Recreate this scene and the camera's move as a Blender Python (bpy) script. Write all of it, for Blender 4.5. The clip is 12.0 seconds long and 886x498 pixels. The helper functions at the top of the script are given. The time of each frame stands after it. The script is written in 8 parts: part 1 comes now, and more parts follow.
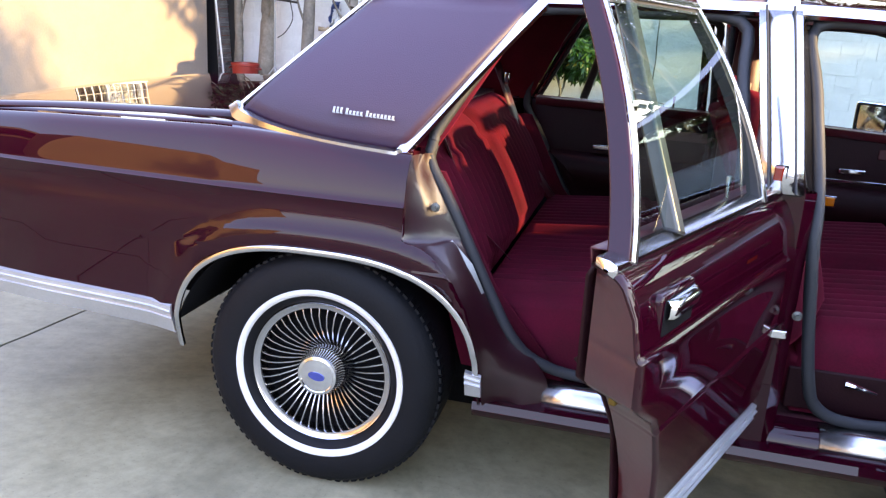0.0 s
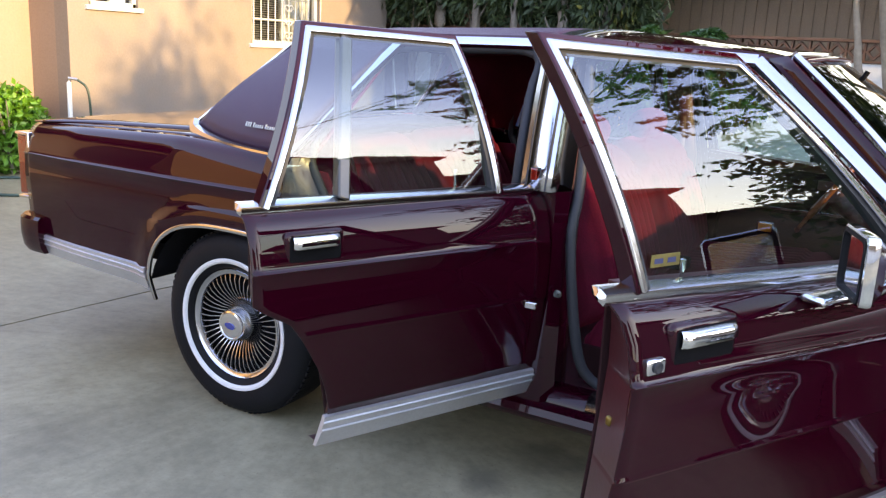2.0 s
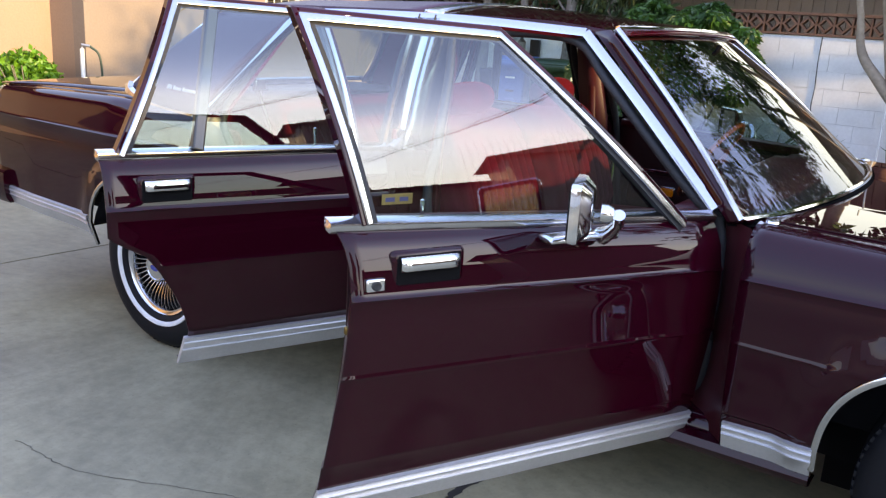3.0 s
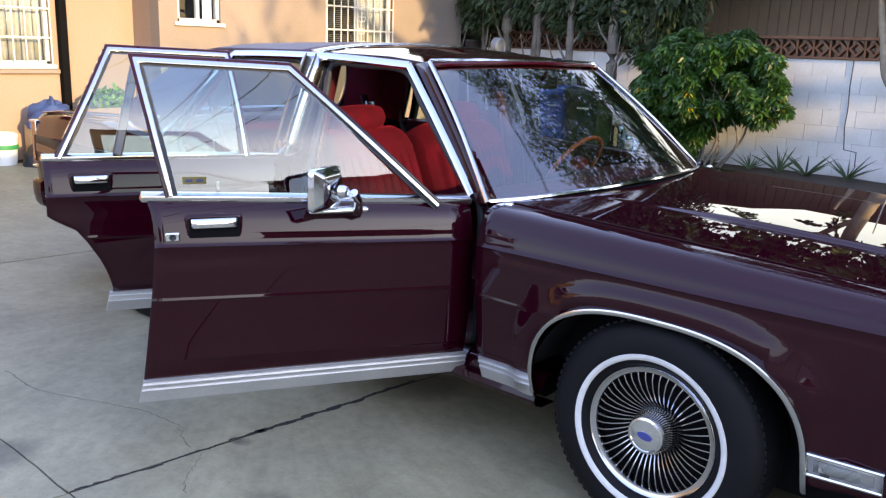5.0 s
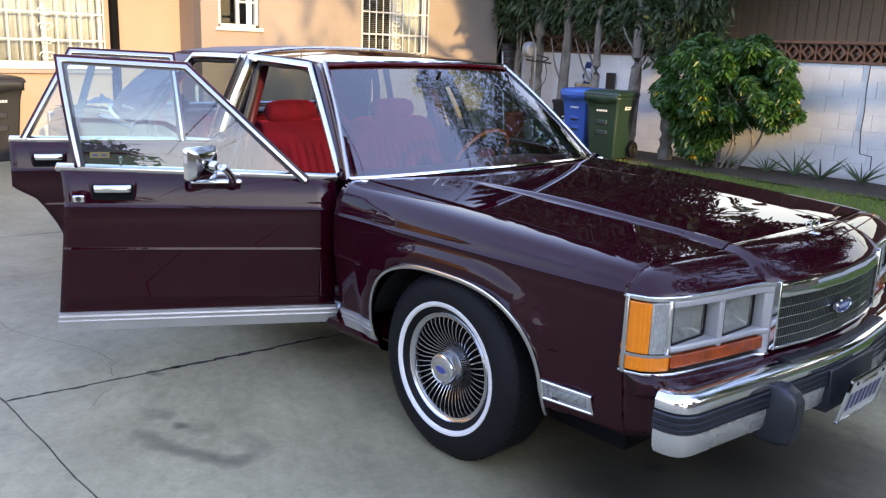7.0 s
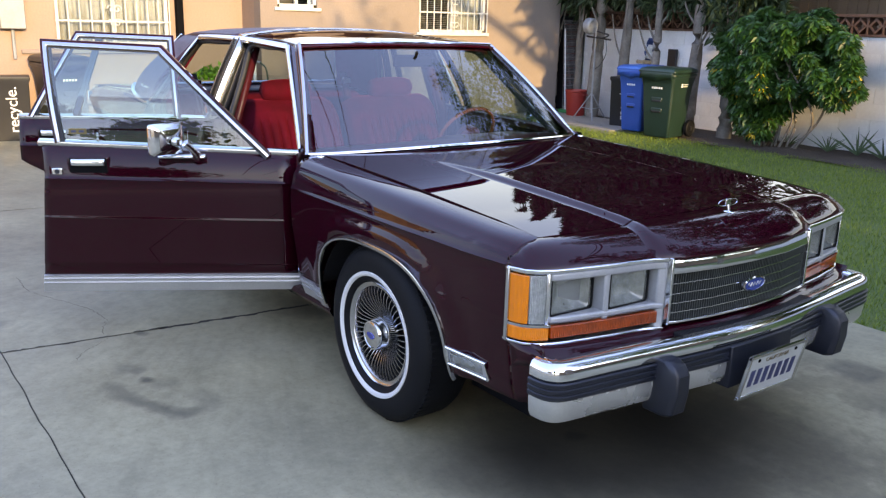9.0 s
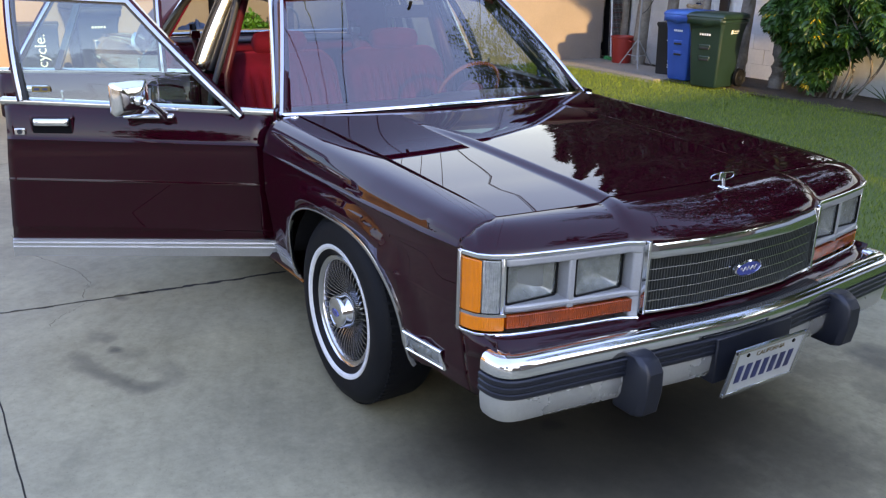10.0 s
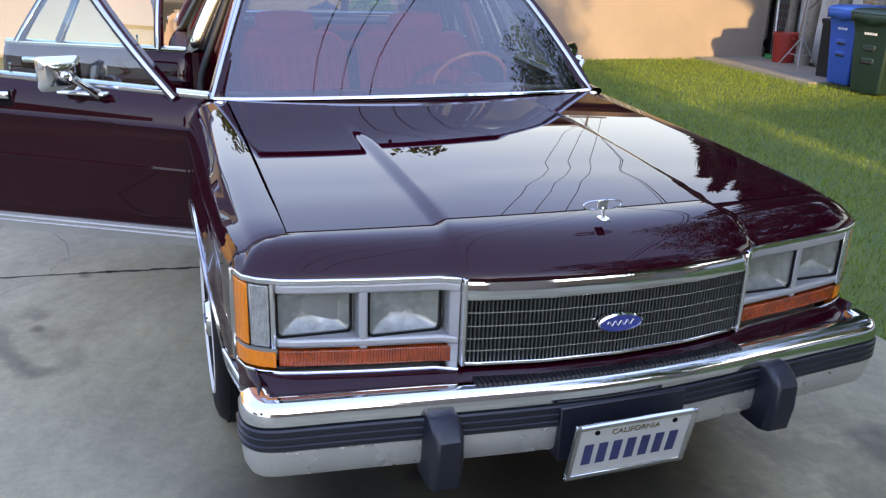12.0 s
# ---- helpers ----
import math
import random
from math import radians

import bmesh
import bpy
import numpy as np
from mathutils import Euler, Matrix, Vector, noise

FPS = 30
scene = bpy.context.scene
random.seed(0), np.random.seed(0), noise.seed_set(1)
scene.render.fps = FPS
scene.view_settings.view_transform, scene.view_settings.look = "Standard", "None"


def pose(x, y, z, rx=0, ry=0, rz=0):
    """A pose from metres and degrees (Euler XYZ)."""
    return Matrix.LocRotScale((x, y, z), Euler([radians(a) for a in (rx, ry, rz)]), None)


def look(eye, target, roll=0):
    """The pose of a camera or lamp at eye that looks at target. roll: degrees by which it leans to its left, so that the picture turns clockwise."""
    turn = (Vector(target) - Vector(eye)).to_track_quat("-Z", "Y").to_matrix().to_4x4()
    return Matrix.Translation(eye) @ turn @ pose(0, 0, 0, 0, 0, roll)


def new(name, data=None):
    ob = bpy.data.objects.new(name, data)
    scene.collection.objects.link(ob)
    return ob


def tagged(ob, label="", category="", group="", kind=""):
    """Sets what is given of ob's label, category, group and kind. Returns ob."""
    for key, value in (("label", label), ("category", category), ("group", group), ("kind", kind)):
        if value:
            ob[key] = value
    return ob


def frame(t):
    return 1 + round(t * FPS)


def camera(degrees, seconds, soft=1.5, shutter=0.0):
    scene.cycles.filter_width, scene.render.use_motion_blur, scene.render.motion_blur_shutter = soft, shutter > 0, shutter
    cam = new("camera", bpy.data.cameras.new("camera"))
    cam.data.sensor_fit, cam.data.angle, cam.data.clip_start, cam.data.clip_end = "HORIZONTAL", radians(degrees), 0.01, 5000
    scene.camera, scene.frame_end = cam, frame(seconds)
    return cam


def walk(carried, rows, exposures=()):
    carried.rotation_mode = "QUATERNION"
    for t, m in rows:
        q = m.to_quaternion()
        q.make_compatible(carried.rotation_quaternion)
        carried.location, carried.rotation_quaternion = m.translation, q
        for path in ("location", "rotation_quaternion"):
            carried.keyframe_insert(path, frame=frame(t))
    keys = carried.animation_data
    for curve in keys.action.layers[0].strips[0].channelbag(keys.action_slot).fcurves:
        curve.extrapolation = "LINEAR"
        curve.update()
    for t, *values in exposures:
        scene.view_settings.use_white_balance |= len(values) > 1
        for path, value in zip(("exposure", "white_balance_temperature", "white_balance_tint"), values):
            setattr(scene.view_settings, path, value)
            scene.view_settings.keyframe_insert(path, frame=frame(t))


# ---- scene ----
cam = camera(55.5, 12.0, soft=1.3)
PATH = [
    (0, (0.812, -2.877, 1.32), (0.354, -1.009, 0.768), 3.6),
    (0.5, (1.115, -2.951, 1.325), (0.41, -1.141, 0.849), 2.9),
    (1, (1.418, -3.051, 1.355), (0.612, -1.278, 0.901), 2.7),
    (1.5, (1.765, -3.005, 1.337), (0.852, -1.285, 0.883), 3.5),
    (2, (2.061, -3.021, 1.328), (1.095, -1.331, 0.87), 2.9),
    (2.5, (2.38, -3.06, 1.343), (1.387, -1.392, 0.86), 3.2),
    (3, (2.7, -2.982, 1.36), (1.651, -1.362, 0.834), 3.5),
    (3.5, (2.997, -2.974, 1.368), (1.868, -1.404, 0.857), 2.6),
    (5.5, (4.212, -3.029, 1.431), (2.902, -1.592, 0.962), 2.0),
    (6, (4.462, -2.979, 1.433), (3.117, -1.576, 0.961), 1.8),
    (6.5, (4.701, -2.898, 1.441), (3.318, -1.53, 0.976), 2.0),
    (8.5, (5.426, -2.638, 1.471), (3.909, -1.437, 0.966), 1.7),
    (9, (5.442, -2.481, 1.49), (3.894, -1.328, 0.965), 1.6),
    (9.5, (5.387, -2.277, 1.519), (3.819, -1.182, 0.931), 1.9),
    (10, (5.401, -2.083, 1.523), (3.812, -1.058, 0.872), 1.3),
    (10.5, (5.499, -1.806, 1.541), (3.849, -0.898, 0.867), 0.6),
    (11, (5.511, -1.561, 1.522), (3.798, -0.78, 0.848), -0.2),
    (11.5, (5.455, -1.302, 1.513), (3.715, -0.589, 0.832), 1.4),
    (12, (5.478, -1.032, 1.506), (3.71, -0.399, 0.818), 2.1),
]
walk(cam, [(t, look(eye, target, roll)) for t, eye, target, roll in PATH], [(0.0, 2.90, 14000.0, 2.0), (0.5, 2.50, 14000.0, 2.0), (1.5, 2.22, 15000.0, 1.0), (3.5, 1.86, 13400.0, 0.0), (6.5, 1.90, 12700.0, 0.0), (9.0, 1.76, 12700.0, -1.0), (11.0, 1.74, 12700.0, -1.0), (12.0, 1.84, 13000.0, -1.0)])

# ---- world, sun, exposure ----
SUN_AZ, SUN_EL = -6.0, 12.5          # degrees: towards the sun, from the car's nose (+x) to its left
world = bpy.data.worlds.new("sky")
scene.world = world
world.use_nodes = True
_nt = world.node_tree
_sky = _nt.nodes.new("ShaderNodeTexSky")
_sky.sky_type, _sky.sun_disc = "NISHITA", False
_sky.sun_elevation, _sky.sun_rotation = radians(SUN_EL), radians(90 - SUN_AZ)
_sky.air_density, _sky.dust_density, _sky.ozone_density = 1.0, 1.6, 2.5
_nt.nodes["Background"].inputs["Strength"].default_value = 0.15
# thin high cloud: soft white patches over the whole sky
_tc, _map, _cn, _cr, _cm = (_nt.nodes.new("ShaderNode" + k) for k in ("TexCoord", "Mapping", "TexNoise", "ValToRGB", "Mix"))
_map.inputs["Scale"].default_value = (1.0, 1.0, 2.6)
_cn.inputs["Scale"].default_value, _cn.inputs["Detail"].default_value, _cn.inputs["Roughness"].default_value = 1.6, 6, 0.55
_cr.color_ramp.elements[0].position, _cr.color_ramp.elements[1].position = 0.30, 0.72
_cr.color_ramp.elements[0].color, _cr.color_ramp.elements[1].color = (0.55, 0.55, 0.55, 1), (1, 1, 1, 1)
_cm.data_type = "RGBA"
_bw, _cw = _nt.nodes.new("ShaderNodeRGBToBW"), _nt.nodes.new("ShaderNodeVectorMath")
_cap = _nt.nodes.new("ShaderNodeVectorMath")
_cap.operation = "MINIMUM"
_cap.inputs[1].default_value = (6.0, 6.3, 6.6)
_nt.links.new(_sky.outputs[0], _cap.inputs[0])
_cw.operation = "MULTIPLY_ADD"
_cw.inputs[0].default_value = (0.50, 0.52, 0.56)
_cw.inputs[2].default_value = (3.9, 4.7, 6.2)
_nt.links.new(_cap.outputs[0], _bw.inputs[0])
_nt.links.new(_bw.outputs[0], _cw.inputs[1])
_nt.links.new(_cw.outputs[0], _cm.inputs[7])
_nt.links.new(_tc.outputs["Generated"], _map.inputs[0])
_nt.links.new(_map.outputs[0], _cn.inputs["Vector"])
_nt.links.new(_cn.outputs[0], _cr.inputs[0])
# the haze thins out towards the zenith, where the sky is clear and deep blue
_sep, _hz, _hm, _deep = (_nt.nodes.new("ShaderNode" + k) for k in ("SeparateXYZ", "MapRange", "Math", "VectorMath"))
_hz.interpolation_type = "SMOOTHSTEP"
_hz.inputs["From Min"].default_value, _hz.inputs["From Max"].default_value = 0.10, 0.62
_hz.inputs["To Min"].default_value, _hz.inputs["To Max"].default_value = 1.0, 0.05
_hm.operation, _deep.operation = "MULTIPLY", "MULTIPLY_ADD"
_deep.inputs[1].default_value = (0.95, 1.1, 1.6)
_deep.inputs[2].default_value = (1.22, 1.86, 5.8)
_nt.links.new(_tc.outputs["Generated"], _sep.inputs[0])
_nt.links.new(_sep.outputs["Z"], _hz.inputs["Value"])
_nt.links.new(_cr.outputs[0], _hm.inputs[0])
_nt.links.new(_hz.outputs[0], _hm.inputs[1])
# and it lies thicker on the garden side
_hy, _hw = _nt.nodes.new("ShaderNodeMapRange"), _nt.nodes.new("ShaderNodeMath")
_hy.interpolation_type, _hw.operation = "SMOOTHSTEP", "MULTIPLY"
_hy.inputs["From Min"].default_value, _hy.inputs["From Max"].default_value = -0.55, 0.35
_hy.inputs["To Min"].default_value, _hy.inputs["To Max"].default_value = 0.30, 1.0
_nt.links.new(_sep.outputs["Y"], _hy.inputs["Value"])
_nt.links.new(_hm.outputs[0], _hw.inputs[0])
_nt.links.new(_hy.outputs[0], _hw.inputs[1])
_nt.links.new(_hw.outputs[0], _cm.inputs[0])
_nt.links.new(_cap.outputs[0], _deep.inputs[0])
_nt.links.new(_deep.outputs[0], _cm.inputs[6])
# brighter haze over the open end of the drive
_gd = _nt.nodes.new("ShaderNodeVectorMath")
_gd.operation = "DOT_PRODUCT"
_gd.inputs[1].default_value = (0.906, 0.423, 0.0)
_nt.links.new(_tc.outputs["Generated"], _gd.inputs[0])
_gl, _gs = _nt.nodes.new("ShaderNodeMapRange"), _nt.nodes.new("ShaderNodeVectorMath")
_gl.interpolation_type, _gs.operation = "SMOOTHSTEP", "SCALE"
_gl.inputs["From Min"].default_value, _gl.inputs["From Max"].default_value = 0.60, 0.88
_gl.inputs["To Min"].default_value, _gl.inputs["To Max"].default_value = 1.0, 1.75
_nt.links.new(_gd.outputs["Value"], _gl.inputs["Value"])
_nt.links.new(_cm.outputs[2], _gs.inputs[0])
_nt.links.new(_gl.outputs[0], _gs.inputs["Scale"])
_nt.links.new(_gs.outputs[0], _nt.nodes["Background"].inputs["Color"])
sun = new("sun", bpy.data.lights.new("sun", "SUN"))
sun.data.energy, sun.data.angle, sun.data.color = 2.4, radians(0.9), (1.0, 0.80, 0.63)
_d = Vector((math.cos(radians(SUN_AZ)) * math.cos(radians(SUN_EL)), math.sin(radians(SUN_AZ)) * math.cos(radians(SUN_EL)), math.sin(radians(SUN_EL))))
sun.matrix_world = look(_d * 60, (0, 0, 0))


# ---- materials ----
def material(name, color, rough=0.5, metal=0.0, vary=0.15, scale=3.0, fine=60.0, bump=0.0, coat=0.0, second=None, stain=0.0, sheen=0.0, dist=0.004):
    """A surface with two scales of colour variation, varied gloss and fine relief."""
    m = bpy.data.materials.new(name)
    m.use_nodes = True
    nt, L = m.node_tree, m.node_tree.links
    p = nt.nodes["Principled BSDF"]
    tc = nt.nodes.new("ShaderNodeTexCoord")
    n1, n2 = nt.nodes.new("ShaderNodeTexNoise"), nt.nodes.new("ShaderNodeTexNoise")
    n1.inputs["Scale"].default_value, n1.inputs["Detail"].default_value = scale, 6
    n2.inputs["Scale"].default_value, n2.inputs["Detail"].default_value = fine, 4
    for n in (n1, n2):
        L.new(tc.outputs["Object"], n.inputs["Vector"])
    c2 = second or tuple(c * (1 - vary) for c in color)
    r1 = nt.nodes.new("ShaderNodeValToRGB")
    r1.color_ramp.elements[0].position, r1.color_ramp.elements[1].position = 0.35, 0.68
    r1.color_ramp.elements[0].color, r1.color_ramp.elements[1].color = (*c2, 1), (*color, 1)
    L.new(n1.outputs[0], r1.inputs[0])
    mx = nt.nodes.new("ShaderNodeMix")
    mx.data_type, mx.blend_type = "RGBA", "MULTIPLY"
    mx.inputs[0].default_value = min(1.0, vary * 1.5)
    L.new(r1.outputs[0], mx.inputs[6])
    r2 = nt.nodes.new("ShaderNodeValToRGB")
    r2.color_ramp.elements[0].color, r2.color_ramp.elements[1].color = (0.55, 0.55, 0.55, 1), (1, 1, 1, 1)
    r2.color_ramp.elements[0].position, r2.color_ramp.elements[1].position = 0.3, 0.7
    L.new(n2.outputs[0], r2.inputs[0])
    L.new(r2.outputs[0], mx.inputs[7])
    out = mx.outputs[2]
    if stain:
        n3 = nt.nodes.new("ShaderNodeTexNoise")
        n3.inputs["Scale"].default_value, n3.inputs["Detail"].default_value, n3.inputs["Roughness"].default_value = scale * 0.35, 8, 0.7
        L.new(tc.outputs["Object"], n3.inputs["Vector"])
        r3 = nt.nodes.new("ShaderNodeValToRGB")
        r3.color_ramp.elements[0].position, r3.color_ramp.elements[1].position = 0.3, 0.5
        r3.color_ramp.elements[0].color, r3.color_ramp.elements[1].color = (1 - stain, 1 - stain, 1 - stain, 1), (1, 1, 1, 1)
        L.new(n3.outputs[0], r3.inputs[0])
        m3 = nt.nodes.new("ShaderNodeMix")
        m3.data_type, m3.blend_type = "RGBA", "MULTIPLY"
        m3.inputs[0].default_value = 1.0
        L.new(out, m3.inputs[6])
        L.new(r3.outputs[0], m3.inputs[7])
        out = m3.outputs[2]
    L.new(out, p.inputs["Base Color"])
    p.inputs["Roughness"].default_value, p.inputs["Metallic"].default_value = rough, metal
    if rough > 0.12:
        mr = nt.nodes.new("ShaderNodeMapRange")
        mr.inputs["To Min"].default_value, mr.inputs["To Max"].default_value = rough * 0.8, min(1.0, rough * 1.2)
        L.new(n1.outputs[0], mr.inputs["Value"])
        L.new(mr.outputs[0], p.inputs["Roughness"])
    if bump:
        b = nt.nodes.new("ShaderNodeBump")
        b.inputs["Strength"].default_value, b.inputs["Distance"].default_value = bump, dist
        L.new(n2.outputs[0], b.inputs["Height"])
        L.new(b.outputs[0], p.inputs["Normal"])
    p.inputs["Coat Weight"].default_value, p.inputs["Coat Roughness"].default_value = coat, 0.02
    p.inputs["Sheen Weight"].default_value = sheen
    return m


def glass(name, tint, ior=1.5, rough=0.0):
    """A thin pane: clear with its tint, mirrored by its Fresnel gloss."""
    m = bpy.data.materials.new(name)
    m.use_nodes = True
    nt, L = m.node_tree, m.node_tree.links
    nt.nodes.remove(nt.nodes["Principled BSDF"])
    t, g, f, mix = (nt.nodes.new("ShaderNode" + k) for k in ("BsdfTransparent", "BsdfGlossy", "LayerWeight", "MixShader"))
    f5, f0 = nt.nodes.new("ShaderNodeMath"), nt.nodes.new("ShaderNodeMath")
    t.inputs["Color"].default_value = (*tint, 1)
    g.inputs["Roughness"].default_value = rough
    # gloss rises from its value face-on to full at a grazing angle
    f.inputs["Blend"].default_value = 0.5
    f5.operation, f0.operation = "POWER", "MULTIPLY_ADD"
    face_on = ((ior - 1) / (ior + 1)) ** 2
    f5.inputs[1].default_value, f0.inputs[1].default_value, f0.inputs[2].default_value = 5.0, 1 - face_on, face_on
    L.new(f.outputs["Facing"], f5.inputs[0])
    L.new(f5.outputs[0], f0.inputs[0])
    L.new(f0.outputs[0], mix.inputs[0])
    L.new(t.outputs[0], mix.inputs[1])
    L.new(g.outputs[0], mix.inputs[2])
    L.new(mix.outputs[0], nt.nodes["Material Output"].inputs["Surface"])
    return m


PAINT = material("burgundy_paint", (0.0190, 0.0006, 0.0040), 0.5, 0.0, 0.1, 2.0, 900.0, 0.0, 1.0)
PAINT.node_tree.nodes["Principled BSDF"].inputs["Specular IOR Level"].default_value = 0.0
PAINT.node_tree.nodes["Principled BSDF"].inputs["Coat IOR"].default_value = 1.36
PAINT.node_tree.nodes["Principled BSDF"].inputs["Coat Roughness"].default_value = 0.008
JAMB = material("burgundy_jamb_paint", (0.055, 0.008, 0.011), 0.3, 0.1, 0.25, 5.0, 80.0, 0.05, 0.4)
# darker, duller copy of the jamb paint, for the rear jamb only
JAMB_DARK = material("burgundy_jamb_paint_darker", (0.022, 0.0016, 0.005), 0.38, 0.0, 0.25, 5.0, 80.0, 0.05, 0.25)
VINYL = material("burgundy_vinyl", (0.026, 0.0065, 0.025), 0.5, 0.0, 0.12, 3.0, 420.0, 0.25)
VELOUR = material("burgundy_velour", (0.080, 0.0022, 0.0120), 0.95, 0.0, 0.35, 9.0, 160.0, 0.25, 0.0, None, 0.0, 0.2)
VELOUR.node_tree.nodes["Principled BSDF"].inputs["Sheen Tint"].default_value = (0.55, 0.03, 0.09, 1)
VELOUR.node_tree.nodes["Principled BSDF"].inputs["Specular IOR Level"].default_value = 0.12
LINING = material("dark_burgundy_lining", (0.016, 0.0010, 0.0028), 0.6, 0.0, 0.25, 7.0, 180.0, 0.2)
LINING.node_tree.nodes["Principled BSDF"].inputs["Specular IOR Level"].default_value = 0.15
TRIM_RED = material("burgundy_interior_plastic", (0.055, 0.004, 0.009), 0.45, 0.0, 0.15, 6.0, 200.0, 0.1)
CARPET = material("burgundy_carpet", (0.07, 0.003, 0.009), 0.95, 0.0, 0.4, 12.0, 240.0, 0.6)
CHROME = material("chrome", (0.69, 0.70, 0.71), 0.07, 1.0, 0.03, 4.0, 200.0)
BRIGHT = material("polished_aluminium_trim", (0.54, 0.54, 0.55), 0.16, 1.0, 0.06, 4.0, 150.0)
DIVIDER = material("satin_grey_divider", (0.085, 0.085, 0.082), 0.34, 0.8, 0.12, 5.0, 120.0, 0.03)
SPOKE = material("dull_bright_spoke", (0.46, 0.46, 0.47), 0.24, 1.0, 0.06, 4.0, 150.0)
SATIN = material("satin_silver_moulding", (0.60, 0.60, 0.61), 0.30, 0.75, 0.12, 5.0, 120.0, 0.03)
SILVERGREY = material("silver_painted_plastic", (0.34, 0.345, 0.35), 0.35, 0.3, 0.1, 6.0, 120.0)
RUBBER = material("black_rubber", (0.0065, 0.007, 0.0085), 0.6, 0.0, 0.3, 8.0, 120.0, 0.2)
RUBBER.node_tree.nodes["Principled BSDF"].inputs["Specular IOR Level"].default_value = 0.14
SEAL = material("slate_weatherstrip", (0.010, 0.012, 0.016), 0.65, 0.0, 0.2, 6.0, 120.0, 0.1)
BLUEBLACK = material("blue_black_bumper_rubber", (0.006, 0.008, 0.015), 0.38, 0.0, 0.2, 6.0, 120.0, 0.05)
BLACK = material("black_underbody", (0.005, 0.005, 0.006), 0.95, 0.0, 0.3, 6.0, 60.0, 0.2)
BLACK.node_tree.nodes["Principled BSDF"].inputs["Specular IOR Level"].default_value = 0.08
WHITEWALL = material("whitewall_rubber", (0.60, 0.59, 0.57), 0.55, 0.0, 0.1, 9.0, 80.0)
AMBER = material("amber_lens", (0.72, 0.175, 0.004), 0.22, 0.0, 0.07, 25.0, 260.0, 0.2, 0.5)
AMBER_DARK = material("dark_amber_lens", (0.40, 0.05, 0.003), 0.2, 0.0, 0.4, 20.0, 120.0, 0.0, 0.35)
RED_LENS = material("red_lens", (0.17, 0.010, 0.006), 0.12, 0.0, 0.2, 20.0, 120.0, 0.0, 1.0)
REFLECTOR = material("silvered_reflector", (0.80, 0.82, 0.78), 0.30, 1.0, 0.35, 22.0, 60.0, 0.6)
FLUTED = material("fluted_clear_lens", (0.50, 0.52, 0.51), 0.16, 0.5, 0.3, 40.0, 120.0, 0.3, 1.0)


def flutes(mat, scale, strength, axis="Y", dist=0.003):
    """Pressed ribs across a lens."""
    nt = mat.node_tree
    w, b, c = nt.nodes.new("ShaderNodeTexWave"), nt.nodes.new("ShaderNodeBump"), nt.nodes.new("ShaderNodeTexCoord")
    w.wave_type, w.bands_direction = "BANDS", axis
    w.inputs["Scale"].default_value = scale
    b.inputs["Strength"].default_value, b.inputs["Distance"].default_value = strength, dist
    nt.links.new(c.outputs["Object"], w.inputs["Vector"])
    nt.links.new(w.outputs[0], b.inputs["Height"])
    p = nt.nodes["Principled BSDF"]
    if p.inputs["Normal"].links:
        nt.links.new(p.inputs["Normal"].links[0].from_socket, b.inputs["Normal"])
    nt.links.new(b.outputs[0], p.inputs["Normal"])


flutes(FLUTED, 62.0, 0.8)
flutes(AMBER, 62.0, 0.45)
flutes(AMBER_DARK, 50.0, 0.7)
FIN = material("grey_grille_fin", (0.085, 0.092, 0.09), 0.35, 0.6, 0.1, 6.0, 120.0)
PAD = material("ribbed_black_pad", (0.02, 0.021, 0.024), 0.35, 0.0, 0.2, 6.0, 120.0, 0.05)
flutes(PAD, 26.0, 1.0, "Y", 0.01)
SKIRT = material("pale_silver_bumper_face", (0.50, 0.50, 0.48), 0.28, 0.7, 0.1, 5.0, 120.0, 0.03)
BLUE = material("blue_enamel", (0.012, 0.03, 0.19), 0.2, 0.0, 0.05, 9.0, 90.0, 0.0, 1.0)
PLATE = material("white_plate", (0.36, 0.37, 0.35), 0.4, 0.0, 0.06, 9.0, 90.0)
STICKER = material("yellow_sticker", (0.16, 0.12, 0.03), 0.4, 0.0, 0.3, 30.0, 120.0)
NAVY = material("navy_lettering", (0.02, 0.03, 0.10), 0.5)
BRASS = material("worn_brass", (0.22, 0.14, 0.04), 0.4, 0.9, 0.3, 12.0, 90.0)
WOOD = material("woodgrain_rim", (0.19, 0.055, 0.024), 0.25, 0.0, 0.3, 12.0, 90.0, 0.0, 0.5)
GLASS = glass("door_glass", (0.66, 0.81, 0.76), 2.0)
SCREEN = glass("windscreen_glass", (0.40, 0.49, 0.51), 2.25)
CLEAR = glass("lamp_cover_glass", (0.93, 0.95, 0.95), 1.45)
FROST = bpy.data.materials.new("fluted_lamp_glass")
FROST.use_nodes = True
_nt = FROST.node_tree
_p, _t, _m = _nt.nodes["Principled BSDF"], _nt.nodes.new("ShaderNodeBsdfTransparent"), _nt.nodes.new("ShaderNodeMixShader")
_w, _b = _nt.nodes.new("ShaderNodeTexWave"), _nt.nodes.new("ShaderNodeBump")
_w.wave_type, _w.bands_direction = "BANDS", "Y"
_w.inputs["Scale"].default_value, _w.inputs["Distortion"].default_value = 55.0, 0.3
_c = _nt.nodes.new("ShaderNodeTexCoord")
_nt.links.new(_c.outputs["Object"], _w.inputs["Vector"])
_nt.links.new(_w.outputs[0], _b.inputs["Height"])
_b.inputs["Strength"].default_value, _b.inputs["Distance"].default_value = 0.6, 0.003
_nt.links.new(_b.outputs[0], _p.inputs["Normal"])
_p.inputs["Base Color"].default_value, _p.inputs["Roughness"].default_value = (0.20, 0.215, 0.20, 1), 0.10
_m.inputs[0].default_value = 0.52
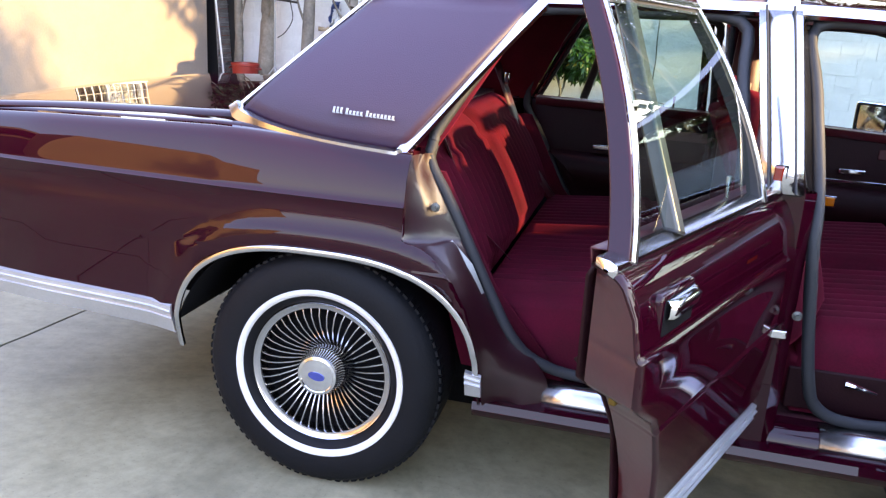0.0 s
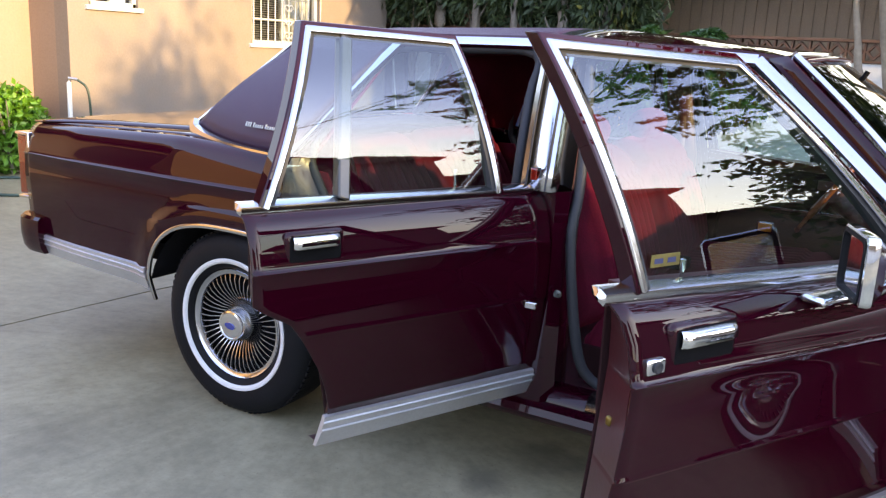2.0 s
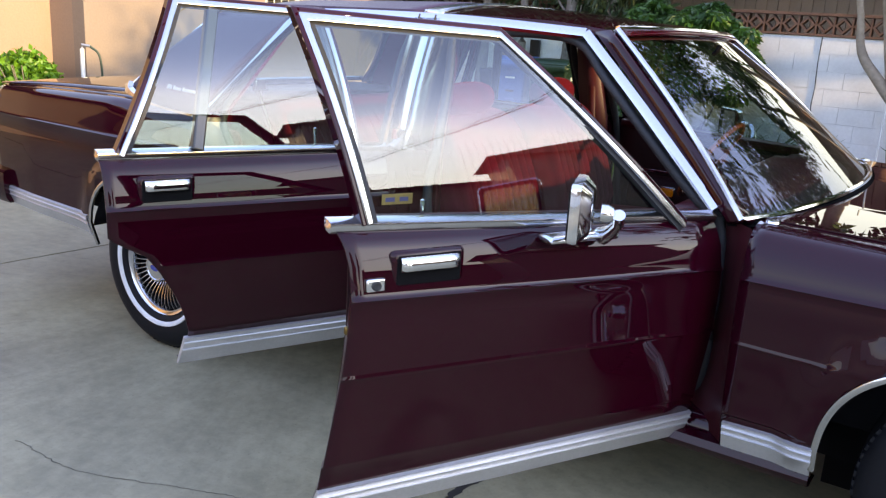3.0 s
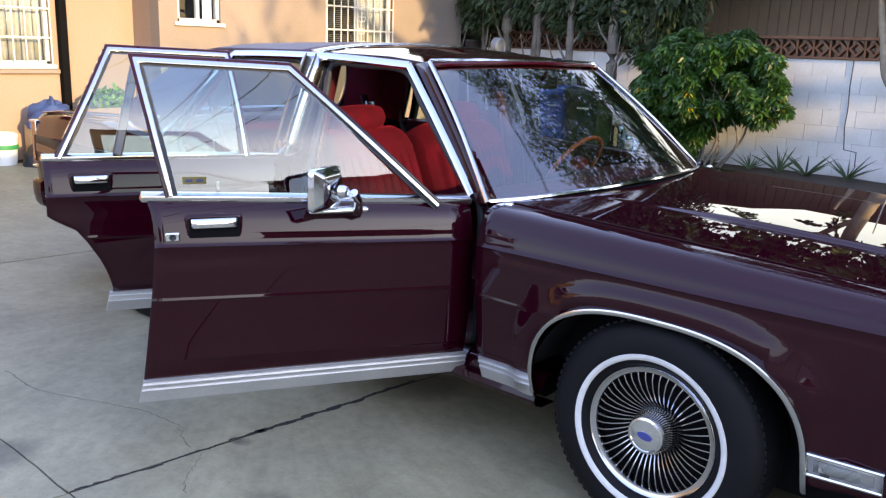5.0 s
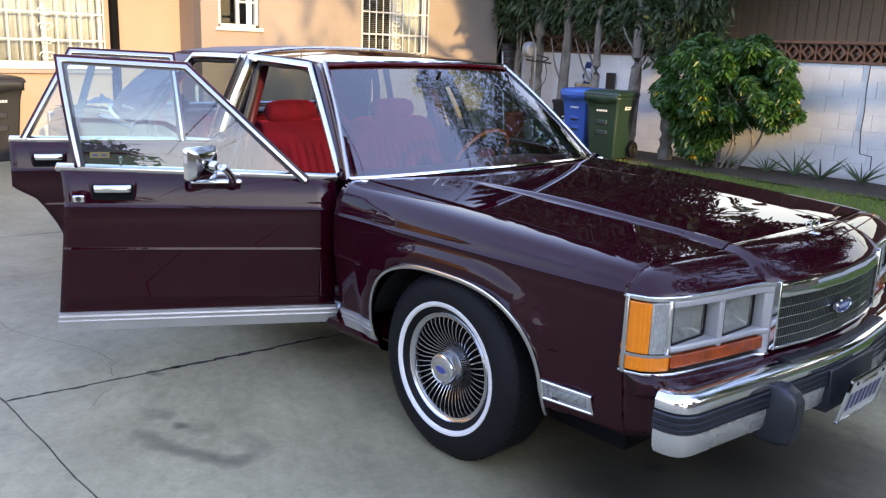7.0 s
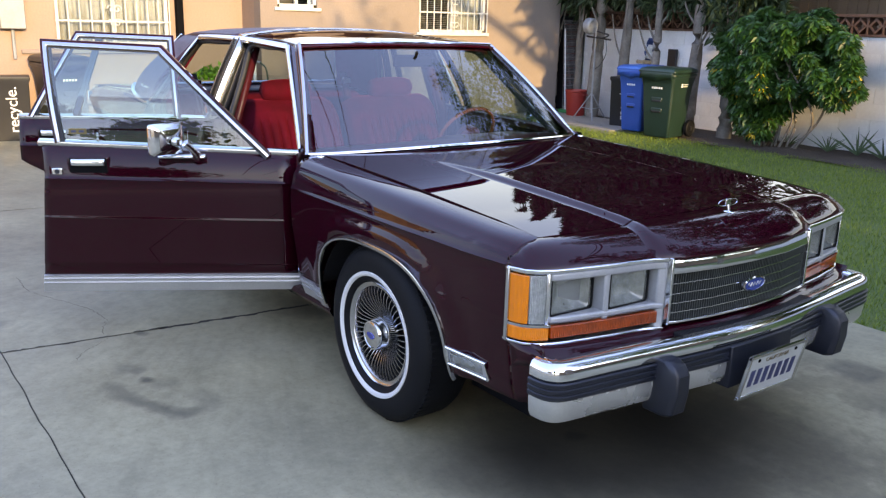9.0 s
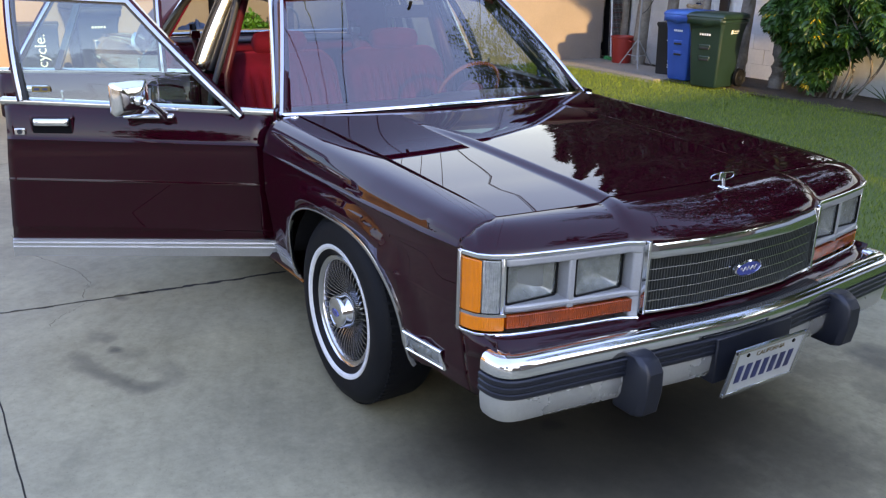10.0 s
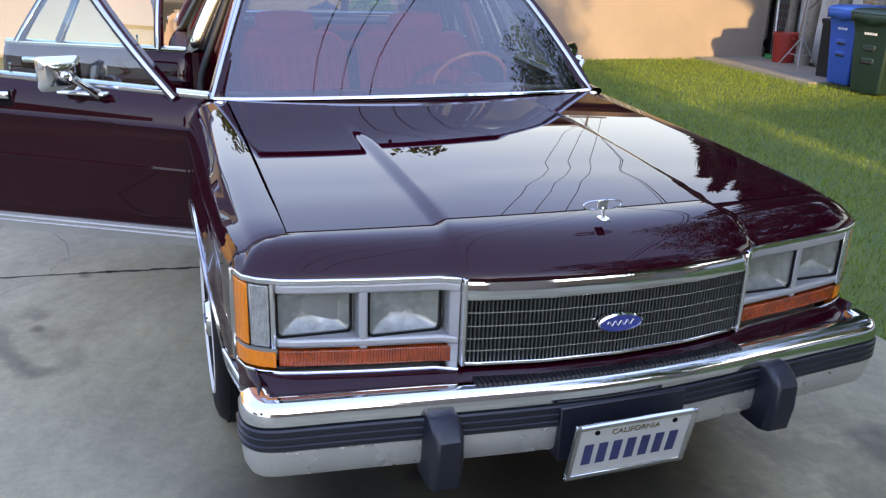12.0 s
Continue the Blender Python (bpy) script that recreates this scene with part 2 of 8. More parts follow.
_nt.links.new(_t.outputs[0], _m.inputs[1])
_nt.links.new(_p.outputs[0], _m.inputs[2])
_nt.links.new(_m.outputs[0], _nt.nodes["Material Output"].inputs["Surface"])
CONCRETE = material("concrete", (0.31, 0.27, 0.215), 0.62, 0.0, 0.16, 1.3, 34.0, 0.12, 0.0, (0.21, 0.20, 0.18), 0.18)
STUCCO = material("tan_stucco", (0.268, 0.214, 0.180), 0.9, 0.0, 0.14, 0.9, 45.0, 0.5, 0.0, (0.228, 0.182, 0.152), 0.18)
# ochre that carries the gold of sunlight in its colour, for reflections
SUN_GOLD = material("sun_gold_stucco", (0.46, 0.27, 0.12), 0.9, 0.0, 0.15, 0.9, 45.0, 0.4)
STUCCO_PINK = material("pink_tan_stucco", (0.33, 0.232, 0.18), 0.9, 0.0, 0.12, 0.9, 45.0, 0.5, 0.0, (0.29, 0.205, 0.155), 0.1)
BLOCKWHITE = material("white_painted_block", (0.82, 0.82, 0.80), 0.8, 0.0, 0.1, 1.6, 30.0, 0.35, 0.0, (0.72, 0.72, 0.70), 0.12)
LATTICE = material("red_brown_block", (0.20, 0.105, 0.075), 0.85, 0.0, 0.3, 5.0, 40.0, 0.3)
SIDING = material("brown_board_siding", (0.27, 0.185, 0.125), 0.7, 0.0, 0.25, 2.0, 50.0, 0.2)
SOIL = material("garden_soil", (0.075, 0.052, 0.035), 0.95, 0.0, 0.5, 5.0, 40.0, 0.8, dist=0.02)
LAWN = material("lawn_ground", (0.10, 0.135, 0.025), 0.9, 0.0, 0.45, 2.2, 60.0, 0.6, 0.0, (0.07, 0.115, 0.02), dist=0.015)
BARK = material("grey_bark", (0.26, 0.225, 0.185), 0.85, 0.0, 0.45, 5.0, 30.0, 0.7, dist=0.012)
BARK_PALE = material("pale_smooth_bark", (0.42, 0.33, 0.25), 0.7, 0.0, 0.35, 4.0, 25.0, 0.4, dist=0.01)
WHITE_FRAME = material("white_window_paint", (0.58, 0.58, 0.56), 0.5, 0.0, 0.08, 5.0, 60.0, 0.05)
# the unlit room's dimness is put into this grey
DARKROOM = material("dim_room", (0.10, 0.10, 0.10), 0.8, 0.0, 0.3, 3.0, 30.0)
CURTAIN = material("pale_curtain", (0.50, 0.51, 0.50), 0.8, 0.0, 0.2, 7.0, 40.0)


def leaf_material(name, a, b, rough=0.45):
    """Foliage whose leaves differ one from another."""
    m = bpy.data.materials.new(name)
    m.use_nodes = True
    nt, L = m.node_tree, m.node_tree.links
    p = nt.nodes["Principled BSDF"]
    g, r = nt.nodes.new("ShaderNodeNewGeometry"), nt.nodes.new("ShaderNodeValToRGB")
    r.color_ramp.elements[0].color, r.color_ramp.elements[1].color = (*a, 1), (*b, 1)
    L.new(g.outputs["Random Per Island"], r.inputs[0])
    L.new(r.outputs[0], p.inputs["Base Color"])
    p.inputs["Roughness"].default_value = rough
    tl, mix = nt.nodes.new("ShaderNodeBsdfTranslucent"), nt.nodes.new("ShaderNodeMixShader")
    L.new(r.outputs[0], tl.inputs["Color"])
    mix.inputs[0].default_value = 0.25
    L.new(p.outputs[0], mix.inputs[1])
    L.new(tl.outputs[0], mix.inputs[2])
    L.new(mix.outputs[0], nt.nodes["Material Output"].inputs["Surface"])
    return m


LEAF_CYPRESS = leaf_material("cypress_foliage", (0.020, 0.040, 0.016), (0.060, 0.095, 0.036), 0.6)
LEAF_SHRUB = leaf_material("shrub_leaves", (0.012, 0.046, 0.008), (0.042, 0.125, 0.018))
LEAF_YELLOW = leaf_material("yellowing_leaves", (0.40, 0.26, 0.02), (0.60, 0.40, 0.03))
LEAF_BRIGHT = leaf_material("bright_green_leaves", (0.05, 0.16, 0.015), (0.14, 0.32, 0.04))
LEAF_GRASS = leaf_material("grass_blades", (0.060, 0.115, 0.009), (0.22, 0.28, 0.036), 0.6)
LEAF_ALOE = leaf_material("aloe_leaves", (0.05, 0.10, 0.045), (0.10, 0.16, 0.07), 0.5)
LEAF_TREE = leaf_material("tree_leaves", (0.02, 0.05, 0.012), (0.07, 0.12, 0.025))


# ---- mesh helpers ----
class Shell:
    """Collects vertices and faces for one mesh."""

    def __init__(self):
        self.v, self.f = [], []

    def add(self, verts, faces):
        n = len(self.v)
        self.v += [tuple(p) for p in verts]
        self.f += [tuple(i + n for i in q) for q in faces]
        return self

    def grid(self, rows, close=False, wrap=False):
        """Quads over rows of points; close joins each row's ends, wrap joins last row to first."""
        n, m = len(rows), len(rows[0])
        q = []
        for i in range(n if wrap else n - 1):
            for j in range(m if close else m - 1):
                a, b, i2 = j, (j + 1) % m, (i + 1) % n
                q.append((i * m + a, i * m + b, i2 * m + b, i2 * m + a))
        return self.add([p for r in rows for p in r], q)

    def box(self, x0, x1, y0, y1, z0, z1):
        v = [(x, y, z) for x in (x0, x1) for y in (y0, y1) for z in (z0, z1)]
        return self.add(v, [(0, 1, 3, 2), (4, 6, 7, 5), (0, 4, 5, 1), (2, 3, 7, 6), (0, 2, 6, 4), (1, 5, 7, 3)])

    def tube(self, path, r, n=8, cap=True, up=(0, 0, 1), shape=None, radii=None):
        """Sweeps a circle, or a closed 2D shape (across, up), along a path."""
        pts = [Vector(p) for p in path]
        rows = []
        u = Vector(up)
        for i, p in enumerate(pts):
            t = (pts[min(i + 1, len(pts) - 1)] - pts[max(i - 1, 0)]).normalized()
            side = t.cross(u)
            if side.length < 1e-4:
                side = t.cross(Vector((0, 1, 0))) if abs(t.y) < 0.9 else t.cross(Vector((1, 0, 0)))
            side.normalize()
            w = side.cross(t).normalized()
            rr = radii[i] if radii else r
            prof = shape or [(math.cos(2 * math.pi * k / n) * rr, math.sin(2 * math.pi * k / n) * rr) for k in range(n)]
            rows.append([p + side * a + w * b for a, b in prof])
        m = len(rows[0])
        base = len(self.v)
        self.grid(rows, close=True)
        if cap:
            self.f += [tuple(base + k for k in range(m)), tuple(base + (len(rows) - 1) * m + k for k in reversed(range(m)))]
        return self

    def lathe(self, prof, axis="y", n=48, centre=(0, 0, 0)):
        """Turns (radius, along) round an axis."""
        rows = []
        for k in range(n):
            a = 2 * math.pi * k / n
            c, s = math.cos(a), math.sin(a)
            if axis == "y":
                rows.append([(centre[0] + r * c, centre[1] + h, centre[2] + r * s) for r, h in prof])
            elif axis == "x":
                rows.append([(centre[0] + h, centre[1] + r * c, centre[2] + r * s) for r, h in prof])
            else:
                rows.append([(centre[0] + r * c, centre[1] + r * s, centre[2] + h) for r, h in prof])
        return self.grid(rows, wrap=True)

    def turned(self, m):
        self.v = [tuple(m @ Vector(p)) for p in self.v]
        return self


def mesh(name, sh, mat, parent=None, label="", sharp=32, bevel=0.0, solid=0.0, flat=False, merge=0.0004, segments=2):
    """One mesh object from a Shell; with a parent it is a part."""
    me = bpy.data.meshes.new(name)
    me.from_pydata(sh.v, [], sh.f)
    bm = bmesh.new()
    bm.from_mesh(me)
    if merge:
        bmesh.ops.remove_doubles(bm, verts=bm.verts, dist=merge)
    bmesh.ops.recalc_face_normals(bm, faces=bm.faces)
    bm.to_mesh(me)
    bm.free()
    me.polygons.foreach_set("use_smooth", [not flat] * len(me.polygons))
    if not flat:
        me.set_sharp_from_angle(angle=radians(sharp))
    me.materials.append(mat)
    ob = new(name, me)
    if parent:
        ob.parent = parent
        if label:
            ob["label"] = label
    if solid:
        s = ob.modifiers.new("thickness", "SOLIDIFY")
        s.thickness, s.offset = solid, -1
    if bevel:
        b = ob.modifiers.new("edges", "BEVEL")
        b.width, b.segments, b.limit_method, b.angle_limit = bevel, segments, "ANGLE", radians(35)
        b.harden_normals = False
    return ob


def lerp_table(x, table):
    """Straight interpolation in a short table of (x, value)."""
    if x <= table[0][0]:
        return table[0][1]
    for (a, va), (b, vb) in zip(table, table[1:]):
        if x <= b:
            return va + (vb - va) * (x - a) / (b - a)
    return table[-1][1]


def smoothed(x, table, h=0.06):
    return sum(lerp_table(x + d * h, table) for d in (-1, -0.5, 0, 0.5, 1)) / 5


def spaced(a, b, n):
    return [a + (b - a) * i / (n - 1) for i in range(n)]


def through_points(pts, n):
    """A Catmull-Rom curve through a few points."""
    P = [Vector(p) for p in pts]
    P = [P[0] * 2 - P[1]] + P + [P[-1] * 2 - P[-2]]
    out = []
    for i in range(1, len(P) - 2):
        for k in range(n):
            t = k / n
            out.append(0.5 * (2 * P[i] + (P[i + 1] - P[i - 1]) * t + (2 * P[i - 1] - 5 * P[i] + 4 * P[i + 1] - P[i + 2]) * t * t + (3 * P[i] - P[i - 1] - 3 * P[i + 1] + P[i + 2]) * t ** 3))
    out.append(P[-2])
    return out

# ---- the yard ----
def top(ob, label, category, kind="", group=""):
    return tagged(ob, label, category, group, kind)


def stained_shaded_concrete():
    """Concrete with oil spots and a tyre-scrub arc that have shapes of their own, and shade painted under the car's
    nose.
    """
    m = material("driveway_concrete", (0.302, 0.268, 0.168), 0.6, 0.0, 0.16, 1.1, 38.0, 0.12, 0.0, (0.242, 0.216, 0.140), 0.25)
    nt, L = m.node_tree, m.node_tree.links
    p = nt.nodes["Principled BSDF"]
    src = p.inputs["Base Color"].links[0].from_socket
    geo = nt.nodes.new("ShaderNodeNewGeometry")
    ns = nt.nodes.new("ShaderNodeTexNoise")
    ns.inputs["Scale"].default_value, ns.inputs["Detail"].default_value = 5.0, 6
    L.new(geo.outputs["Position"], ns.inputs["Vector"])
    warp = nt.nodes.new("ShaderNodeVectorMath")
    warp.operation = "MULTIPLY_ADD"
    warp.inputs[1].default_value = (0.16, 0.16, 0.0)
    L.new(ns.outputs["Color"], warp.inputs[0])
    L.new(geo.outputs["Position"], warp.inputs[2])
    # x, y, inner radius, outer radius, soft edge, depth
    marks = [(1.93, -1.55, 0.0, 0.04, 0.05, 0.30), (1.99, -1.52, 0.0, 0.02, 0.03, 0.3), (2.18, -1.47, 0.0, 0.03, 0.05, 0.22), (3.72, 1.16, 0.0, 0.09, 0.05, 0.40), (3.80, 0.30, 0.0, 0.22, 0.3, 0.25), (3.75, -0.45, 0.0, 0.30, 0.35, 0.42), (4.15, 0.95, 0.0, 0.12, 0.18, 0.25), (4.45, 0.75, 0.16, 0.24, 0.10, 0.22), (4.70, 0.15, 0.0, 0.14, 0.2, 0.2), (1.56, -1.37, 0.0, 0.012, 0.03, 0.6), (0.98, -0.80, 0.0, 0.05, 0.08, 0.45), (3.46, -0.37, 0.0, 0.025, 0.03, 0.7), (2.11, -1.51, 0.0, 0.015, 0.03, 0.6), (2.75, -0.15, 0.0, 0.38, 0.30, 0.28), (4.9, 0.55, 0.22, 0.50, 0.22, 0.16),
             (1.65, -0.5, 0.0, 0.10, 0.12, 0.45), (4.25, 0.10, 0.0, 0.30, 0.4, 0.12), (1.05, -2.0, 0.0, 0.08, 0.08, 0.5), (3.6, 0.2, 0.0, 0.3, 0.4, 0.15), (1.12, -0.55, 0.0, 0.07, 0.10, 0.4), (-0.4, -1.9, 0.2, 0.5, 0.4, 0.12)]
    # a tyre-scrub arc, dark on the outside of the turn and fading back
    arc = through_points([(2.10, -1.66, 0), (2.22, -1.64, 0), (2.31, -1.61, 0), (2.40, -1.565, 0), (2.475, -1.51, 0), (2.49, -1.44, 0), (2.43, -1.375, 0), (2.33, -1.385, 0)], 3)
    marks += [(p.x, p.y, 0.0, 0.012, 0.045, 0.27 if p.y < -1.47 else 0.15) for p in arc]
    # shade under the bumper and nose, painted as soft dark spots
    marks += [(3.50, -0.30, 0.0, 0.26, 0.28, 0.50), (3.46, 0.20, 0.0, 0.20, 0.26, 0.48), (3.62, 0.05, 0.0, 0.10, 0.22, 0.35), (3.42, 0.75, 0.0, 0.12, 0.18, 0.30), (3.52, -0.15, 0.0, 0.45, 0.38, 0.52), (3.45, -0.75, 0.0, 0.12, 0.25, 0.40)]
    for x, y, r0, r1, soft, depth in marks:
        d = nt.nodes.new("ShaderNodeVectorMath")
        d.operation = "DISTANCE"
        d.inputs[1].default_value = (x + 0.08, y + 0.08, 0.0)
        L.new(warp.outputs[0], d.inputs[0])
        r = nt.nodes.new("ShaderNodeValToRGB")
        e = r.color_ramp.elements
        w, dk = (1, 1, 1, 1), (1 - depth, 1 - depth, 1 - depth * 0.95, 1)
        e[0].position, e[1].position = min(0.99, r1), min(1.0, r1 + soft)
        e[0].color, e[1].color = dk, w
        if r0:
            a = e.new(max(0.0, r0 - soft))
            a.color = w
            b = e.new(r0)
            b.color = dk
        L.new(d.outputs["Value"], r.inputs[0])
        mx = nt.nodes.new("ShaderNodeMix")
        mx.data_type, mx.blend_type = "RGBA", "MULTIPLY"
        mx.inputs[0].default_value = 1.0
        L.new(src, mx.inputs[6])
        L.new(r.outputs[0], mx.inputs[7])
        src = mx.outputs[2]
    # old damp patches with clear-cut edges ahead of the parked car
    nz, edge = nt.nodes.new("ShaderNodeTexNoise"), nt.nodes.new("ShaderNodeValToRGB")
    nz.inputs["Scale"].default_value, nz.inputs["Detail"].default_value, nz.inputs["Roughness"].default_value = 2.4, 7, 0.62
    L.new(geo.outputs["Position"], nz.inputs["Vector"])
    e = edge.color_ramp.elements
    e[0].position, e[1].position = 0.485, 0.56
    e[0].color, e[1].color = (0.80, 0.77, 0.72, 1), (1.12, 1.10, 1.06, 1)
    L.new(nz.outputs[0], edge.inputs[0])
    d, near = nt.nodes.new("ShaderNodeVectorMath"), nt.nodes.new("ShaderNodeMapRange")
    d.operation = "DISTANCE"
    d.inputs[1].default_value = (4.2, 0.55, 0.0)
    L.new(geo.outputs["Position"], d.inputs[0])
    near.inputs[1].default_value, near.inputs[2].default_value = 0.75, 1.25
    near.inputs[3].default_value, near.inputs[4].default_value = 1.0, 0.0
    L.new(d.outputs["Value"], near.inputs[0])
    mx = nt.nodes.new("ShaderNodeMix")
    mx.data_type, mx.blend_type = "RGBA", "MULTIPLY"
    L.new(near.outputs[0], mx.inputs[0])
    L.new(src, mx.inputs[6])
    L.new(edge.outputs[0], mx.inputs[7])
    src = mx.outputs[2]
    # cloudy tone and fine dark specks all over
    for sc, lo, a, b, mul in ((1.1, 0.30, 0.36, 0.62, 0.86), (4.2, 0.30, 0.34, 0.64, 0.84), (17.0, 0.3, 0.36, 0.60, 0.83), (70.0, 0.24, 0.28, 0.42, 0.54)):
        nz, rz, mz = nt.nodes.new("ShaderNodeTexNoise"), nt.nodes.new("ShaderNodeValToRGB"), nt.nodes.new("ShaderNodeMix")
        nz.inputs["Scale"].default_value, nz.inputs["Detail"].default_value, nz.inputs["Roughness"].default_value = sc, 9, 0.72
        L.new(geo.outputs["Position"], nz.inputs["Vector"])
        rz.color_ramp.elements[0].position, rz.color_ramp.elements[1].position = a, b
        rz.color_ramp.elements[0].color, rz.color_ramp.elements[1].color = (mul, mul, mul * 0.98, 1), (1.04, 1.04, 1.04, 1)
        L.new(nz.outputs[0], rz.inputs[0])
        mz.data_type, mz.blend_type = "RGBA", "MULTIPLY"
        mz.inputs[0].default_value = 1.0
        L.new(src, mz.inputs[6])
        L.new(rz.outputs[0], mz.inputs[7])
        src = mz.outputs[2]
    L.new(src, p.inputs["Base Color"])
    return m


DRIVE = stained_shaded_concrete()
DARKGAP = material("dirt_in_joints", (0.022, 0.019, 0.016), 0.95, 0.0, 0.4, 6.0, 60.0, 0.3)
drive = top(mesh("driveway", Shell().box(-6.0, 13, -9.0, 1.80, -0.10, -0.004), DARKGAP), "worn grey concrete driveway with joints, cracks, stains and painted-in shade", "driveway", "structure")
XJ, YJ = [-6.0, -1.6, 1.47, 4.55, 7.6, 13.0], [-9.0, -5.2, -1.965, 1.80]
jog = lambda a, b: 0.006 * noise.noise(Vector((a * 7, b * 7, 1.3))) + 0.004 * noise.noise(Vector((a * 23, b * 23, 5.1)))
slant = lambda x, y: x + (0.09 * (y + 1.965) if abs(x) < 12 else 0)
for i in range(len(XJ) - 1):
    for j in range(len(YJ) - 1):
        g = 0.0065
        ys, xs = spaced(YJ[j] + 0.003, YJ[j + 1] - 0.003, 40), spaced(0, 1, 40)
        ring = []
        for y in ys:
            ring.append((slant(XJ[i], y) + g + jog(XJ[i], y), y))
        for f in xs[1:]:
            x = slant(XJ[i], ys[-1]) + (slant(XJ[i + 1], ys[-1]) - slant(XJ[i], ys[-1])) * f
            ring.append((x, ys[-1] + jog(x, YJ[j + 1])))
        for y in reversed(ys[:-1]):
            ring.append((slant(XJ[i + 1], y) - g + jog(XJ[i + 1], y), y))
        for f in list(reversed(xs))[1:-1]:
            x = slant(XJ[i], ys[0]) + (slant(XJ[i + 1], ys[0]) - slant(XJ[i], ys[0])) * f
            ring.append((x, ys[0] + jog(x, YJ[j])))
        n = len(ring)
        sh = Shell().add([(x, y, 0.0) for x, y in ring] + [(x, y, -0.02) for x, y in ring], [tuple(range(n))] + [(k, (k + 1) % n, n + (k + 1) % n, n + k) for k in range(n)])
        mesh("slab", sh, DRIVE, drive, "", merge=0, flat=True)


def crack(pts, w):
    """A thin wandering crack, filled with dirt."""
    pts = through_points([(x, y, 0) for x, y in pts], 40)
    rows = []
    for i, p in enumerate(pts):
        o = 0.02 * noise.noise(Vector((p.x * 6, p.y * 6, 0.7))) + 0.012 * noise.noise(Vector((p.x * 25, p.y * 25, 2.7))) + 0.007 * noise.noise(Vector((p.x * 80, p.y * 80, 5.1)))
        ww = w * (0.5 + abs(noise.noise(Vector((p.x * 9, p.y * 9, 9)))))
        d = pts[min(i + 1, len(pts) - 1)] - pts[max(i - 1, 0)]
        d.normalize()
        rows.append([(p.x + o + d.y * ww, p.y + o - d.x * ww, 0.0012), (p.x + o - d.y * ww, p.y + o + d.x * ww, 0.0012)])
    return mesh("crack", Shell().grid(rows), DARKGAP, drive, "hairline crack filled with dirt", merge=0)


crack([(0.30, -1.70), (0.62, -1.67), (0.96, -1.53), (1.22, -1.46), (1.47, -1.52)], 0.0016)
crack([(1.52, -1.52), (1.60, -1.62), (1.72, -1.72)], 0.0012)
crack([(4.6, 0.55), (4.9, 0.75), (5.3, 0.70)], 0.0014)
crack([(1.535, -1.28), (1.56, -1.0), (1.60, -0.50)], 0.014)
crack([(1.475, -1.95), (1.495, -1.7), (1.51, -1.5), (1.535, -1.25)], 0.008)
crack([(-0.6, -2.4), (0.1, -2.2), (0.5, -1.95)], 0.0012)
top(mesh("ground", Shell().grid([[(x, y, -0.12) for y in spaced(-400, 400, 9)] for x in spaced(-400, 400, 9)]), SOIL), "bare earth beyond the yard", "ground", "structure")
LAWN_Z = lambda x, y: -0.035 + 0.02 * noise.noise(Vector((x * 0.8, y * 0.8, 0)))
top(mesh("lawn", Shell().grid([[(x, y, LAWN_Z(x, y)) for y in spaced(1.80, 7.1, 30)] for x in spaced(-5.45, 10, 70)]), LAWN), "short green lawn with dry patches", "lawn", "structure")
top(mesh("planting_bed", Shell().grid([[(x, y, -0.025 + 0.035 * noise.noise(Vector((x * 1.5, y * 1.5, 3)))) for y in spaced(7.0, 8.36, 12)] for x in spaced(-9, 10, 80)]), SOIL), "dark soil bed along the block wall", "bed", "structure")
top(mesh("pavement", Shell().box(-5.4, -3.0, 6.75, 7.9, -0.08, 0.004), CONCRETE), "small concrete pad under the bins", "pavement", "structure")

# house
WX = -5.40
def wall_x(name, x, y0, y1, z1, openings, mat, label, thick=0.2):
    """A wall facing +x with real openings (ya, yb, za, zb)."""
    sh = Shell()
    cuts = sorted(openings)
    y = y0
    for a, b, c, d in cuts:
        sh.box(x - thick, x, y, a, -0.1, z1)
        sh.box(x - thick, x, a, b, -0.1, c)
        sh.box(x - thick, x, a, b, d, z1)
        y = b
    sh.box(x - thick, x, y, y1, -0.1, z1)
    return top(mesh(name, sh, mat, None, merge=0.0005, flat=True), label, "wall", "structure")


WIN2, WIN1, WIN0 = (5.02, 6.32, 1.30, 2.45), (2.70, 3.30, 1.60, 2.40), (0.02, 1.42, 1.06, 2.45)
wall_x("wall_house", WX, 2.45, 7.95, 2.85, [WIN2, WIN1], STUCCO, "sunlit tan stucco house wall")
wall_x("wall_house_recess", -6.0, -7.0, 2.449, 2.85, [WIN0], STUCCO_PINK, "pinkish tan stucco wall set back")
top(mesh("wall_house_side", Shell().box(-9.5, WX - 0.2, 7.75, 7.949, -0.1, 2.85), STUCCO), "tan stucco side wall of the house", "wall", "structure")
top(mesh("wall_house_return", Shell().box(-6.2, WX - 0.2, 2.4501, 2.65, -0.1, 2.85), STUCCO_PINK), "stucco return between the walls", "wall", "structure")
top(mesh("house_roof", Shell().add([(WX + 0.35, -7.4, 2.85), (WX + 0.35, 8.3, 2.85), (-12, 8.3, 2.85), (-12, -7.4, 2.85), (WX + 0.35, -7.4, 2.97), (WX + 0.35, 8.3, 2.97), (-8.8, 6.0, 3.9), (-8.8, -5.0, 3.9), (-12, 8.3, 2.97), (-12, -7.4, 2.97)], [(0, 1, 2, 3), (0, 1, 5, 4), (4, 5, 6, 7), (5, 8, 6), (8, 9, 7, 6), (9, 4, 7), (1, 2, 8, 5), (3, 0, 4, 9), (2, 3, 9, 8)]), SIDING), "low eaves of the house roof", "roof", "structure")
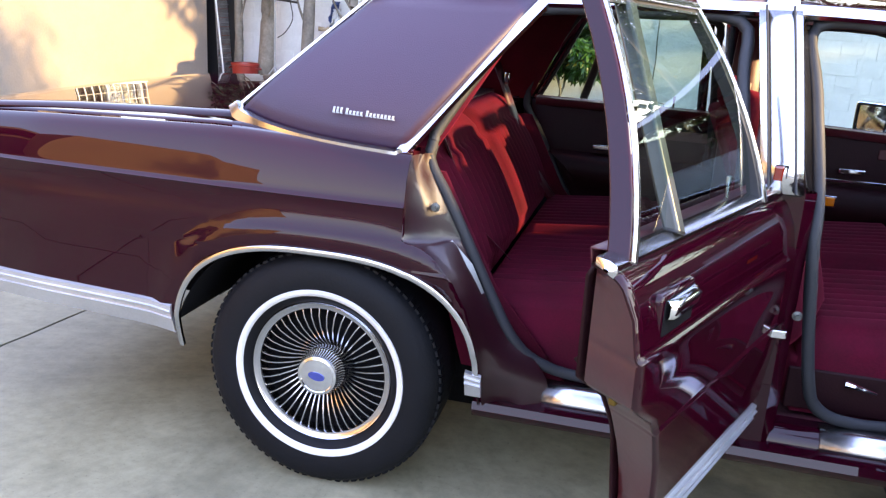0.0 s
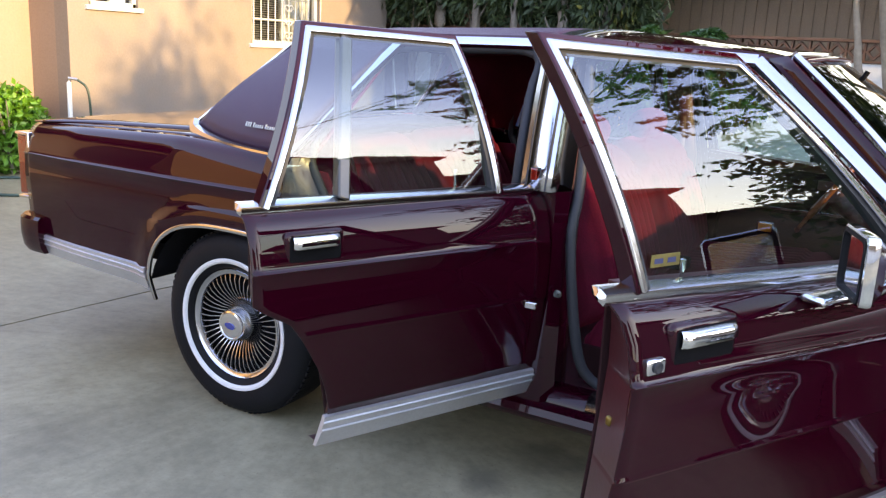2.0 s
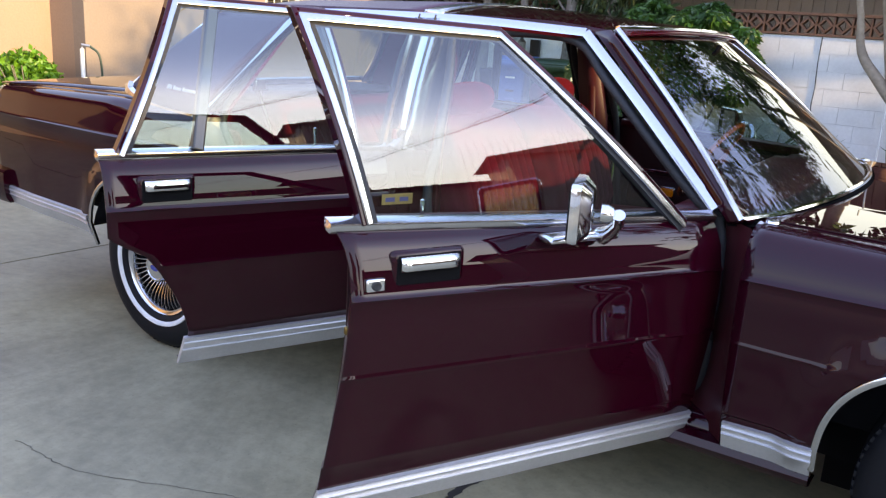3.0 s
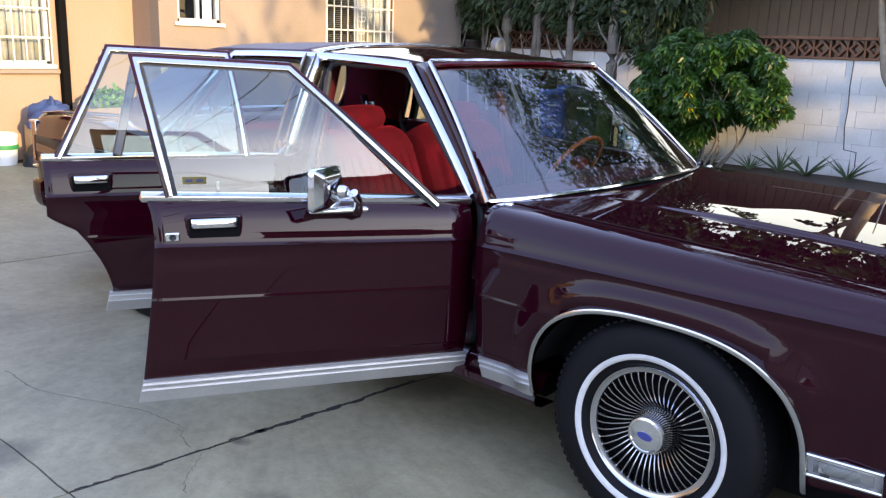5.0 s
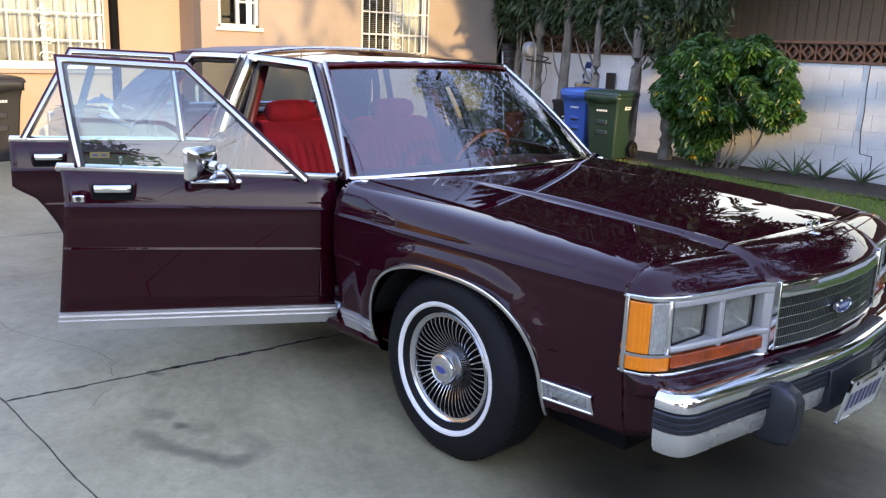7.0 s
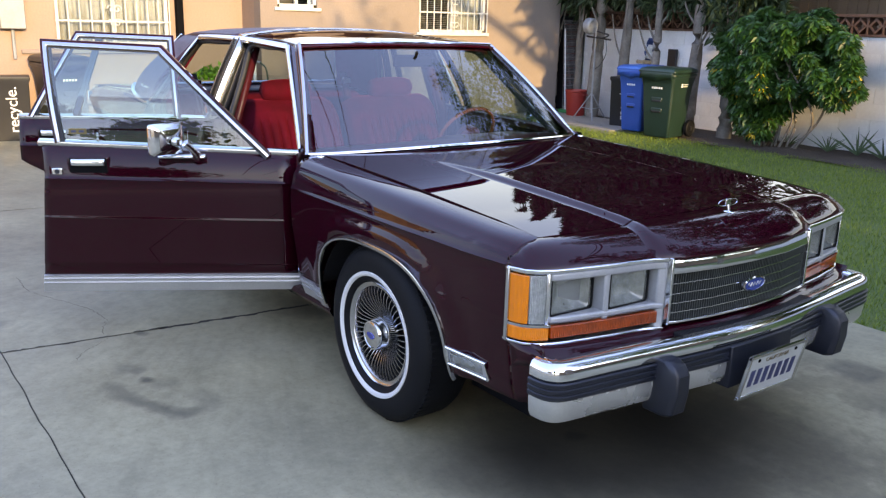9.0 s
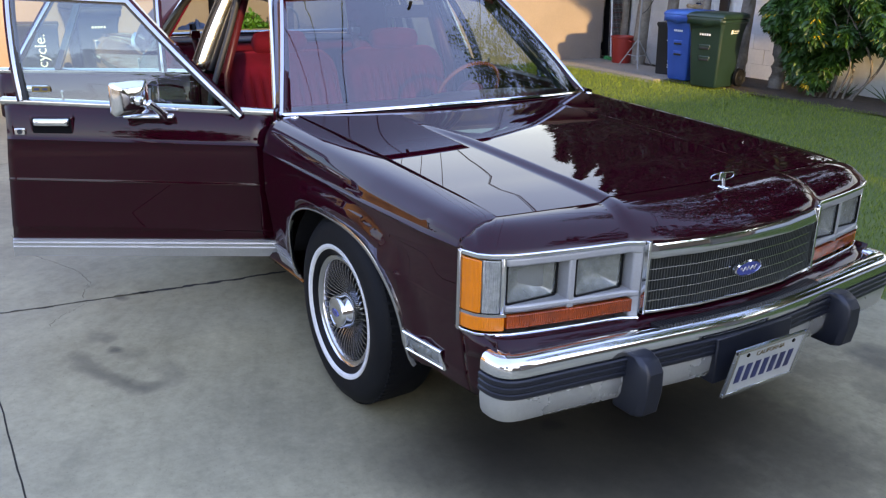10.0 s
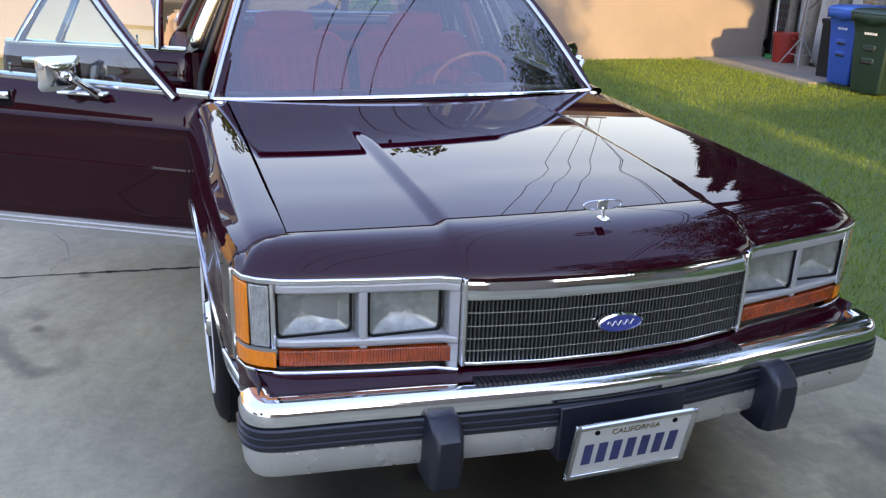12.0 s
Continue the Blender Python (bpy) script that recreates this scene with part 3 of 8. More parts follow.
top(mesh("wall_ledge", Shell().box(-6.0, -5.955, -0.4, 1.5, 0.96, 1.01), STUCCO, bevel=0.008), "narrow stucco ledge under the barred window", "ledge", "structure")


def scroll(cy, cz, r, flip):
    pts = []
    for k in range(22):
        a = k / 21 * 2.2 * math.pi
        rr = r * (1 - 0.75 * k / 21)
        pts.append((cy + flip * rr * math.cos(a), cz + rr * math.sin(a)))
    return pts


def house_window(name, x, o, bars, blind, label):
    """A framed window in a wall facing +x, with glazing, room behind and white security bars."""
    a, b, c, d = o
    # grey panel stands in for the unlit room
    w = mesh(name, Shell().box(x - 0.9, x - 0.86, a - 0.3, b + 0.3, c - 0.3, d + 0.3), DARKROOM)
    top(w, label, "window", "structure")
    f = Shell()
    for y0, y1, z0, z1 in ((a, b, c, c + 0.045), (a, b, d - 0.045, d), (a, a + 0.045, c, d), (b - 0.045, b, c, d)):
        f.box(x - 0.09, x - 0.03, y0, y1, z0, z1)
    mesh("window_frame", f, WHITE_FRAME, w, "white window frame", merge=0, bevel=0.004)
    mid = (a + b) / 2
    mesh("mullion", Shell().box(x - 0.085, x - 0.035, mid - 0.022, mid + 0.022, c, d), WHITE_FRAME, w, "white mullion", bevel=0.004)
    mesh("window_sill", Shell().box(x - 0.06, x + 0.035, a - 0.05, b + 0.05, c - 0.045, c), WHITE_FRAME, w, "painted window sill", bevel=0.006)
    for p, q in ((a + 0.045, mid - 0.022), (mid + 0.022, b - 0.045)):
        mesh("pane", Shell().box(x - 0.062, x - 0.058, p, q, c + 0.045, d - 0.045), CLEAR, w, "window pane").visible_shadow = False
    if blind == "slats":
        sl = None
        n = int((d - c) / 0.028)
        for k in range(n):
            if sl is None:
                q = sl = mesh("blind_slat", Shell().grid([[(x - 0.13, a + 0.05, 0.0), (x - 0.13, mid, 0.0)], [(x - 0.115, a + 0.05, 0.012), (x - 0.115, mid, 0.012)]]), SILVERGREY, w, "", flat=True, solid=0.001)
            else:
                q = sl.copy()
                scene.collection.objects.link(q)
            q.location = (0, 0, c + 0.03 + k * 0.028)
        mesh("curtain", Shell().grid([[(x - 0.16 + 0.02 * math.sin(y * 60), y, c), (x - 0.16 + 0.02 * math.sin(y * 60), y, d)] for y in spaced(mid, b, 60)]), CURTAIN, w, "pale gathered curtain", solid=0.002)
    elif blind == "curtain":
        mesh("curtain", Shell().grid([[(x - 0.16 + 0.02 * math.sin(y * 60), y, c), (x - 0.16 + 0.02 * math.sin(y * 60), y, d)] for y in spaced(a, b, 90)]), CURTAIN, w, "pale gathered curtain", solid=0.002)
    else:
        mesh("curtain", Shell().box(x - 0.3, x - 0.28, a, mid - 0.1, c, d), DARKROOM, w, "grey inner sheet in the dim room's colour")
        mesh("glazing_bar", Shell().box(x - 0.085, x - 0.04, mid, b, c + 0.32, c + 0.345), WHITE_FRAME, w, "glazing bar", bevel=0.003)
    if bars:
        for k in range(11):
            y = a + (b - a) * k / 10
            mesh("security_bar", Shell().tube([(x + 0.03, y, c - 0.02), (x + 0.03, y, d + 0.02)], 0.008, n=6), WHITE_FRAME, w, "white security bar")
        for z in (c + 0.0, c + 0.30, c + 0.62, c + 0.92):
            mesh("security_rail", Shell().box(x + 0.024, x + 0.036, a - 0.01, b + 0.01, z - 0.009, z + 0.009), WHITE_FRAME, w, "white security rail")
        for z in [c + 0.11 + 0.17 * k for k in range(6)]:
            for fl in (-1, 1):
                mesh("scroll", Shell().tube([(x + 0.036, y, q) for y, q in scroll(mid + fl * 0.035, z, 0.055, fl)], 0.007, n=5, up=(1, 0, 0)), WHITE_FRAME, w, "white iron scroll")
    return w


house_window("window_1", WX, WIN2, True, "slats", "white barred window with blind and iron scrollwork")
house_window("window_2", WX, WIN1, False, "", "small plain white two-pane window")
house_window("window_3", -6.0, WIN0, True, "curtain", "white barred window with curtain and iron scrollwork")
top(mesh("downpipe", Shell().box(-5.995, -5.90, 1.50, 1.59, 0.0, 2.85), BLACK, bevel=0.01), "black square downpipe on the house wall", "downpipe")

# block wall, lattice course, boards behind
bw = top(mesh("wall_block", Shell().box(-9.5, 10, 8.362, 8.52, -0.1, 1.43), BLOCKWHITE), "white painted concrete-block garden wall", "wall", "structure")
blk = None
for r in range(7):
    for c in range(29):
        x = -5.9 + 0.405 * c + (0.2 if r % 2 else 0)
        if blk is None:
            q = blk = mesh("block", Shell().box(0.0, 0.400, 8.352, 8.37, 0.0, 0.200), BLOCKWHITE, bw, "", bevel=0.0)
            q.location = (x, 0, 0.0)
        else:
            q = blk.copy()
            scene.collection.objects.link(q)
            q.location = (x, -0.0015 * ((r * 7 + c * 3) % 3), -0.01 + 0.2055 * r)
top(mesh("wall_cap", Shell().box(-9.5, 10, 8.33, 8.54, 1.425, 1.455), LATTICE, bevel=0.005), "red-brown cap course on the garden wall", "wall", "structure")
lat = top(mesh("lattice_course", Shell().box(-9.5, 10, 8.34, 8.53, 1.665, 1.70), LATTICE, bevel=0.005), "red-brown pierced ornamental block course", "block course", "structure")
unit = Shell()
for a, b in ((0.0, 0.012), (0.193, 0.205)):
    unit.box(a, b, 8.36, 8.50, 1.455, 1.665)
for sgn in (-1, 1):
    for h in (-1, 1):
        p = [(0.1025 + sgn * 0.095, 1.56), (0.1025, 1.56 + h * 0.10)]
        q = [(0.1025 + sgn * 0.060, 1.56), (0.1025, 1.56 + h * 0.062)]
        v = [(x, y, z) for y in (8.36, 8.50) for x, z in (*p, *reversed(q))]
        unit.add(v, [(0, 1, 2, 3), (7, 6, 5, 4), (0, 4, 5, 1), (1, 5, 6, 2), (2, 6, 7, 3), (3, 7, 4, 0)])
u0 = None
for c in range(56):
    if u0 is None:
        q = u0 = mesh("lattice_block", unit, LATTICE, lat, "", flat=True, merge=0)
    else:
        q = u0.copy()
        scene.collection.objects.link(q)
    q.location = (-6.0 + 0.205 * c, 0, 0)
boards = top(mesh("wall_boards", Shell().box(-9.5, 12, 9.63, 9.75, -0.1, 2.85), SIDING), "brown vertical board wall of the next building", "wall", "structure")
bd = None
for c in range(75):
    if bd is None:
        q = bd = mesh("board", Shell().box(0, 0.142, 9.60, 9.635, -0.05, 2.8), SIDING, boards, "", flat=True)
    else:
        q = bd.copy()
        scene.collection.objects.link(q)
    q.location = (-3.5 + 0.15 * c, 0.006 * (c % 2), 0)
# unseen blocks behind the camera, added for paint and glass reflections and for shade
shed = Shell().box(9.6, 12.4, -0.25, 1.75, -0.1, 3.6)
top(mesh("wall_garage", shed, STUCCO), "tan stucco garage at the end of the drive", "garage wall", "structure")
top(mesh("roof_garage", Shell().add([(9.4, -0.45, 3.58), (12.6, -0.45, 3.58), (12.6, 1.95, 3.58), (9.4, 1.95, 3.58), (9.4, 0.75, 4.0), (12.6, 0.75, 4.0)], [(0, 1, 5, 4), (2, 3, 4, 5), (0, 4, 3), (1, 2, 5), (0, 3, 2, 1)]), SIDING), "low brown garage roof", "roof", "structure")
# out-of-view sun blocks: heights and gap follow where shade should fall
for ya, yb, h in ((-5.3, -2.25, 4.05), (-2.24, 2.30, 3.62), (2.85, 14.0, 3.62)):
    top(mesh("sun_block_wall", Shell().box(14.5, 20, ya, yb, -0.1, h), SIDING), "unseen brown house-like block that shades the drive and shows in glass", "house wall", "structure")
    e, r = h - 0.12, h + 0.48
    top(mesh("sun_block_roof", Shell().add([(13.9, ya, e), (13.9, yb, e), (20.6, yb, e), (20.6, ya, e), (17.2, ya, r), (17.2, yb, r)], [(0, 1, 5, 4), (2, 3, 4, 5), (1, 2, 5), (3, 0, 4), (0, 3, 2, 1)]), SIDING), "low brown pitched top of the unseen sun block", "roof", "structure")
top(mesh("wall_corner_house", Shell().box(7.4, 13, -20, -15.5, -0.1, 4.85), SIDING), "brown boarded house across the drive", "house wall", "structure")
top(mesh("wall_neighbour", Shell().box(-12, 13, -9.4, -9.1, -0.1, 0.8), BLOCKWHITE), "pale block wall along the far side of the drive", "wall", "structure")


# added out-of-view wall that gives the car's side its gold reflection
top(mesh("gold_reflection_wall", Shell().box(-4.8, -4.2, -9.1, -4.2, -0.1, 2.8), SUN_GOLD), "unseen wall coloured gold to reflect as sunlight in the paint", "wall", "structure")


mesh("crack", Shell().tube([(0.66, 8.349, 1.42), (0.655, 8.349, 1.1), (0.67, 8.349, 0.82), (0.66, 8.349, 0.60), (0.69, 8.349, 0.32), (0.84, 8.349, 0.30), (0.845, 8.349, 0.12)], 0.006, n=5, up=(0, 1, 0)), DARKGAP, bw, "stepped dark crack in the wall")


# ---- plants ----
RNG = np.random.default_rng(7)


def leaves(name, pts, dirs, length, width, mat, parent=None, label="", fold=0.25):
    """Many small folded leaves in one mesh: at pts, pointing along dirs."""
    n = len(pts)
    d = dirs / (np.linalg.norm(dirs, axis=1, keepdims=True) + 1e-9)
    r = RNG.normal(size=(n, 3))
    s = np.cross(d, r)
    s /= np.linalg.norm(s, axis=1, keepdims=True) + 1e-9
    u = np.cross(s, d)
    L = np.asarray(length).reshape(-1, 1) * np.ones((n, 1))
    W = np.asarray(width).reshape(-1, 1) * np.ones((n, 1))
    a = pts
    b = pts + d * L * 0.45 + s * W + u * W * fold
    c = pts + d * L
    e = pts + d * L * 0.45 - s * W + u * W * fold
    v = np.stack([a, b, c, e], 1).reshape(-1, 3)
    idx = np.arange(n)[:, None] * 4
    f = np.concatenate([idx + np.array([0, 1, 2]), idx + np.array([0, 2, 3])], 1).reshape(-1, 3)
    me = bpy.data.meshes.new(name)
    me.from_pydata(v.tolist(), [], f.tolist())
    me.materials.append(mat)
    ob = new(name, me)
    if parent:
        ob.parent = parent
        if label:
            ob["label"] = label
    return ob


def limb(path, r0, r1, mat, parent, name, n=9, label=""):
    pts = through_points(path, 5)
    m = len(pts)
    pts = [p + Vector((noise.noise(p * 1.7), noise.noise(p * 1.7 + Vector((9, 0, 0))), 0)) * 0.025 for p in pts]
    return mesh(name, Shell().tube(pts, r0, n=n, radii=[r0 + (r1 - r0) * k / (m - 1) * (1 + 0.12 * noise.noise(pts[k] * 9)) for k in range(m)]), mat, parent, label, sharp=80)


# grass
n = 110000
gx, gy = RNG.uniform(-5.4, 6.0, n), RNG.uniform(1.80, 7.15, n)
keep = (gx < 4.2) | (gy > 2.2)
gx, gy = gx[keep], gy[keep]
n = len(gx)
gz = np.full(n, -0.035)
gd = np.stack([RNG.normal(0, 0.45, n), RNG.normal(0, 0.45, n), np.ones(n)], 1)
grass = leaves("grass", np.stack([gx, gy, gz], 1), gd, RNG.uniform(0.025, 0.06, n), 0.0028, LEAF_GRASS)
top(grass, "short mown grass blades on the lawn", "grass", "stuff")

# cypresses: bare grey trunks, dark hanging crowns
def cypress(x, y, lean, seed, r=0.085, crown=1.0, drop=1.45, tall=6.0):
    t = new("cypress_tree")
    top(t, "tall cypress with bare grey trunk and dark crown by the wall", "tree", "", "cypresses along the wall")
    limb([(x - lean * 0.2, y, -0.05), (x, y, 0.7), (x + lean * 0.2, y, 1.4), (x + lean * 0.3, y, 2.2), (x + lean * 0.3, y + 0.05, 3.1), (x + lean * 0.3, y + 0.1, tall - 0.7)], r * 1.15, r * 0.45, BARK, t, "trunk", 12)
    g = np.random.default_rng(seed)
    for k in range(5):
        z = 0.9 + 0.28 * k
        a = g.uniform(0, 6.28)
        limb([(x + lean * 0.1, y, z), (x + 0.22 * math.cos(a), y + 0.12 * math.sin(a), z + 0.30), (x + 0.40 * math.cos(a), y + 0.2 * math.sin(a), z + 0.75)], 0.022, 0.008, BARK, t, "branch", 6)
    m = int(2300 * tall * crown)
    ang = g.uniform(0, 6.28, m)
    zz = drop + 0.32 + (tall - drop) * g.uniform(0, 1, m) ** 1.15
    rad = (0.72 + 0.30 * np.clip((zz - 2.3) / 1.2, 0, 1)) * crown * np.sqrt(g.uniform(0.02, 1, m)) * np.clip(1.5 * (tall + 0.1 - zz) / (tall - 1.4), 0.05, 1)
    lump = 0.75 + 0.4 * np.sin(ang * 3 + zz * 2.3 + seed) * np.sin(zz * 4.1 + ang)
    pts = np.stack([x + lean * 0.3 + rad * lump * np.cos(ang), y + 0.25 + 0.8 * rad * lump * np.sin(ang), zz + 0.25 * np.sin(ang * 5 + seed) * (zz < 2.4)], 1)
    d = np.stack([np.cos(ang) * 0.5, np.sin(ang) * 0.5, -np.ones(m) * 0.3 + g.normal(0, 0.7, m)], 1)
    leaves("crown", pts, d, g.uniform(0.10, 0.22, m), g.uniform(0.012, 0.03, m), LEAF_CYPRESS, t, "dark drooping foliage")
    return t


for i, (x, y, ln, r, dr) in enumerate(((-6.45, 8.25, 0.0, 0.09, 1.6), (-5.65, 8.1, 0.05, 0.08, 1.6), (-4.95, 8.0, 0.1, 0.06, 1.55), (-4.50, 7.95, 0.15, 0.105, 1.75), (-3.90, 7.95, 0.12, 0.085, 1.75), (-3.27, 7.95, 0.05, 0.065, 1.6), (-2.53, 7.95, 0.06, 0.095, 1.55), (-1.86, 7.9, -0.05, 0.10, 1.25))):
    cypress(x, y, ln, 11 + i, r, 1.0 if i < 7 else 1.15, dr, (4.9, 5.4, 5.0, 5.7, 6.4, 7.6, 8.0, 8.6)[i])


def palmate(name, centres, normals, size, mat, parent, label, k=7):
    """Hand-shaped leaves: k leaflets fan out from each centre."""
    n = len(centres)
    nn = normals / (np.linalg.norm(normals, axis=1, keepdims=True) + 1e-9)
    r = RNG.normal(size=(n, 3))
    a = np.cross(nn, r)
    a /= np.linalg.norm(a, axis=1, keepdims=True) + 1e-9
    b = np.cross(nn, a)
    P, D, S = [], [], []
    for i in range(k):
        t = 2 * math.pi * i / k + RNG.uniform(-0.2, 0.2, n)
        d = a * np.cos(t)[:, None] + b * np.sin(t)[:, None] + nn * 0.12 - np.array([0, 0, 0.35])
        P.append(centres)
        D.append(d)
        S.append(size * RNG.uniform(0.75, 1.15, n))
    return leaves(name, np.concatenate(P), np.concatenate(D), np.concatenate(S), np.concatenate(S) * 0.19, mat, parent, label, 0.12)


def shrub(cx, cy, seed):
    """The big umbrella-leaved shrub by the wall."""
    s = new("shrub")
    top(s, "large umbrella-leaved green shrub growing against the wall", "shrub")
    g = np.random.default_rng(seed)
    for k in range(9):
        a = g.uniform(-2.6, -0.4) if k < 6 else g.uniform(0, 6.28)
        limb([(cx - 0.38 + 0.07 * k, cy - 0.03 * (k % 3), -0.05), (cx - 0.30 + 0.09 * k + 0.16 * math.cos(a), cy + 0.1 * math.sin(a), 0.45), (cx + 0.55 * math.cos(a) * 1.1, cy + 0.35 * math.sin(a), 1.0 + 0.1 * k % 0.5)], 0.020, 0.010, BARK, s, "stem", 6)
    blobs = [(0.05, 0.05, 1.25, 0.34), (-0.50, 0.05, 1.05, 0.28), (0.42, 0.05, 1.25, 0.30), (-0.05, -0.05, 0.95, 0.32), (0.12, 0.1, 1.50, 0.24), (-0.28, 0.05, 1.36, 0.24), (0.62, 0.05, 1.12, 0.20), (-0.45, -0.05, 0.62, 0.22), (-0.30, -0.05, 0.36, 0.16), (-0.55, -0.05, 0.25, 0.14), (-0.10, 0.0, 0.62, 0.26), (0.20, 0.0, 0.80, 0.24), (-0.40, -0.1, 0.85, 0.24), (-0.48, -0.12, 0.42, 0.20), (-0.30, -0.15, 0.22, 0.15), (-0.62, -0.05, 0.50, 0.18), (-0.15, -0.12, 0.42, 0.15)]
    for k in range(96):
        a, e = g.uniform(0, 6.28), g.uniform(-0.45, 1.3)
        q = g.uniform(0.74, 1.18)
        blobs.append((0.92 * math.cos(a) * math.cos(e) * q + 0.06, -0.22 + 0.30 * math.sin(a) * math.cos(e), 1.0 + 0.66 * math.sin(e) * q, g.uniform(0.06, 0.15)))
    C, N = [], []
    for bx, by, bz, br in blobs:
        m = int(760 * br)
        v = g.normal(size=(m, 3))
        v /= np.linalg.norm(v, axis=1, keepdims=True)
        rr = br * (0.35 + 0.75 * g.uniform(0, 1, m) ** 0.7)
        C.append(np.stack([cx + bx + v[:, 0] * rr, cy + by + v[:, 1] * rr * 0.8, bz + v[:, 2] * rr * 0.8], 1))
        N.append(v * 0.7 + np.array([0, -0.35, 0.8]))
    C, N = np.concatenate(C), np.concatenate(N)
    ok = (C[:, 1] < 8.33) & (C[:, 2] > 0.12)
    C, N = C[ok], N[ok]
    pick = g.uniform(0, 1, len(C))
    low = C[:, 2] < 1.0
    yel = (pick < 0.10) & low
    palmate("crown", C[~yel], N[~yel], 0.135, LEAF_SHRUB, s, "umbrella-shaped green leaves")
    palmate("yellow_leaves", C[yel], N[yel], 0.10, LEAF_YELLOW, s, "a few yellowing leaves")


shrub(-0.83, 7.75, 3)

# smooth-barked tree at the wall, with a lacy crown
t = new("wall_tree")
top(t, "smooth pale-barked tree with a lacy crown by the wall", "tree")
limb([(1.80, 7.75, -0.05), (1.70, 7.7, 0.7), (1.50, 7.65, 1.5), (1.36, 7.6, 2.4), (1.2, 7.5, 4.4), (1.4, 7.4, 7.6)], 0.13, 0.07, BARK_PALE, t, "trunk", 12)
limb([(1.72, 7.72, 0.65), (1.44, 7.68, 0.98), (1.22, 7.66, 1.28), (1.14, 7.62, 1.7), (1.02, 7.55, 2.3)], 0.075, 0.025, BARK_PALE, t, "limb", 10)
limb([(1.85, 7.8, 0.2), (2.12, 7.75, 1.2), (2.30, 7.7, 2.6), (2.6, 7.6, 4.0)], 0.10, 0.05, BARK_PALE, t, "limb", 10)
limb([(1.36, 7.6, 2.4), (0.5, 7.4, 3.4), (-0.4, 7.2, 4.4)], 0.05, 0.02, BARK_PALE, t, "limb", 8)
g = np.random.default_rng(5)
C = []
for bx, by, bz, br, m in ((0.3, 7.4, 3.6, 0.85, 2600), (-0.8, 7.3, 3.5, 0.7, 1800), (1.5, 7.4, 3.5, 0.8, 1800), (0.9, 7.3, 5.3, 1.5, 6000), (2.6, 7.4, 6.2, 1.6, 3400), (-0.6, 7.2, 6.6, 1.3, 1800), (1.6, 7.2, 8.0, 1.8, 3000), (3.9, 7.6, 5.0, 1.2, 3200), (3.4, 7.0, 8.2, 1.5, 2000), (0.0, 7.4, 9.2, 1.5, 1800), (3.2, 7.4, 4.2, 1.2, 4200), (4.6, 7.2, 4.5, 1.2, 3600), (5.7, 7.0, 5.2, 1.2, 3000), (6.7, 7.4, 4.4, 1.2, 3000)):
    v = g.normal(size=(m, 3))
    v /= np.linalg.norm(v, axis=1, keepdims=True)
    C.append(np.stack([bx + v[:, 0] * br * g.uniform(0.3, 1.1, m), by + v[:, 1] * br * g.uniform(0.3, 1.1, m), bz + v[:, 2] * br * 0.75 * g.uniform(0.3, 1.1, m)], 1))
C = np.concatenate(C)
leaves("crown", C, g.normal(size=C.shape) + np.array([0, 0, -0.4]), g.uniform(0.08, 0.16, len(C)), g.uniform(0.024, 0.045, len(C)), LEAF_TREE, t, "lacy green leaves")


# tall trees at the drive's end, out of view: met in reflections and dappled sun
def far_tree(x, y, h, w, thick, seed, leaf=1.0):
    q = new("garden_tree")
    top(q, "tall leafy dark green tree beyond the drive", "tree", "", "trees at the end of the drive")
    limb([(x, y, -0.1), (x + 0.1, y, h * 0.35), (x, y + 0.1, h * 0.7)], 0.2, 0.08, BARK, q, "trunk", 10)
    g = np.random.default_rng(seed)
    m = int(430 * h * w * thick)
    v = g.normal(size=(m, 3))
    v /= np.linalg.norm(v, axis=1, keepdims=True)
    rr = g.uniform(0.25, 1.0, m) ** 0.6
    lump = 0.8 + 0.3 * np.sin(v[:, 0] * 7 + seed) * np.sin(v[:, 2] * 6 + v[:, 1] * 5)
    P = np.stack([x + v[:, 0] * w * rr * lump, y + v[:, 1] * w * rr * lump, h * 0.60 + v[:, 2] * h * 0.42 * rr * lump], 1)
    leaves("crown", P, g.normal(size=P.shape) + np.array([0, 0, -0.5]), g.uniform(0.18, 0.40, m) * leaf, g.uniform(0.05, 0.10, m) * leaf, LEAF_TREE, q, "dense dark leaves")


# the tree at y -8.4 is an unseen sun screen, added for dapple
for i, (x, y, h, w, thick) in enumerate(((8.2, 9.8, 6.8, 2.0, 1.0), (11.4, -8.4, 6.2, 1.4, 0.6), (-9.5, -12.5, 5.0, 2.0, 1.2), (-13.5, 0.5, 6.6, 1.7, 1.2), (-14.0, 5.0, 7.4, 1.6, 1.2))):
    far_tree(x, y, h, w, thick, 40 + i)
far_tree(6.6, 2.45, 4.3, 1.45, 1.5, 52, 0.5)


# lawn tree whose lacy crown hangs over the bonnet
t = new("lawn_tree")
top(t, "slender tree with a lacy spreading crown on the lawn", "tree")
limb([(8.2, 8.9, -0.05), (8.0, 8.5, 1.5), (7.5, 7.2, 3.0), (6.9, 5.6, 4.0), (6.0, 4.0, 4.6)], 0.14, 0.05, BARK, t, "trunk", 12)
limb([(7.3, 6.7, 3.3), (6.5, 5.8, 4.6), (5.8, 5.2, 5.6)], 0.07, 0.02, BARK, t, "limb", 8)
limb([(7.4, 7.0, 3.1), (5.4, 6.0, 4.6), (3.4, 5.8, 5.2), (2.0, 5.9, 5.3)], 0.07, 0.02, BARK, t, "limb", 8)
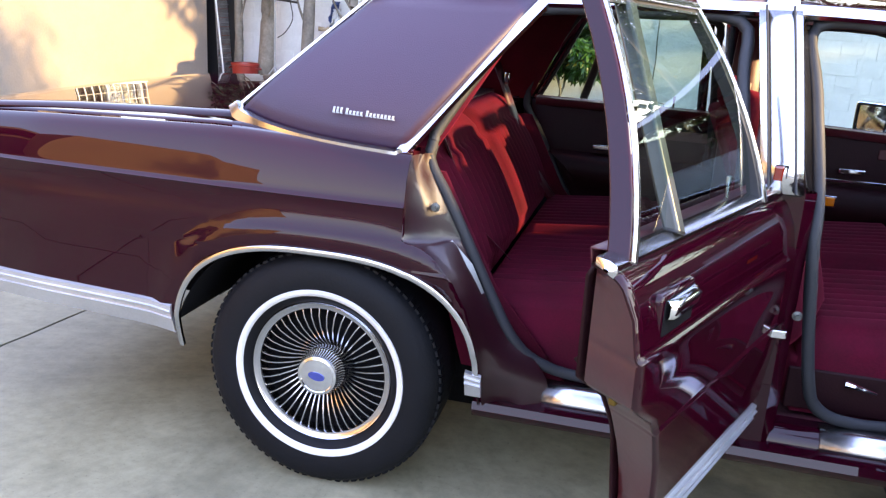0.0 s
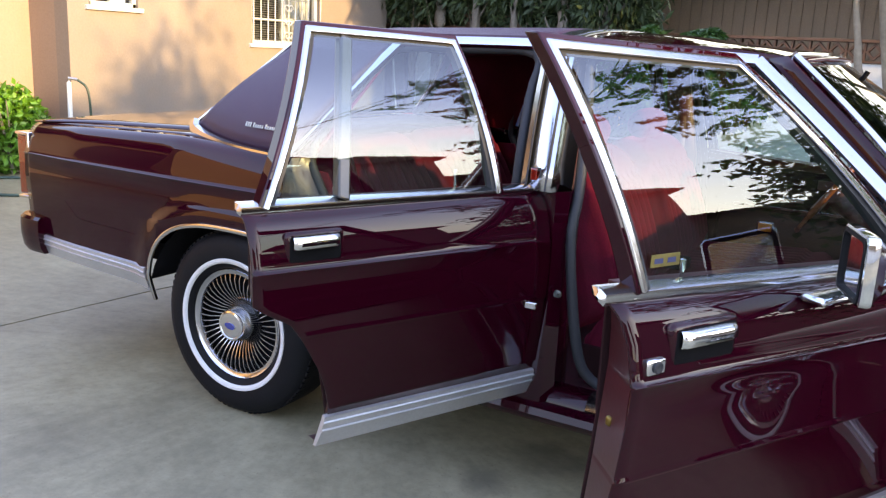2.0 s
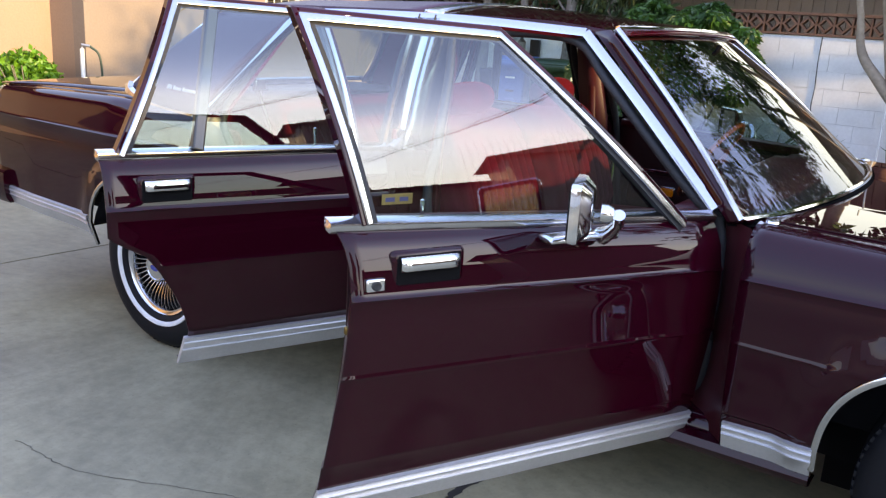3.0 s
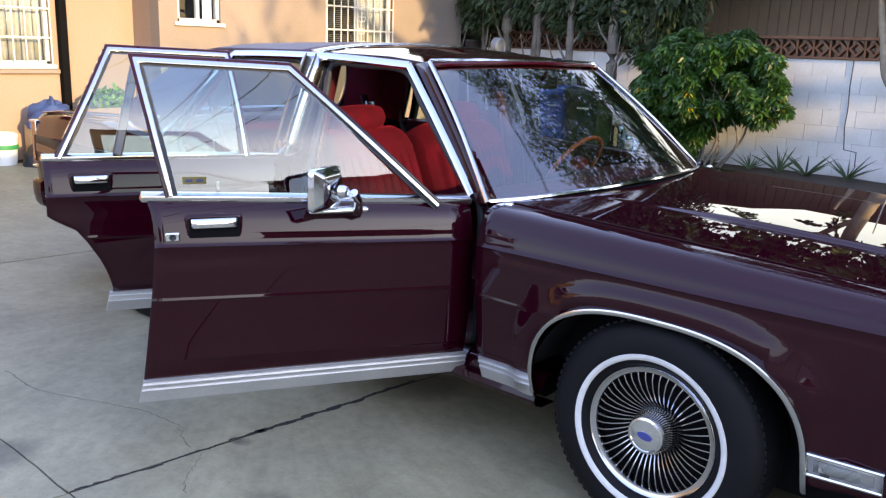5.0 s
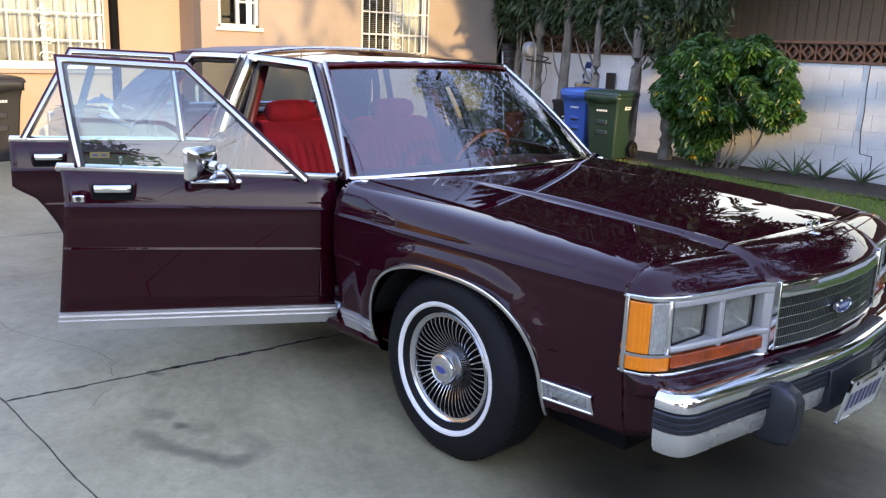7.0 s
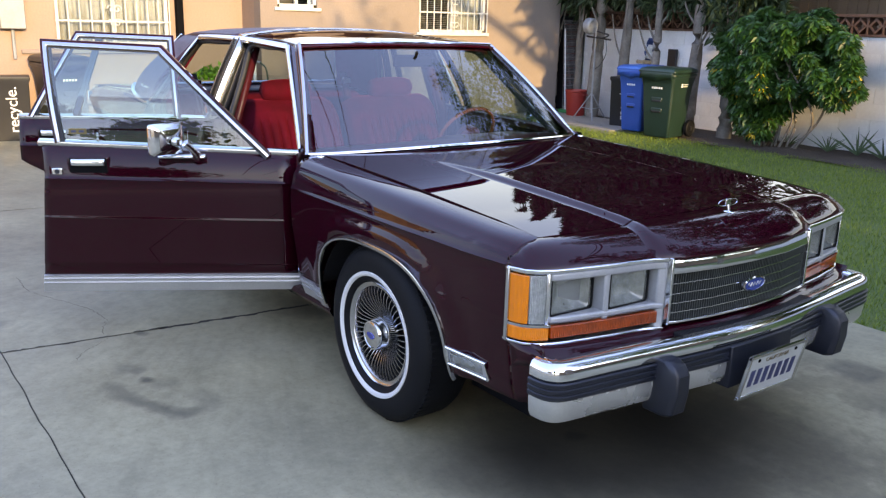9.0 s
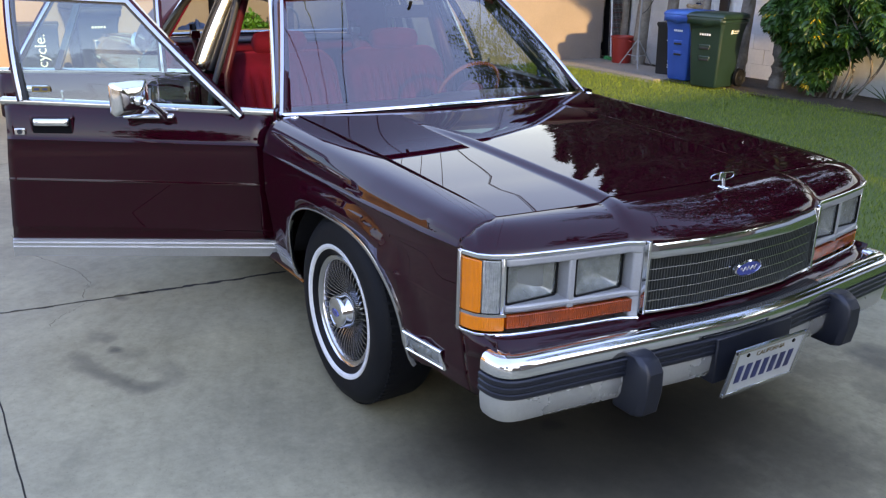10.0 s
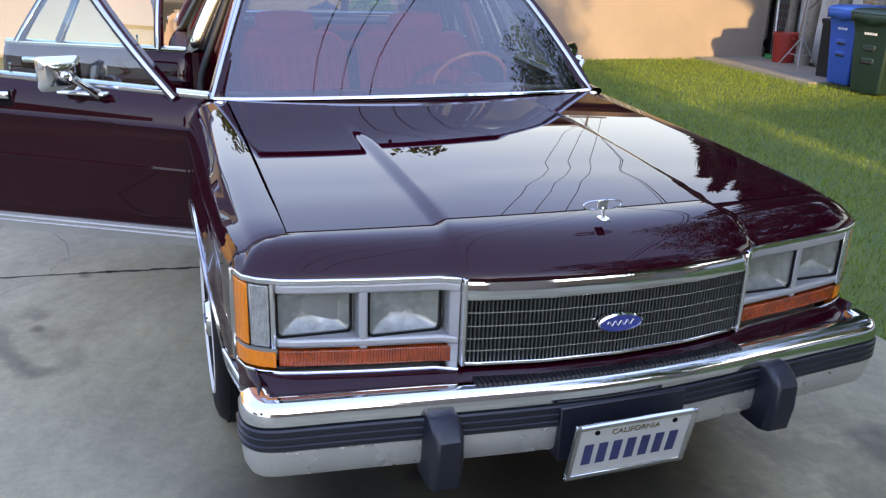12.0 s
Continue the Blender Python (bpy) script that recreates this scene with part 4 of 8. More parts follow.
limb([(6.7, 5.2, 4.15), (6.2, 4.0, 4.9), (5.9, 3.4, 5.2)], 0.06, 0.02, BARK, t, "limb", 8)
g = np.random.default_rng(15)
P, D = [], []
for k in range(240):
    c = np.array([g.uniform(5.2, 8.2), g.uniform(1.9, 6.0), g.uniform(5.1, 6.9)])
    a = g.normal(size=3) * np.array([1, 1, 0.35])
    a /= np.linalg.norm(a)
    side = np.cross(a, [0, 0, 1.0])
    for q in np.linspace(0.05, 0.62, 16):
        for sg in (-1, 1):
            P.append(c + a * q + np.array([0, 0, -0.25 * q * q]))
            D.append(side * sg + a * 0.5 + np.array([0, 0, -0.3]))
for k in range(280):
    c = np.array([g.uniform(1.0, 5.2), g.uniform(5.0, 7.2), g.uniform(4.4, 6.4)]) if k < 190 else np.array([g.uniform(-0.6, 3.2), g.uniform(6.7, 7.6), g.uniform(2.65, 3.7)])
    a = g.normal(size=3) * np.array([1, 1, 0.35])
    a /= np.linalg.norm(a)
    side = np.cross(a, [0, 0, 1.0])
    for q in np.linspace(0.05, 0.62, 16):
        for sg in (-1, 1):
            P.append(c + a * q + np.array([0, 0, -0.25 * q * q]))
            D.append(side * sg + a * 0.5 + np.array([0, 0, -0.3]))
P, D = np.array(P), np.array(D)
leaves("crown", P, D, g.uniform(0.08, 0.17, len(P)), g.uniform(0.019, 0.034, len(P)), LEAF_TREE, t, "feathery hanging leaves")


def aloe(x, y, s, seed):
    a = new("aloe")
    top(a, "spiky grey-green aloe in the planting bed", "aloe", "", "aloes under the wall")
    g = np.random.default_rng(seed)
    for k in range(13):
        t, up = g.uniform(0, 6.28), g.uniform(0.5, 1.5)
        L = s * g.uniform(0.25, 0.45)
        d = Vector((math.cos(t), math.sin(t) * 0.7, up)).normalized()
        path = [Vector((x, y, -0.02)) + d * L * f + Vector((math.cos(t), 0.5 * math.sin(t), 0)) * 0.10 * s * f * f for f in (0, 0.35, 0.7, 1.0)]
        mesh("leaf", Shell().tube(path, 0.012, n=5, radii=[0.014 * s, 0.013 * s, 0.008 * s, 0.001], up=(0.3, 0.2, 1)), LEAF_ALOE, a)


for i, (x, y, s) in enumerate(((-0.35, 8.0, 0.7), (0.02, 8.05, 0.9), (0.38, 8.0, 1.0), (-0.95, 8.1, 0.5), (0.85, 8.1, 0.8), (1.9, 8.1, 0.9))):
    aloe(x, y, s, 70 + i)

b = new("bush")
top(b, "bright green leafy bush against the house", "bush")
g = np.random.default_rng(9)
for k in range(7):
    a = g.uniform(0, 6.28)
    limb([(-5.35, 1.75, 0), (-5.35 + 0.12 * math.cos(a), 1.75 + 0.15 * math.sin(a), 0.35), (-5.35 + 0.22 * math.cos(a), 1.75 + 0.3 * math.sin(a), 0.7)], 0.012, 0.005, BARK, b, "stem", 5)
m = 2600
v = g.normal(size=(m, 3))
v /= np.linalg.norm(v, axis=1, keepdims=True)
rr = g.uniform(0.3, 1, m) ** 0.5
P = np.stack([-5.45 + v[:, 0] * 0.30 * rr, 1.80 + v[:, 1] * 0.36 * rr, 0.42 + v[:, 2] * 0.42 * rr], 1)
P = P[(P[:, 0] > -5.95) & (P[:, 2] > 0.01)]
leaves("crown", P, g.normal(size=P.shape) + np.array([0.2, -0.2, -0.2]), g.uniform(0.06, 0.12, len(P)), g.uniform(0.018, 0.03, len(P)), LEAF_BRIGHT, b, "bright green leaves")

# ---- the car: rear axle at x = 0, front axle at x = 2.9, nose towards +x ----
car = new("car")
tagged(car, "glossy dark burgundy four-door sedan with two doors open, parked on concrete", "car")
WB = 2.9
SHOULDER = [(-1.27, 0.945), (-0.9, 0.965), (-0.3, 0.985), (0.22, 0.962), (1.1, 0.952), (2.23, 0.905), (3.0, 0.878), (3.55, 0.853), (3.60, 0.849), (3.65, 0.840), (3.68, 0.826), (3.70, 0.800), (3.74, 0.79)]
TAPER = [(-1.27, -0.055), (-0.9, -0.022), (-0.3, 0.0), (3.1, 0.0), (3.5, -0.010), (3.64, -0.024), (3.70, -0.046)]
CREASE = [(-1.27, 0.83), (0.22, 0.83), (1.12, 0.815), (2.2, 0.785), (3.64, 0.79)]
RIB = [(0.39, 0.668), (1.10, 0.652), (1.16, 0.648), (2.20, 0.618), (2.5, 0.612)]
TUCK = [(0.3, 0.462), (1.2, 0.442), (2.2, 0.412)]
DOGLEG = [(0.22, 0.745), (0.27, 0.735), (0.31, 0.71), (0.36, 0.655), (0.40, 0.58), (0.43, 0.48), (0.445, 0.40), (0.45, 0.28)]


def arch_low(x, cx, half=0.435, base=0.34, top=0.69):
    """The lower edge of the body side over a wheel."""
    d = abs(x - cx) / half
    return base + (top - base) * (1 - d ** 2.7) ** (1 / 2.7) if d < 1 else -1.0


def flare(x, z):
    """The swelling of the metal round both wheel arches."""
    out = 0.0
    for cx in (0.0, WB):
        dx, dz = abs(x - cx) / 0.435, max(0.0, (z - 0.34)) / 0.35
        r = (dx ** 2.7 + dz ** 2.7) ** (1 / 2.7)
        k = max(0.0, min(1.0, (1.24 - r) / 0.13))
        if z < 0.34:
            k *= max(0.0, 1 - (0.34 - z) / 0.1)
        out = max(out, 0.020 * k * k * (3 - 2 * k))
    return out


def half_width(x, z):
    """Half the body's width at a height; the crease lines run along it."""
    s, c = smoothed(x, SHOULDER), lerp_table(x, CREASE)
    k = max(0.0, min(1.0, (x - 0.1) / 0.2)) * max(0.0, min(1.0, (2.5 - x) / 0.08))
    r, g = lerp_table(x, RIB), lerp_table(x, TUCK)
    b = lambda z: 0.868 + 0.15 * (z - 0.395) + 0.010 * max(0.0, min(1.0, (0.15 - x) / 0.3))
    prof = [(0.27, 0.825), (0.31, 0.840), (0.395, 0.868), (g - 0.007, b(g) - 0.0045 * k), (g, b(g) + 0.0035 * k), (g + 0.005, b(g) + 0.003 * k), (r - 0.005, 0.901), (r - 0.001, 0.901 + 0.005 * k), (r + 0.002, 0.902 + 0.004 * k), (r + 0.007, 0.903), (0.74, 0.907),
            (c - 0.006, 0.9045), (c, 0.9085), (c + 0.004, 0.9035), (c + 0.012, 0.900), ((c + s) / 2, 0.890), (s - 0.022, 0.868), (s - 0.007, 0.853), (s, 0.834)]
    return lerp_table(z, prof) + lerp_table(x, TAPER) + flare(x, z)


def levels(x):
    s, c = smoothed(x, SHOULDER), lerp_table(x, CREASE)
    r, g = lerp_table(x, RIB), lerp_table(x, TUCK)
    return [0.28, 0.31, 0.345, 0.38, 0.395, g - 0.007, g, g + 0.005, 0.50, 0.54, 0.58, r - 0.014, r - 0.008, r - 0.005, r - 0.001, r + 0.002, r + 0.007, r + 0.010, r + 0.016, 0.70, 0.715, 0.73, 0.745, 0.76, c - 0.006, c, c + 0.004, c + 0.012, c + 0.025, (c + s) / 2, s - 0.035, s - 0.022, s - 0.012, s - 0.005, s]


def side_panel(name, xs, low, high, s, inner, label):
    """One outer side panel with rounded shoulder; s: -1 right, 1 left. inner: y of its top edge, or None."""
    rows = []
    for x in xs:
        zl, zh = low(x), high(x)
        col = [(x, s * half_width(x, min(max(z, zl), zh)), min(max(z, zl), zh)) for z in levels(x)]
        if inner:
            top = smoothed(x, SHOULDER)
            col += [(x, s * (0.81 + lerp_table(x, TAPER)), top + 0.006), (x, s * inner(x), top + 0.008), (x, s * (inner(x) - 0.004), top - 0.012)]
        rows.append(col)
    return mesh(name, Shell().grid(rows), PAINT, car, label, sharp=50, solid=0.006)


def arch_columns(cx, a, b, extra=()):
    return sorted(set([round(v, 4) for v in list(spaced(a, b, 44)) + [cx - 0.4352, cx - 0.4345, cx + 0.4345, cx + 0.4352] + [cx + 0.435 * math.sin(radians(k)) for k in range(-88, 89, 4)] + list(extra) if a <= v <= b]))


for s in (-1, 1):
    # rear quarter: rises to the deck, cut by the arch and by the rear door's dog-leg
    low_r = lambda x: max(arch_low(x, 0.0), 0.40 + 0.10 * max(0, (-0.43 - x)) if x < -0.43 else 0.30)
    high_r = lambda x: 9.0 if x <= 0.2201 else max(lerp_table(x, DOGLEG), 0.29)
    side_panel("quarter_panel", arch_columns(0.0, -1.22, 0.45, (0.22, 0.2205, 0.25, 0.28, 0.31, 0.34, 0.37, 0.40, 0.42, 0.44)), low_r, lambda x: 9.0 if x <= 0.2201 else lerp_table(x, DOGLEG), s, None, "")
    # front fender, with its inner edge along the bonnet gap
    low_f = lambda x: max(arch_low(x, WB), 0.30 if x < WB else 0.335)
    side_panel("front_fender", arch_columns(WB, 2.232, 3.620, (3.55, 3.58, 3.60, 3.61)), low_f, lambda x: 9.0, s, lambda x: 0.757 - 0.01 * max(0, x - 3.3), "")
    # shoulder of the quarter panel, up to the boot lid
    rows = []
    for x in spaced(-1.22, 0.215, 22):
        t, w = smoothed(x, SHOULDER), 0.834 + lerp_table(x, TAPER)
        rows.append([(x, s * w, t), (x, s * (w - 0.02), t + 0.006), (x, s * (w - 0.075), t + 0.010), (x, s * (w - 0.079), t - 0.01)])
    mesh("quarter_shoulder", Shell().grid(rows), PAINT, car, solid=0.004)

# wheel arches' bright mouldings and dark wheel houses
for cx in (0.0, WB):
    for s in (-1, 1):
        pts = []
        for k in range(-90 if cx == 0.0 else -92, 97, 2):
            a = radians(max(-90, min(90, k)))
            dx = 0.435 * math.copysign(abs(math.sin(a)) ** (2 / 2.7), a)
            z = 0.34 + 0.35 * max(0.0, math.cos(a)) ** (2 / 2.7)
            x = cx + dx
            if cx == 0.0 and k > 84:
                continue
            if abs(k) > 90:
                z = 0.34 - 0.006 * (abs(k) - 90)
            pts.append((x, s * (half_width(x, z + 0.004) + 0.003), z))
        mesh("arch_moulding", Shell().tube(pts, 0.01, up=(0, s, 0), shape=[(-0.007, -0.008), (0.007, -0.008), (0.008, 0.003), (0.0, 0.006), (-0.007, 0.003)]), BRIGHT, car, "polished wheel-arch moulding", sharp=60)
        rows = []
        for k in range(14, 167, 8):
            a = radians(k)
            x, z = cx + 0.45 * math.cos(a), 0.33 + 0.40 * math.sin(a)
            rows.append([(x, s * 0.885, z), (x, s * 0.45, z)])
        sh = Shell().grid(rows)
        sh.add([(cx + 0.45 * math.cos(radians(k)), s * 0.45, 0.33 + 0.40 * math.sin(radians(k))) for k in range(0, 181, 10)] + [(cx - 0.45, s * 0.45, 0.1), (cx + 0.45, s * 0.45, 0.1)], [tuple(range(21))])
        mesh("wheel_house", sh, BLACK, car, "black inner wheel house", solid=0.004)

# underbody, sills
mesh("underbody", Shell().box(-0.45, 3.45, -0.46, 0.46, 0.19, 0.32), BLACK, car)
mesh("floor_pan", Shell().box(0.47, 2.42, -0.72, 0.72, 0.25, 0.29), BLACK, car)
mesh("boot_floor", Shell().box(-1.15, -0.52, -0.50, 0.50, 0.36, 0.44), BLACK, car)
# hidden block added to keep light from under the nose
mesh("under_nose_block", Shell().box(3.20, 3.52, -0.66, 0.66, 0.19, 0.40), BLACK, car)
for s in (-1, 1):
    rows = []
    for x in spaced(0.42, 2.46, 12):
        rows.append([(x, s * y, z) for y, z in ((0.72, 0.355), (0.775, 0.352), (0.795, 0.335), (0.80, 0.315), (0.840, 0.305), (0.848, 0.285), (0.835, 0.262), (0.80, 0.248), (0.72, 0.245))])
    mesh("sill", Shell().grid(rows), PAINT, car, "burgundy door sill", sharp=40)
    for a, b in ((0.60, 1.02), (1.30, 2.12)):
        rows = [[(x, s * y, z) for y, z in ((0.74, 0.360), (0.752, 0.358), (0.756, 0.361), (0.774, 0.359), (0.780, 0.356), (0.797, 0.342), (0.8045, 0.322), (0.8045, 0.314))] for x in spaced(a, b, 6)]
        mesh("sill_plate", Shell().grid(rows), SPOKE, car, "bright ribbed sill plate", sharp=50, solid=0.003)

# boot lid and rear panel
rows = []
for x in spaced(-1.215, -0.30, 14):
    t = smoothed(x, SHOULDER)
    rows.append([(x, y, t + 0.012 + 0.012 * (1 - (y / 0.76) ** 2)) for y in spaced(-0.752 - lerp_table(x, TAPER) * -1, 0.752 + lerp_table(x, TAPER), 13)])
mesh("boot_lid", Shell().grid(rows), PAINT, car, solid=0.006)
rows = []
for y in spaced(-0.775, 0.775, 15):
    k = 0.03 * (abs(y) / 0.775) ** 3
    rows.append([(-1.215 + k * 0.2, y, 0.955), (-1.235 + k, y, 0.945), (-1.265 + k, y, 0.90), (-1.275 + k, y, 0.62), (-1.26 + k, y, 0.52), (-1.22 + k, y, 0.38)])
mesh("rear_panel", Shell().grid(rows), PAINT, car, solid=0.006)
for s in (-1, 1):
    tl = Shell().box(-1.285, -1.205, min(s * 0.70, s * 0.842), max(s * 0.70, s * 0.842), 0.645, 0.90)
    tail = mesh("tail_lamp", tl, RED_LENS, car, "tall red tail lamp", bevel=0.008)
    sh = Shell()
    for z in (0.635, 0.905):
        sh.box(-1.288, -1.20, min(s * 0.70, s * 0.848), max(s * 0.70, s * 0.848), z - 0.006, z + 0.006)
    sh.box(-1.212, -1.198, min(s * 0.835, s * 0.850), max(s * 0.835, s * 0.850), 0.63, 0.91)
    mesh("lamp_frame", sh, CHROME, tail, "chrome lamp frame", bevel=0.002)

# lower silver mouldings
def moulding(name, x0, x1, z0, z1, s):
    """Ribbed silver strip that follows the body side from x0 to x1; z0, z1: lower and upper edge at both ends."""
    rows = []
    for x in spaced(x0, x1, 10):
        k = (x - x0) / (x1 - x0)
        lo, hi = z0[0] + (z0[1] - z0[0]) * k, z1[0] + (z1[1] - z1[0]) * k
        ribs = [(0, -0.002), (0.02, 0.008), (0.49, 0.010), (0.515, 0.0145), (0.545, 0.0145), (0.57, 0.009), (0.73, 0.009), (0.755, 0.0145), (0.785, 0.0145), (0.81, 0.009), (0.95, 0.010), (1.0, -0.002)]
        rows.append([(x, s * (half_width(x, lo + (hi - lo) * f) + o), lo + (hi - lo) * f) for f, o in ribs])
    sh = Shell().grid(rows)
    n = len(rows[0])
    sh.f += [tuple(range(n)), tuple(reversed(range(9 * n, 10 * n)))]
    return mesh(name, sh, SATIN, car, "ribbed satin silver lower moulding", sharp=40)


for s in (-1, 1):
    moulding("lower_moulding", -1.13, -0.445, (0.402, 0.380), (0.490, 0.474), s)
    moulding("lower_moulding", 2.236, 2.462, (0.305, 0.305), (0.39, 0.395), s)
    moulding("lower_moulding", 0.405, 0.448, (0.335, 0.335), (0.415, 0.405), s)

# roof: vinyl behind, a bright band over the centre pillars, painted ahead
def roof_row(x):
    k = max(0.0, min(1.0, (x - 0.0) / 1.75))
    ridge = lerp_table(x, [(0.02, 1.375), (0.3, 1.408), (0.9, 1.425), (1.3, 1.418), (1.62, 1.388), (1.74, 1.366)])
    rail = lerp_table(x, [(0.02, 1.345), (0.3, 1.372), (1.0, 1.380), (1.5, 1.374), (1.74, 1.352)])
    w = lerp_table(x, [(0.02, 0.54), (0.4, 0.59), (1.2, 0.60), (1.74, 0.585)])
    bow = lerp_table(x, [(1.5, 0.0), (1.74, 0.045)])
    row = []
    for f in (-1.0, -0.985, -0.93, -0.8, -0.6, -0.3, 0, 0.3, 0.6, 0.8, 0.93, 0.985, 1.0):
        z = rail - 0.018 * (1 if abs(f) == 1 else 0) + (ridge - rail) * (1 - abs(f) ** 2.6)
        row.append((x + bow * (1 - f * f), f * (w + 0.012), z))
    return row


def roof_part(name, a, b, n, mat, lift, label):
    rows = [[(x, y, z + lift) for x, y, z in roof_row(t)] for t in spaced(a, b, n)]
    return mesh(name, Shell().grid(rows), mat, car, label, solid=0.012, sharp=50)


roof_part("roof", 0.02, 1.03, 12, VINYL, 0.004, "padded burgundy vinyl rear roof")
roof_part("roof_band", 1.03, 1.105, 4, BRIGHT, 0.007, "bright band across the roof")
roof_part("roof", 1.105, 1.735, 12, PAINT, 0.0, "glossy burgundy front roof")
mesh("headliner", Shell().grid([[(x, y * 0.97, z - 0.028) for x, y, z in roof_row(x0)] for x0 in spaced(0.06, 1.70, 12)]), TRIM_RED, car, "burgundy cloth headliner", solid=0.006)

for s in (-1, 1):
    # rear pillar in vinyl with its bright border
    low = through_points([(-0.30, s * 0.772, 1.012), (-0.22, s * 0.800, 0.990), (-0.10, s * 0.822, 0.970), (0.03, s * 0.832, 0.958), (0.175, s * 0.836, 0.950)], 5)
    high = [Vector((0.03 + (0.475 - 0.03) * i / (len(low) - 1), s * (0.553 + 0.055 * (i / (len(low) - 1))), 1.352 + 0.012 * (i / (len(low) - 1)))) for i in range(len(low))]
    rows = []
    for a, b in zip(low, high):
        rows.append([a.lerp(b, k / 8) + Vector((0, s * 0.045 * math.sin(math.pi * (k / 8) ** 0.8), 0)) for k in range(9)])
    # inward turn towards the rear window
    back = [a + Vector((-0.01, -s * 0.05, 0.0)) for a in rows[0]]
    mesh("rear_pillar", Shell().grid([back] + rows), VINYL, car, "padded burgundy vinyl rear pillar", solid=0.02, sharp=60)
    edge = [Vector((-0.312 + 0.34 * q, s * (0.768 - 0.215 * q), 1.020 + 0.345 * q)) for q in (0.0, 0.25, 0.5, 0.75, 0.98)]
    mesh("pillar_edge", Shell().tube(edge, 0.006, n=8), CHROME, car, "thin bright rear-window edge", sharp=60)
    border = [Vector((-0.315, s * 0.768, 1.030))] + [p + Vector((0, s * 0.012, -0.004)) for p in low] + [Vector((0.19, s * 0.838, 0.953))]
    mesh("pillar_border", Shell().tube(border, 0.02, up=(0, s, 0), shape=[(-0.019, -0.010), (0.019, -0.010), (0.015, 0.010), (-0.015, 0.010)]), BRIGHT, car, "wide bright pillar border", sharp=60)
    rail = through_points([(0.185, s * 0.838, 0.955), (0.335, s * 0.735, 1.155), (0.490, s * 0.620, 1.352)], 6)
    rail2 = through_points([(0.490, s * 0.620, 1.354), (0.8, s * 0.622, 1.362), (1.2, s * 0.620, 1.362), (1.62, s * 0.606, 1.345)], 6)
    rail3 = through_points([(1.62, s * 0.606, 1.345), (1.87, s * 0.702, 1.14), (2.12, s * 0.800, 0.925)], 6)
    for path in (rail, rail2, rail3):
        mesh("window_moulding", Shell().tube(path, 0.02, up=(0, s * 0.9, 0.45), shape=[(-0.016, -0.010), (0.016, -0.010), (0.013, 0.006), (0.0, 0.009), (-0.013, 0.006)]), BRIGHT, car, "bright window-opening moulding", sharp=60)
    # inner reveals of the opening
    for path, w in ((rail, 0.05), (rail2, 0.05), (rail3, 0.05)):
        ins = [(p.x, p.y - s * w, p.z - (0.03 if path is rail2 else 0.0)) for p in path]
        mesh("door_reveal", Shell().grid([list(map(tuple, path)), ins]), SEAL, car, solid=0.004)
    # front pillar outer skin
    out = through_points([(1.645, s * 0.600, 1.350), (1.90, s * 0.706, 1.135), (2.16, s * 0.818, 0.905)], 6)
    inn = through_points([(1.72, s * 0.575, 1.352), (1.97, s * 0.672, 1.135), (2.215, s * 0.770, 0.905)], 6)
    mesh("front_pillar", Shell().grid([out, [a.lerp(b, 0.5) + Vector((0.01, s * 0.012, 0.008)) for a, b in zip(out, inn)], inn]), PAINT, car, solid=0.02)
    # centre pillar: bright plate above, painted post below
    plate = [[(1.010 + 0.048 * k, s * (0.625 + 0.215 * k + 0.01 * math.sin(math.pi * k)), 1.372 - 0.417 * k) for k in spaced(0, 1, 7)],
             [(1.110 + 0.042 * k, s * (0.625 + 0.215 * k + 0.01 * math.sin(math.pi * k)), 1.372 - 0.417 * k) for k in spaced(0, 1, 7)]]
    plate.append([(x + 0.030, y - s * 0.085, z) for x, y, z in plate[1]])
    pil = mesh("centre_pillar_trim", Shell().grid(plate), BRIGHT, car, "tall brushed bright centre-pillar plate", solid=0.01)
    for a, b in ((0.16, 0.20), (0.80, 0.84)):
        groove = [Vector(plate[0][i]).lerp(Vector(plate[1][i]), (a + b) / 2) + Vector((0, s * 0.002, 0)) for i in range(7)]
        mesh("groove", Shell().tube(groove, 0.003, n=6), SEAL, pil, "dark groove")
    c = Vector((1.098, s * 0.8235, 0.998))
    sh = Shell()
    for a, b, cc, d in ((-0.014, 0.014, 0.017, 0.020), (-0.014, 0.014, -0.020, -0.017), (-0.014, -0.011, -0.02, 0.02), (0.011, 0.014, -0.02, 0.02)):
        sh.box(c.x + a, c.x + b, c.y - 0.002, c.y + 0.002, c.z + cc, c.z + d)
    mesh("crest", sh, SEAL, pil, "small outlined crest")
    rows = [[(1.045, s * 0.70, z), (1.03, s * 0.785, z), (1.05, s * 0.815, z), (1.16, s * 0.815, z), (1.19, s * 0.785, z), (1.18, s * 0.70, z)] for z in spaced(0.30, 0.955, 6)]
    mesh("centre_post", Shell().grid(rows), PAINT, car, "burgundy centre post")
    mesh("pillar_lining", Shell().grid([[(1.06, s * 0.555, 1.34), (1.14, s * 0.555, 1.34)], [(1.05, s * 0.70, 0.95), (1.18, s * 0.70, 0.95)], [(1.05, s * 0.70, 0.33), (1.18, s * 0.70, 0.33)]]), TRIM_RED, car, solid=0.03)
    # jambs: behind the fender and along the quarter
    mesh("front_jamb", Shell().grid([[(2.23, s * half_width(2.23, z) * 0.995, z) for z in spaced(0.30, 0.90, 8)], [(2.19, s * 0.80, z) for z in spaced(0.30, 0.90, 8)], [(2.10, s * 0.72, z) for z in spaced(0.30, 0.90, 8)]]), JAMB, car)
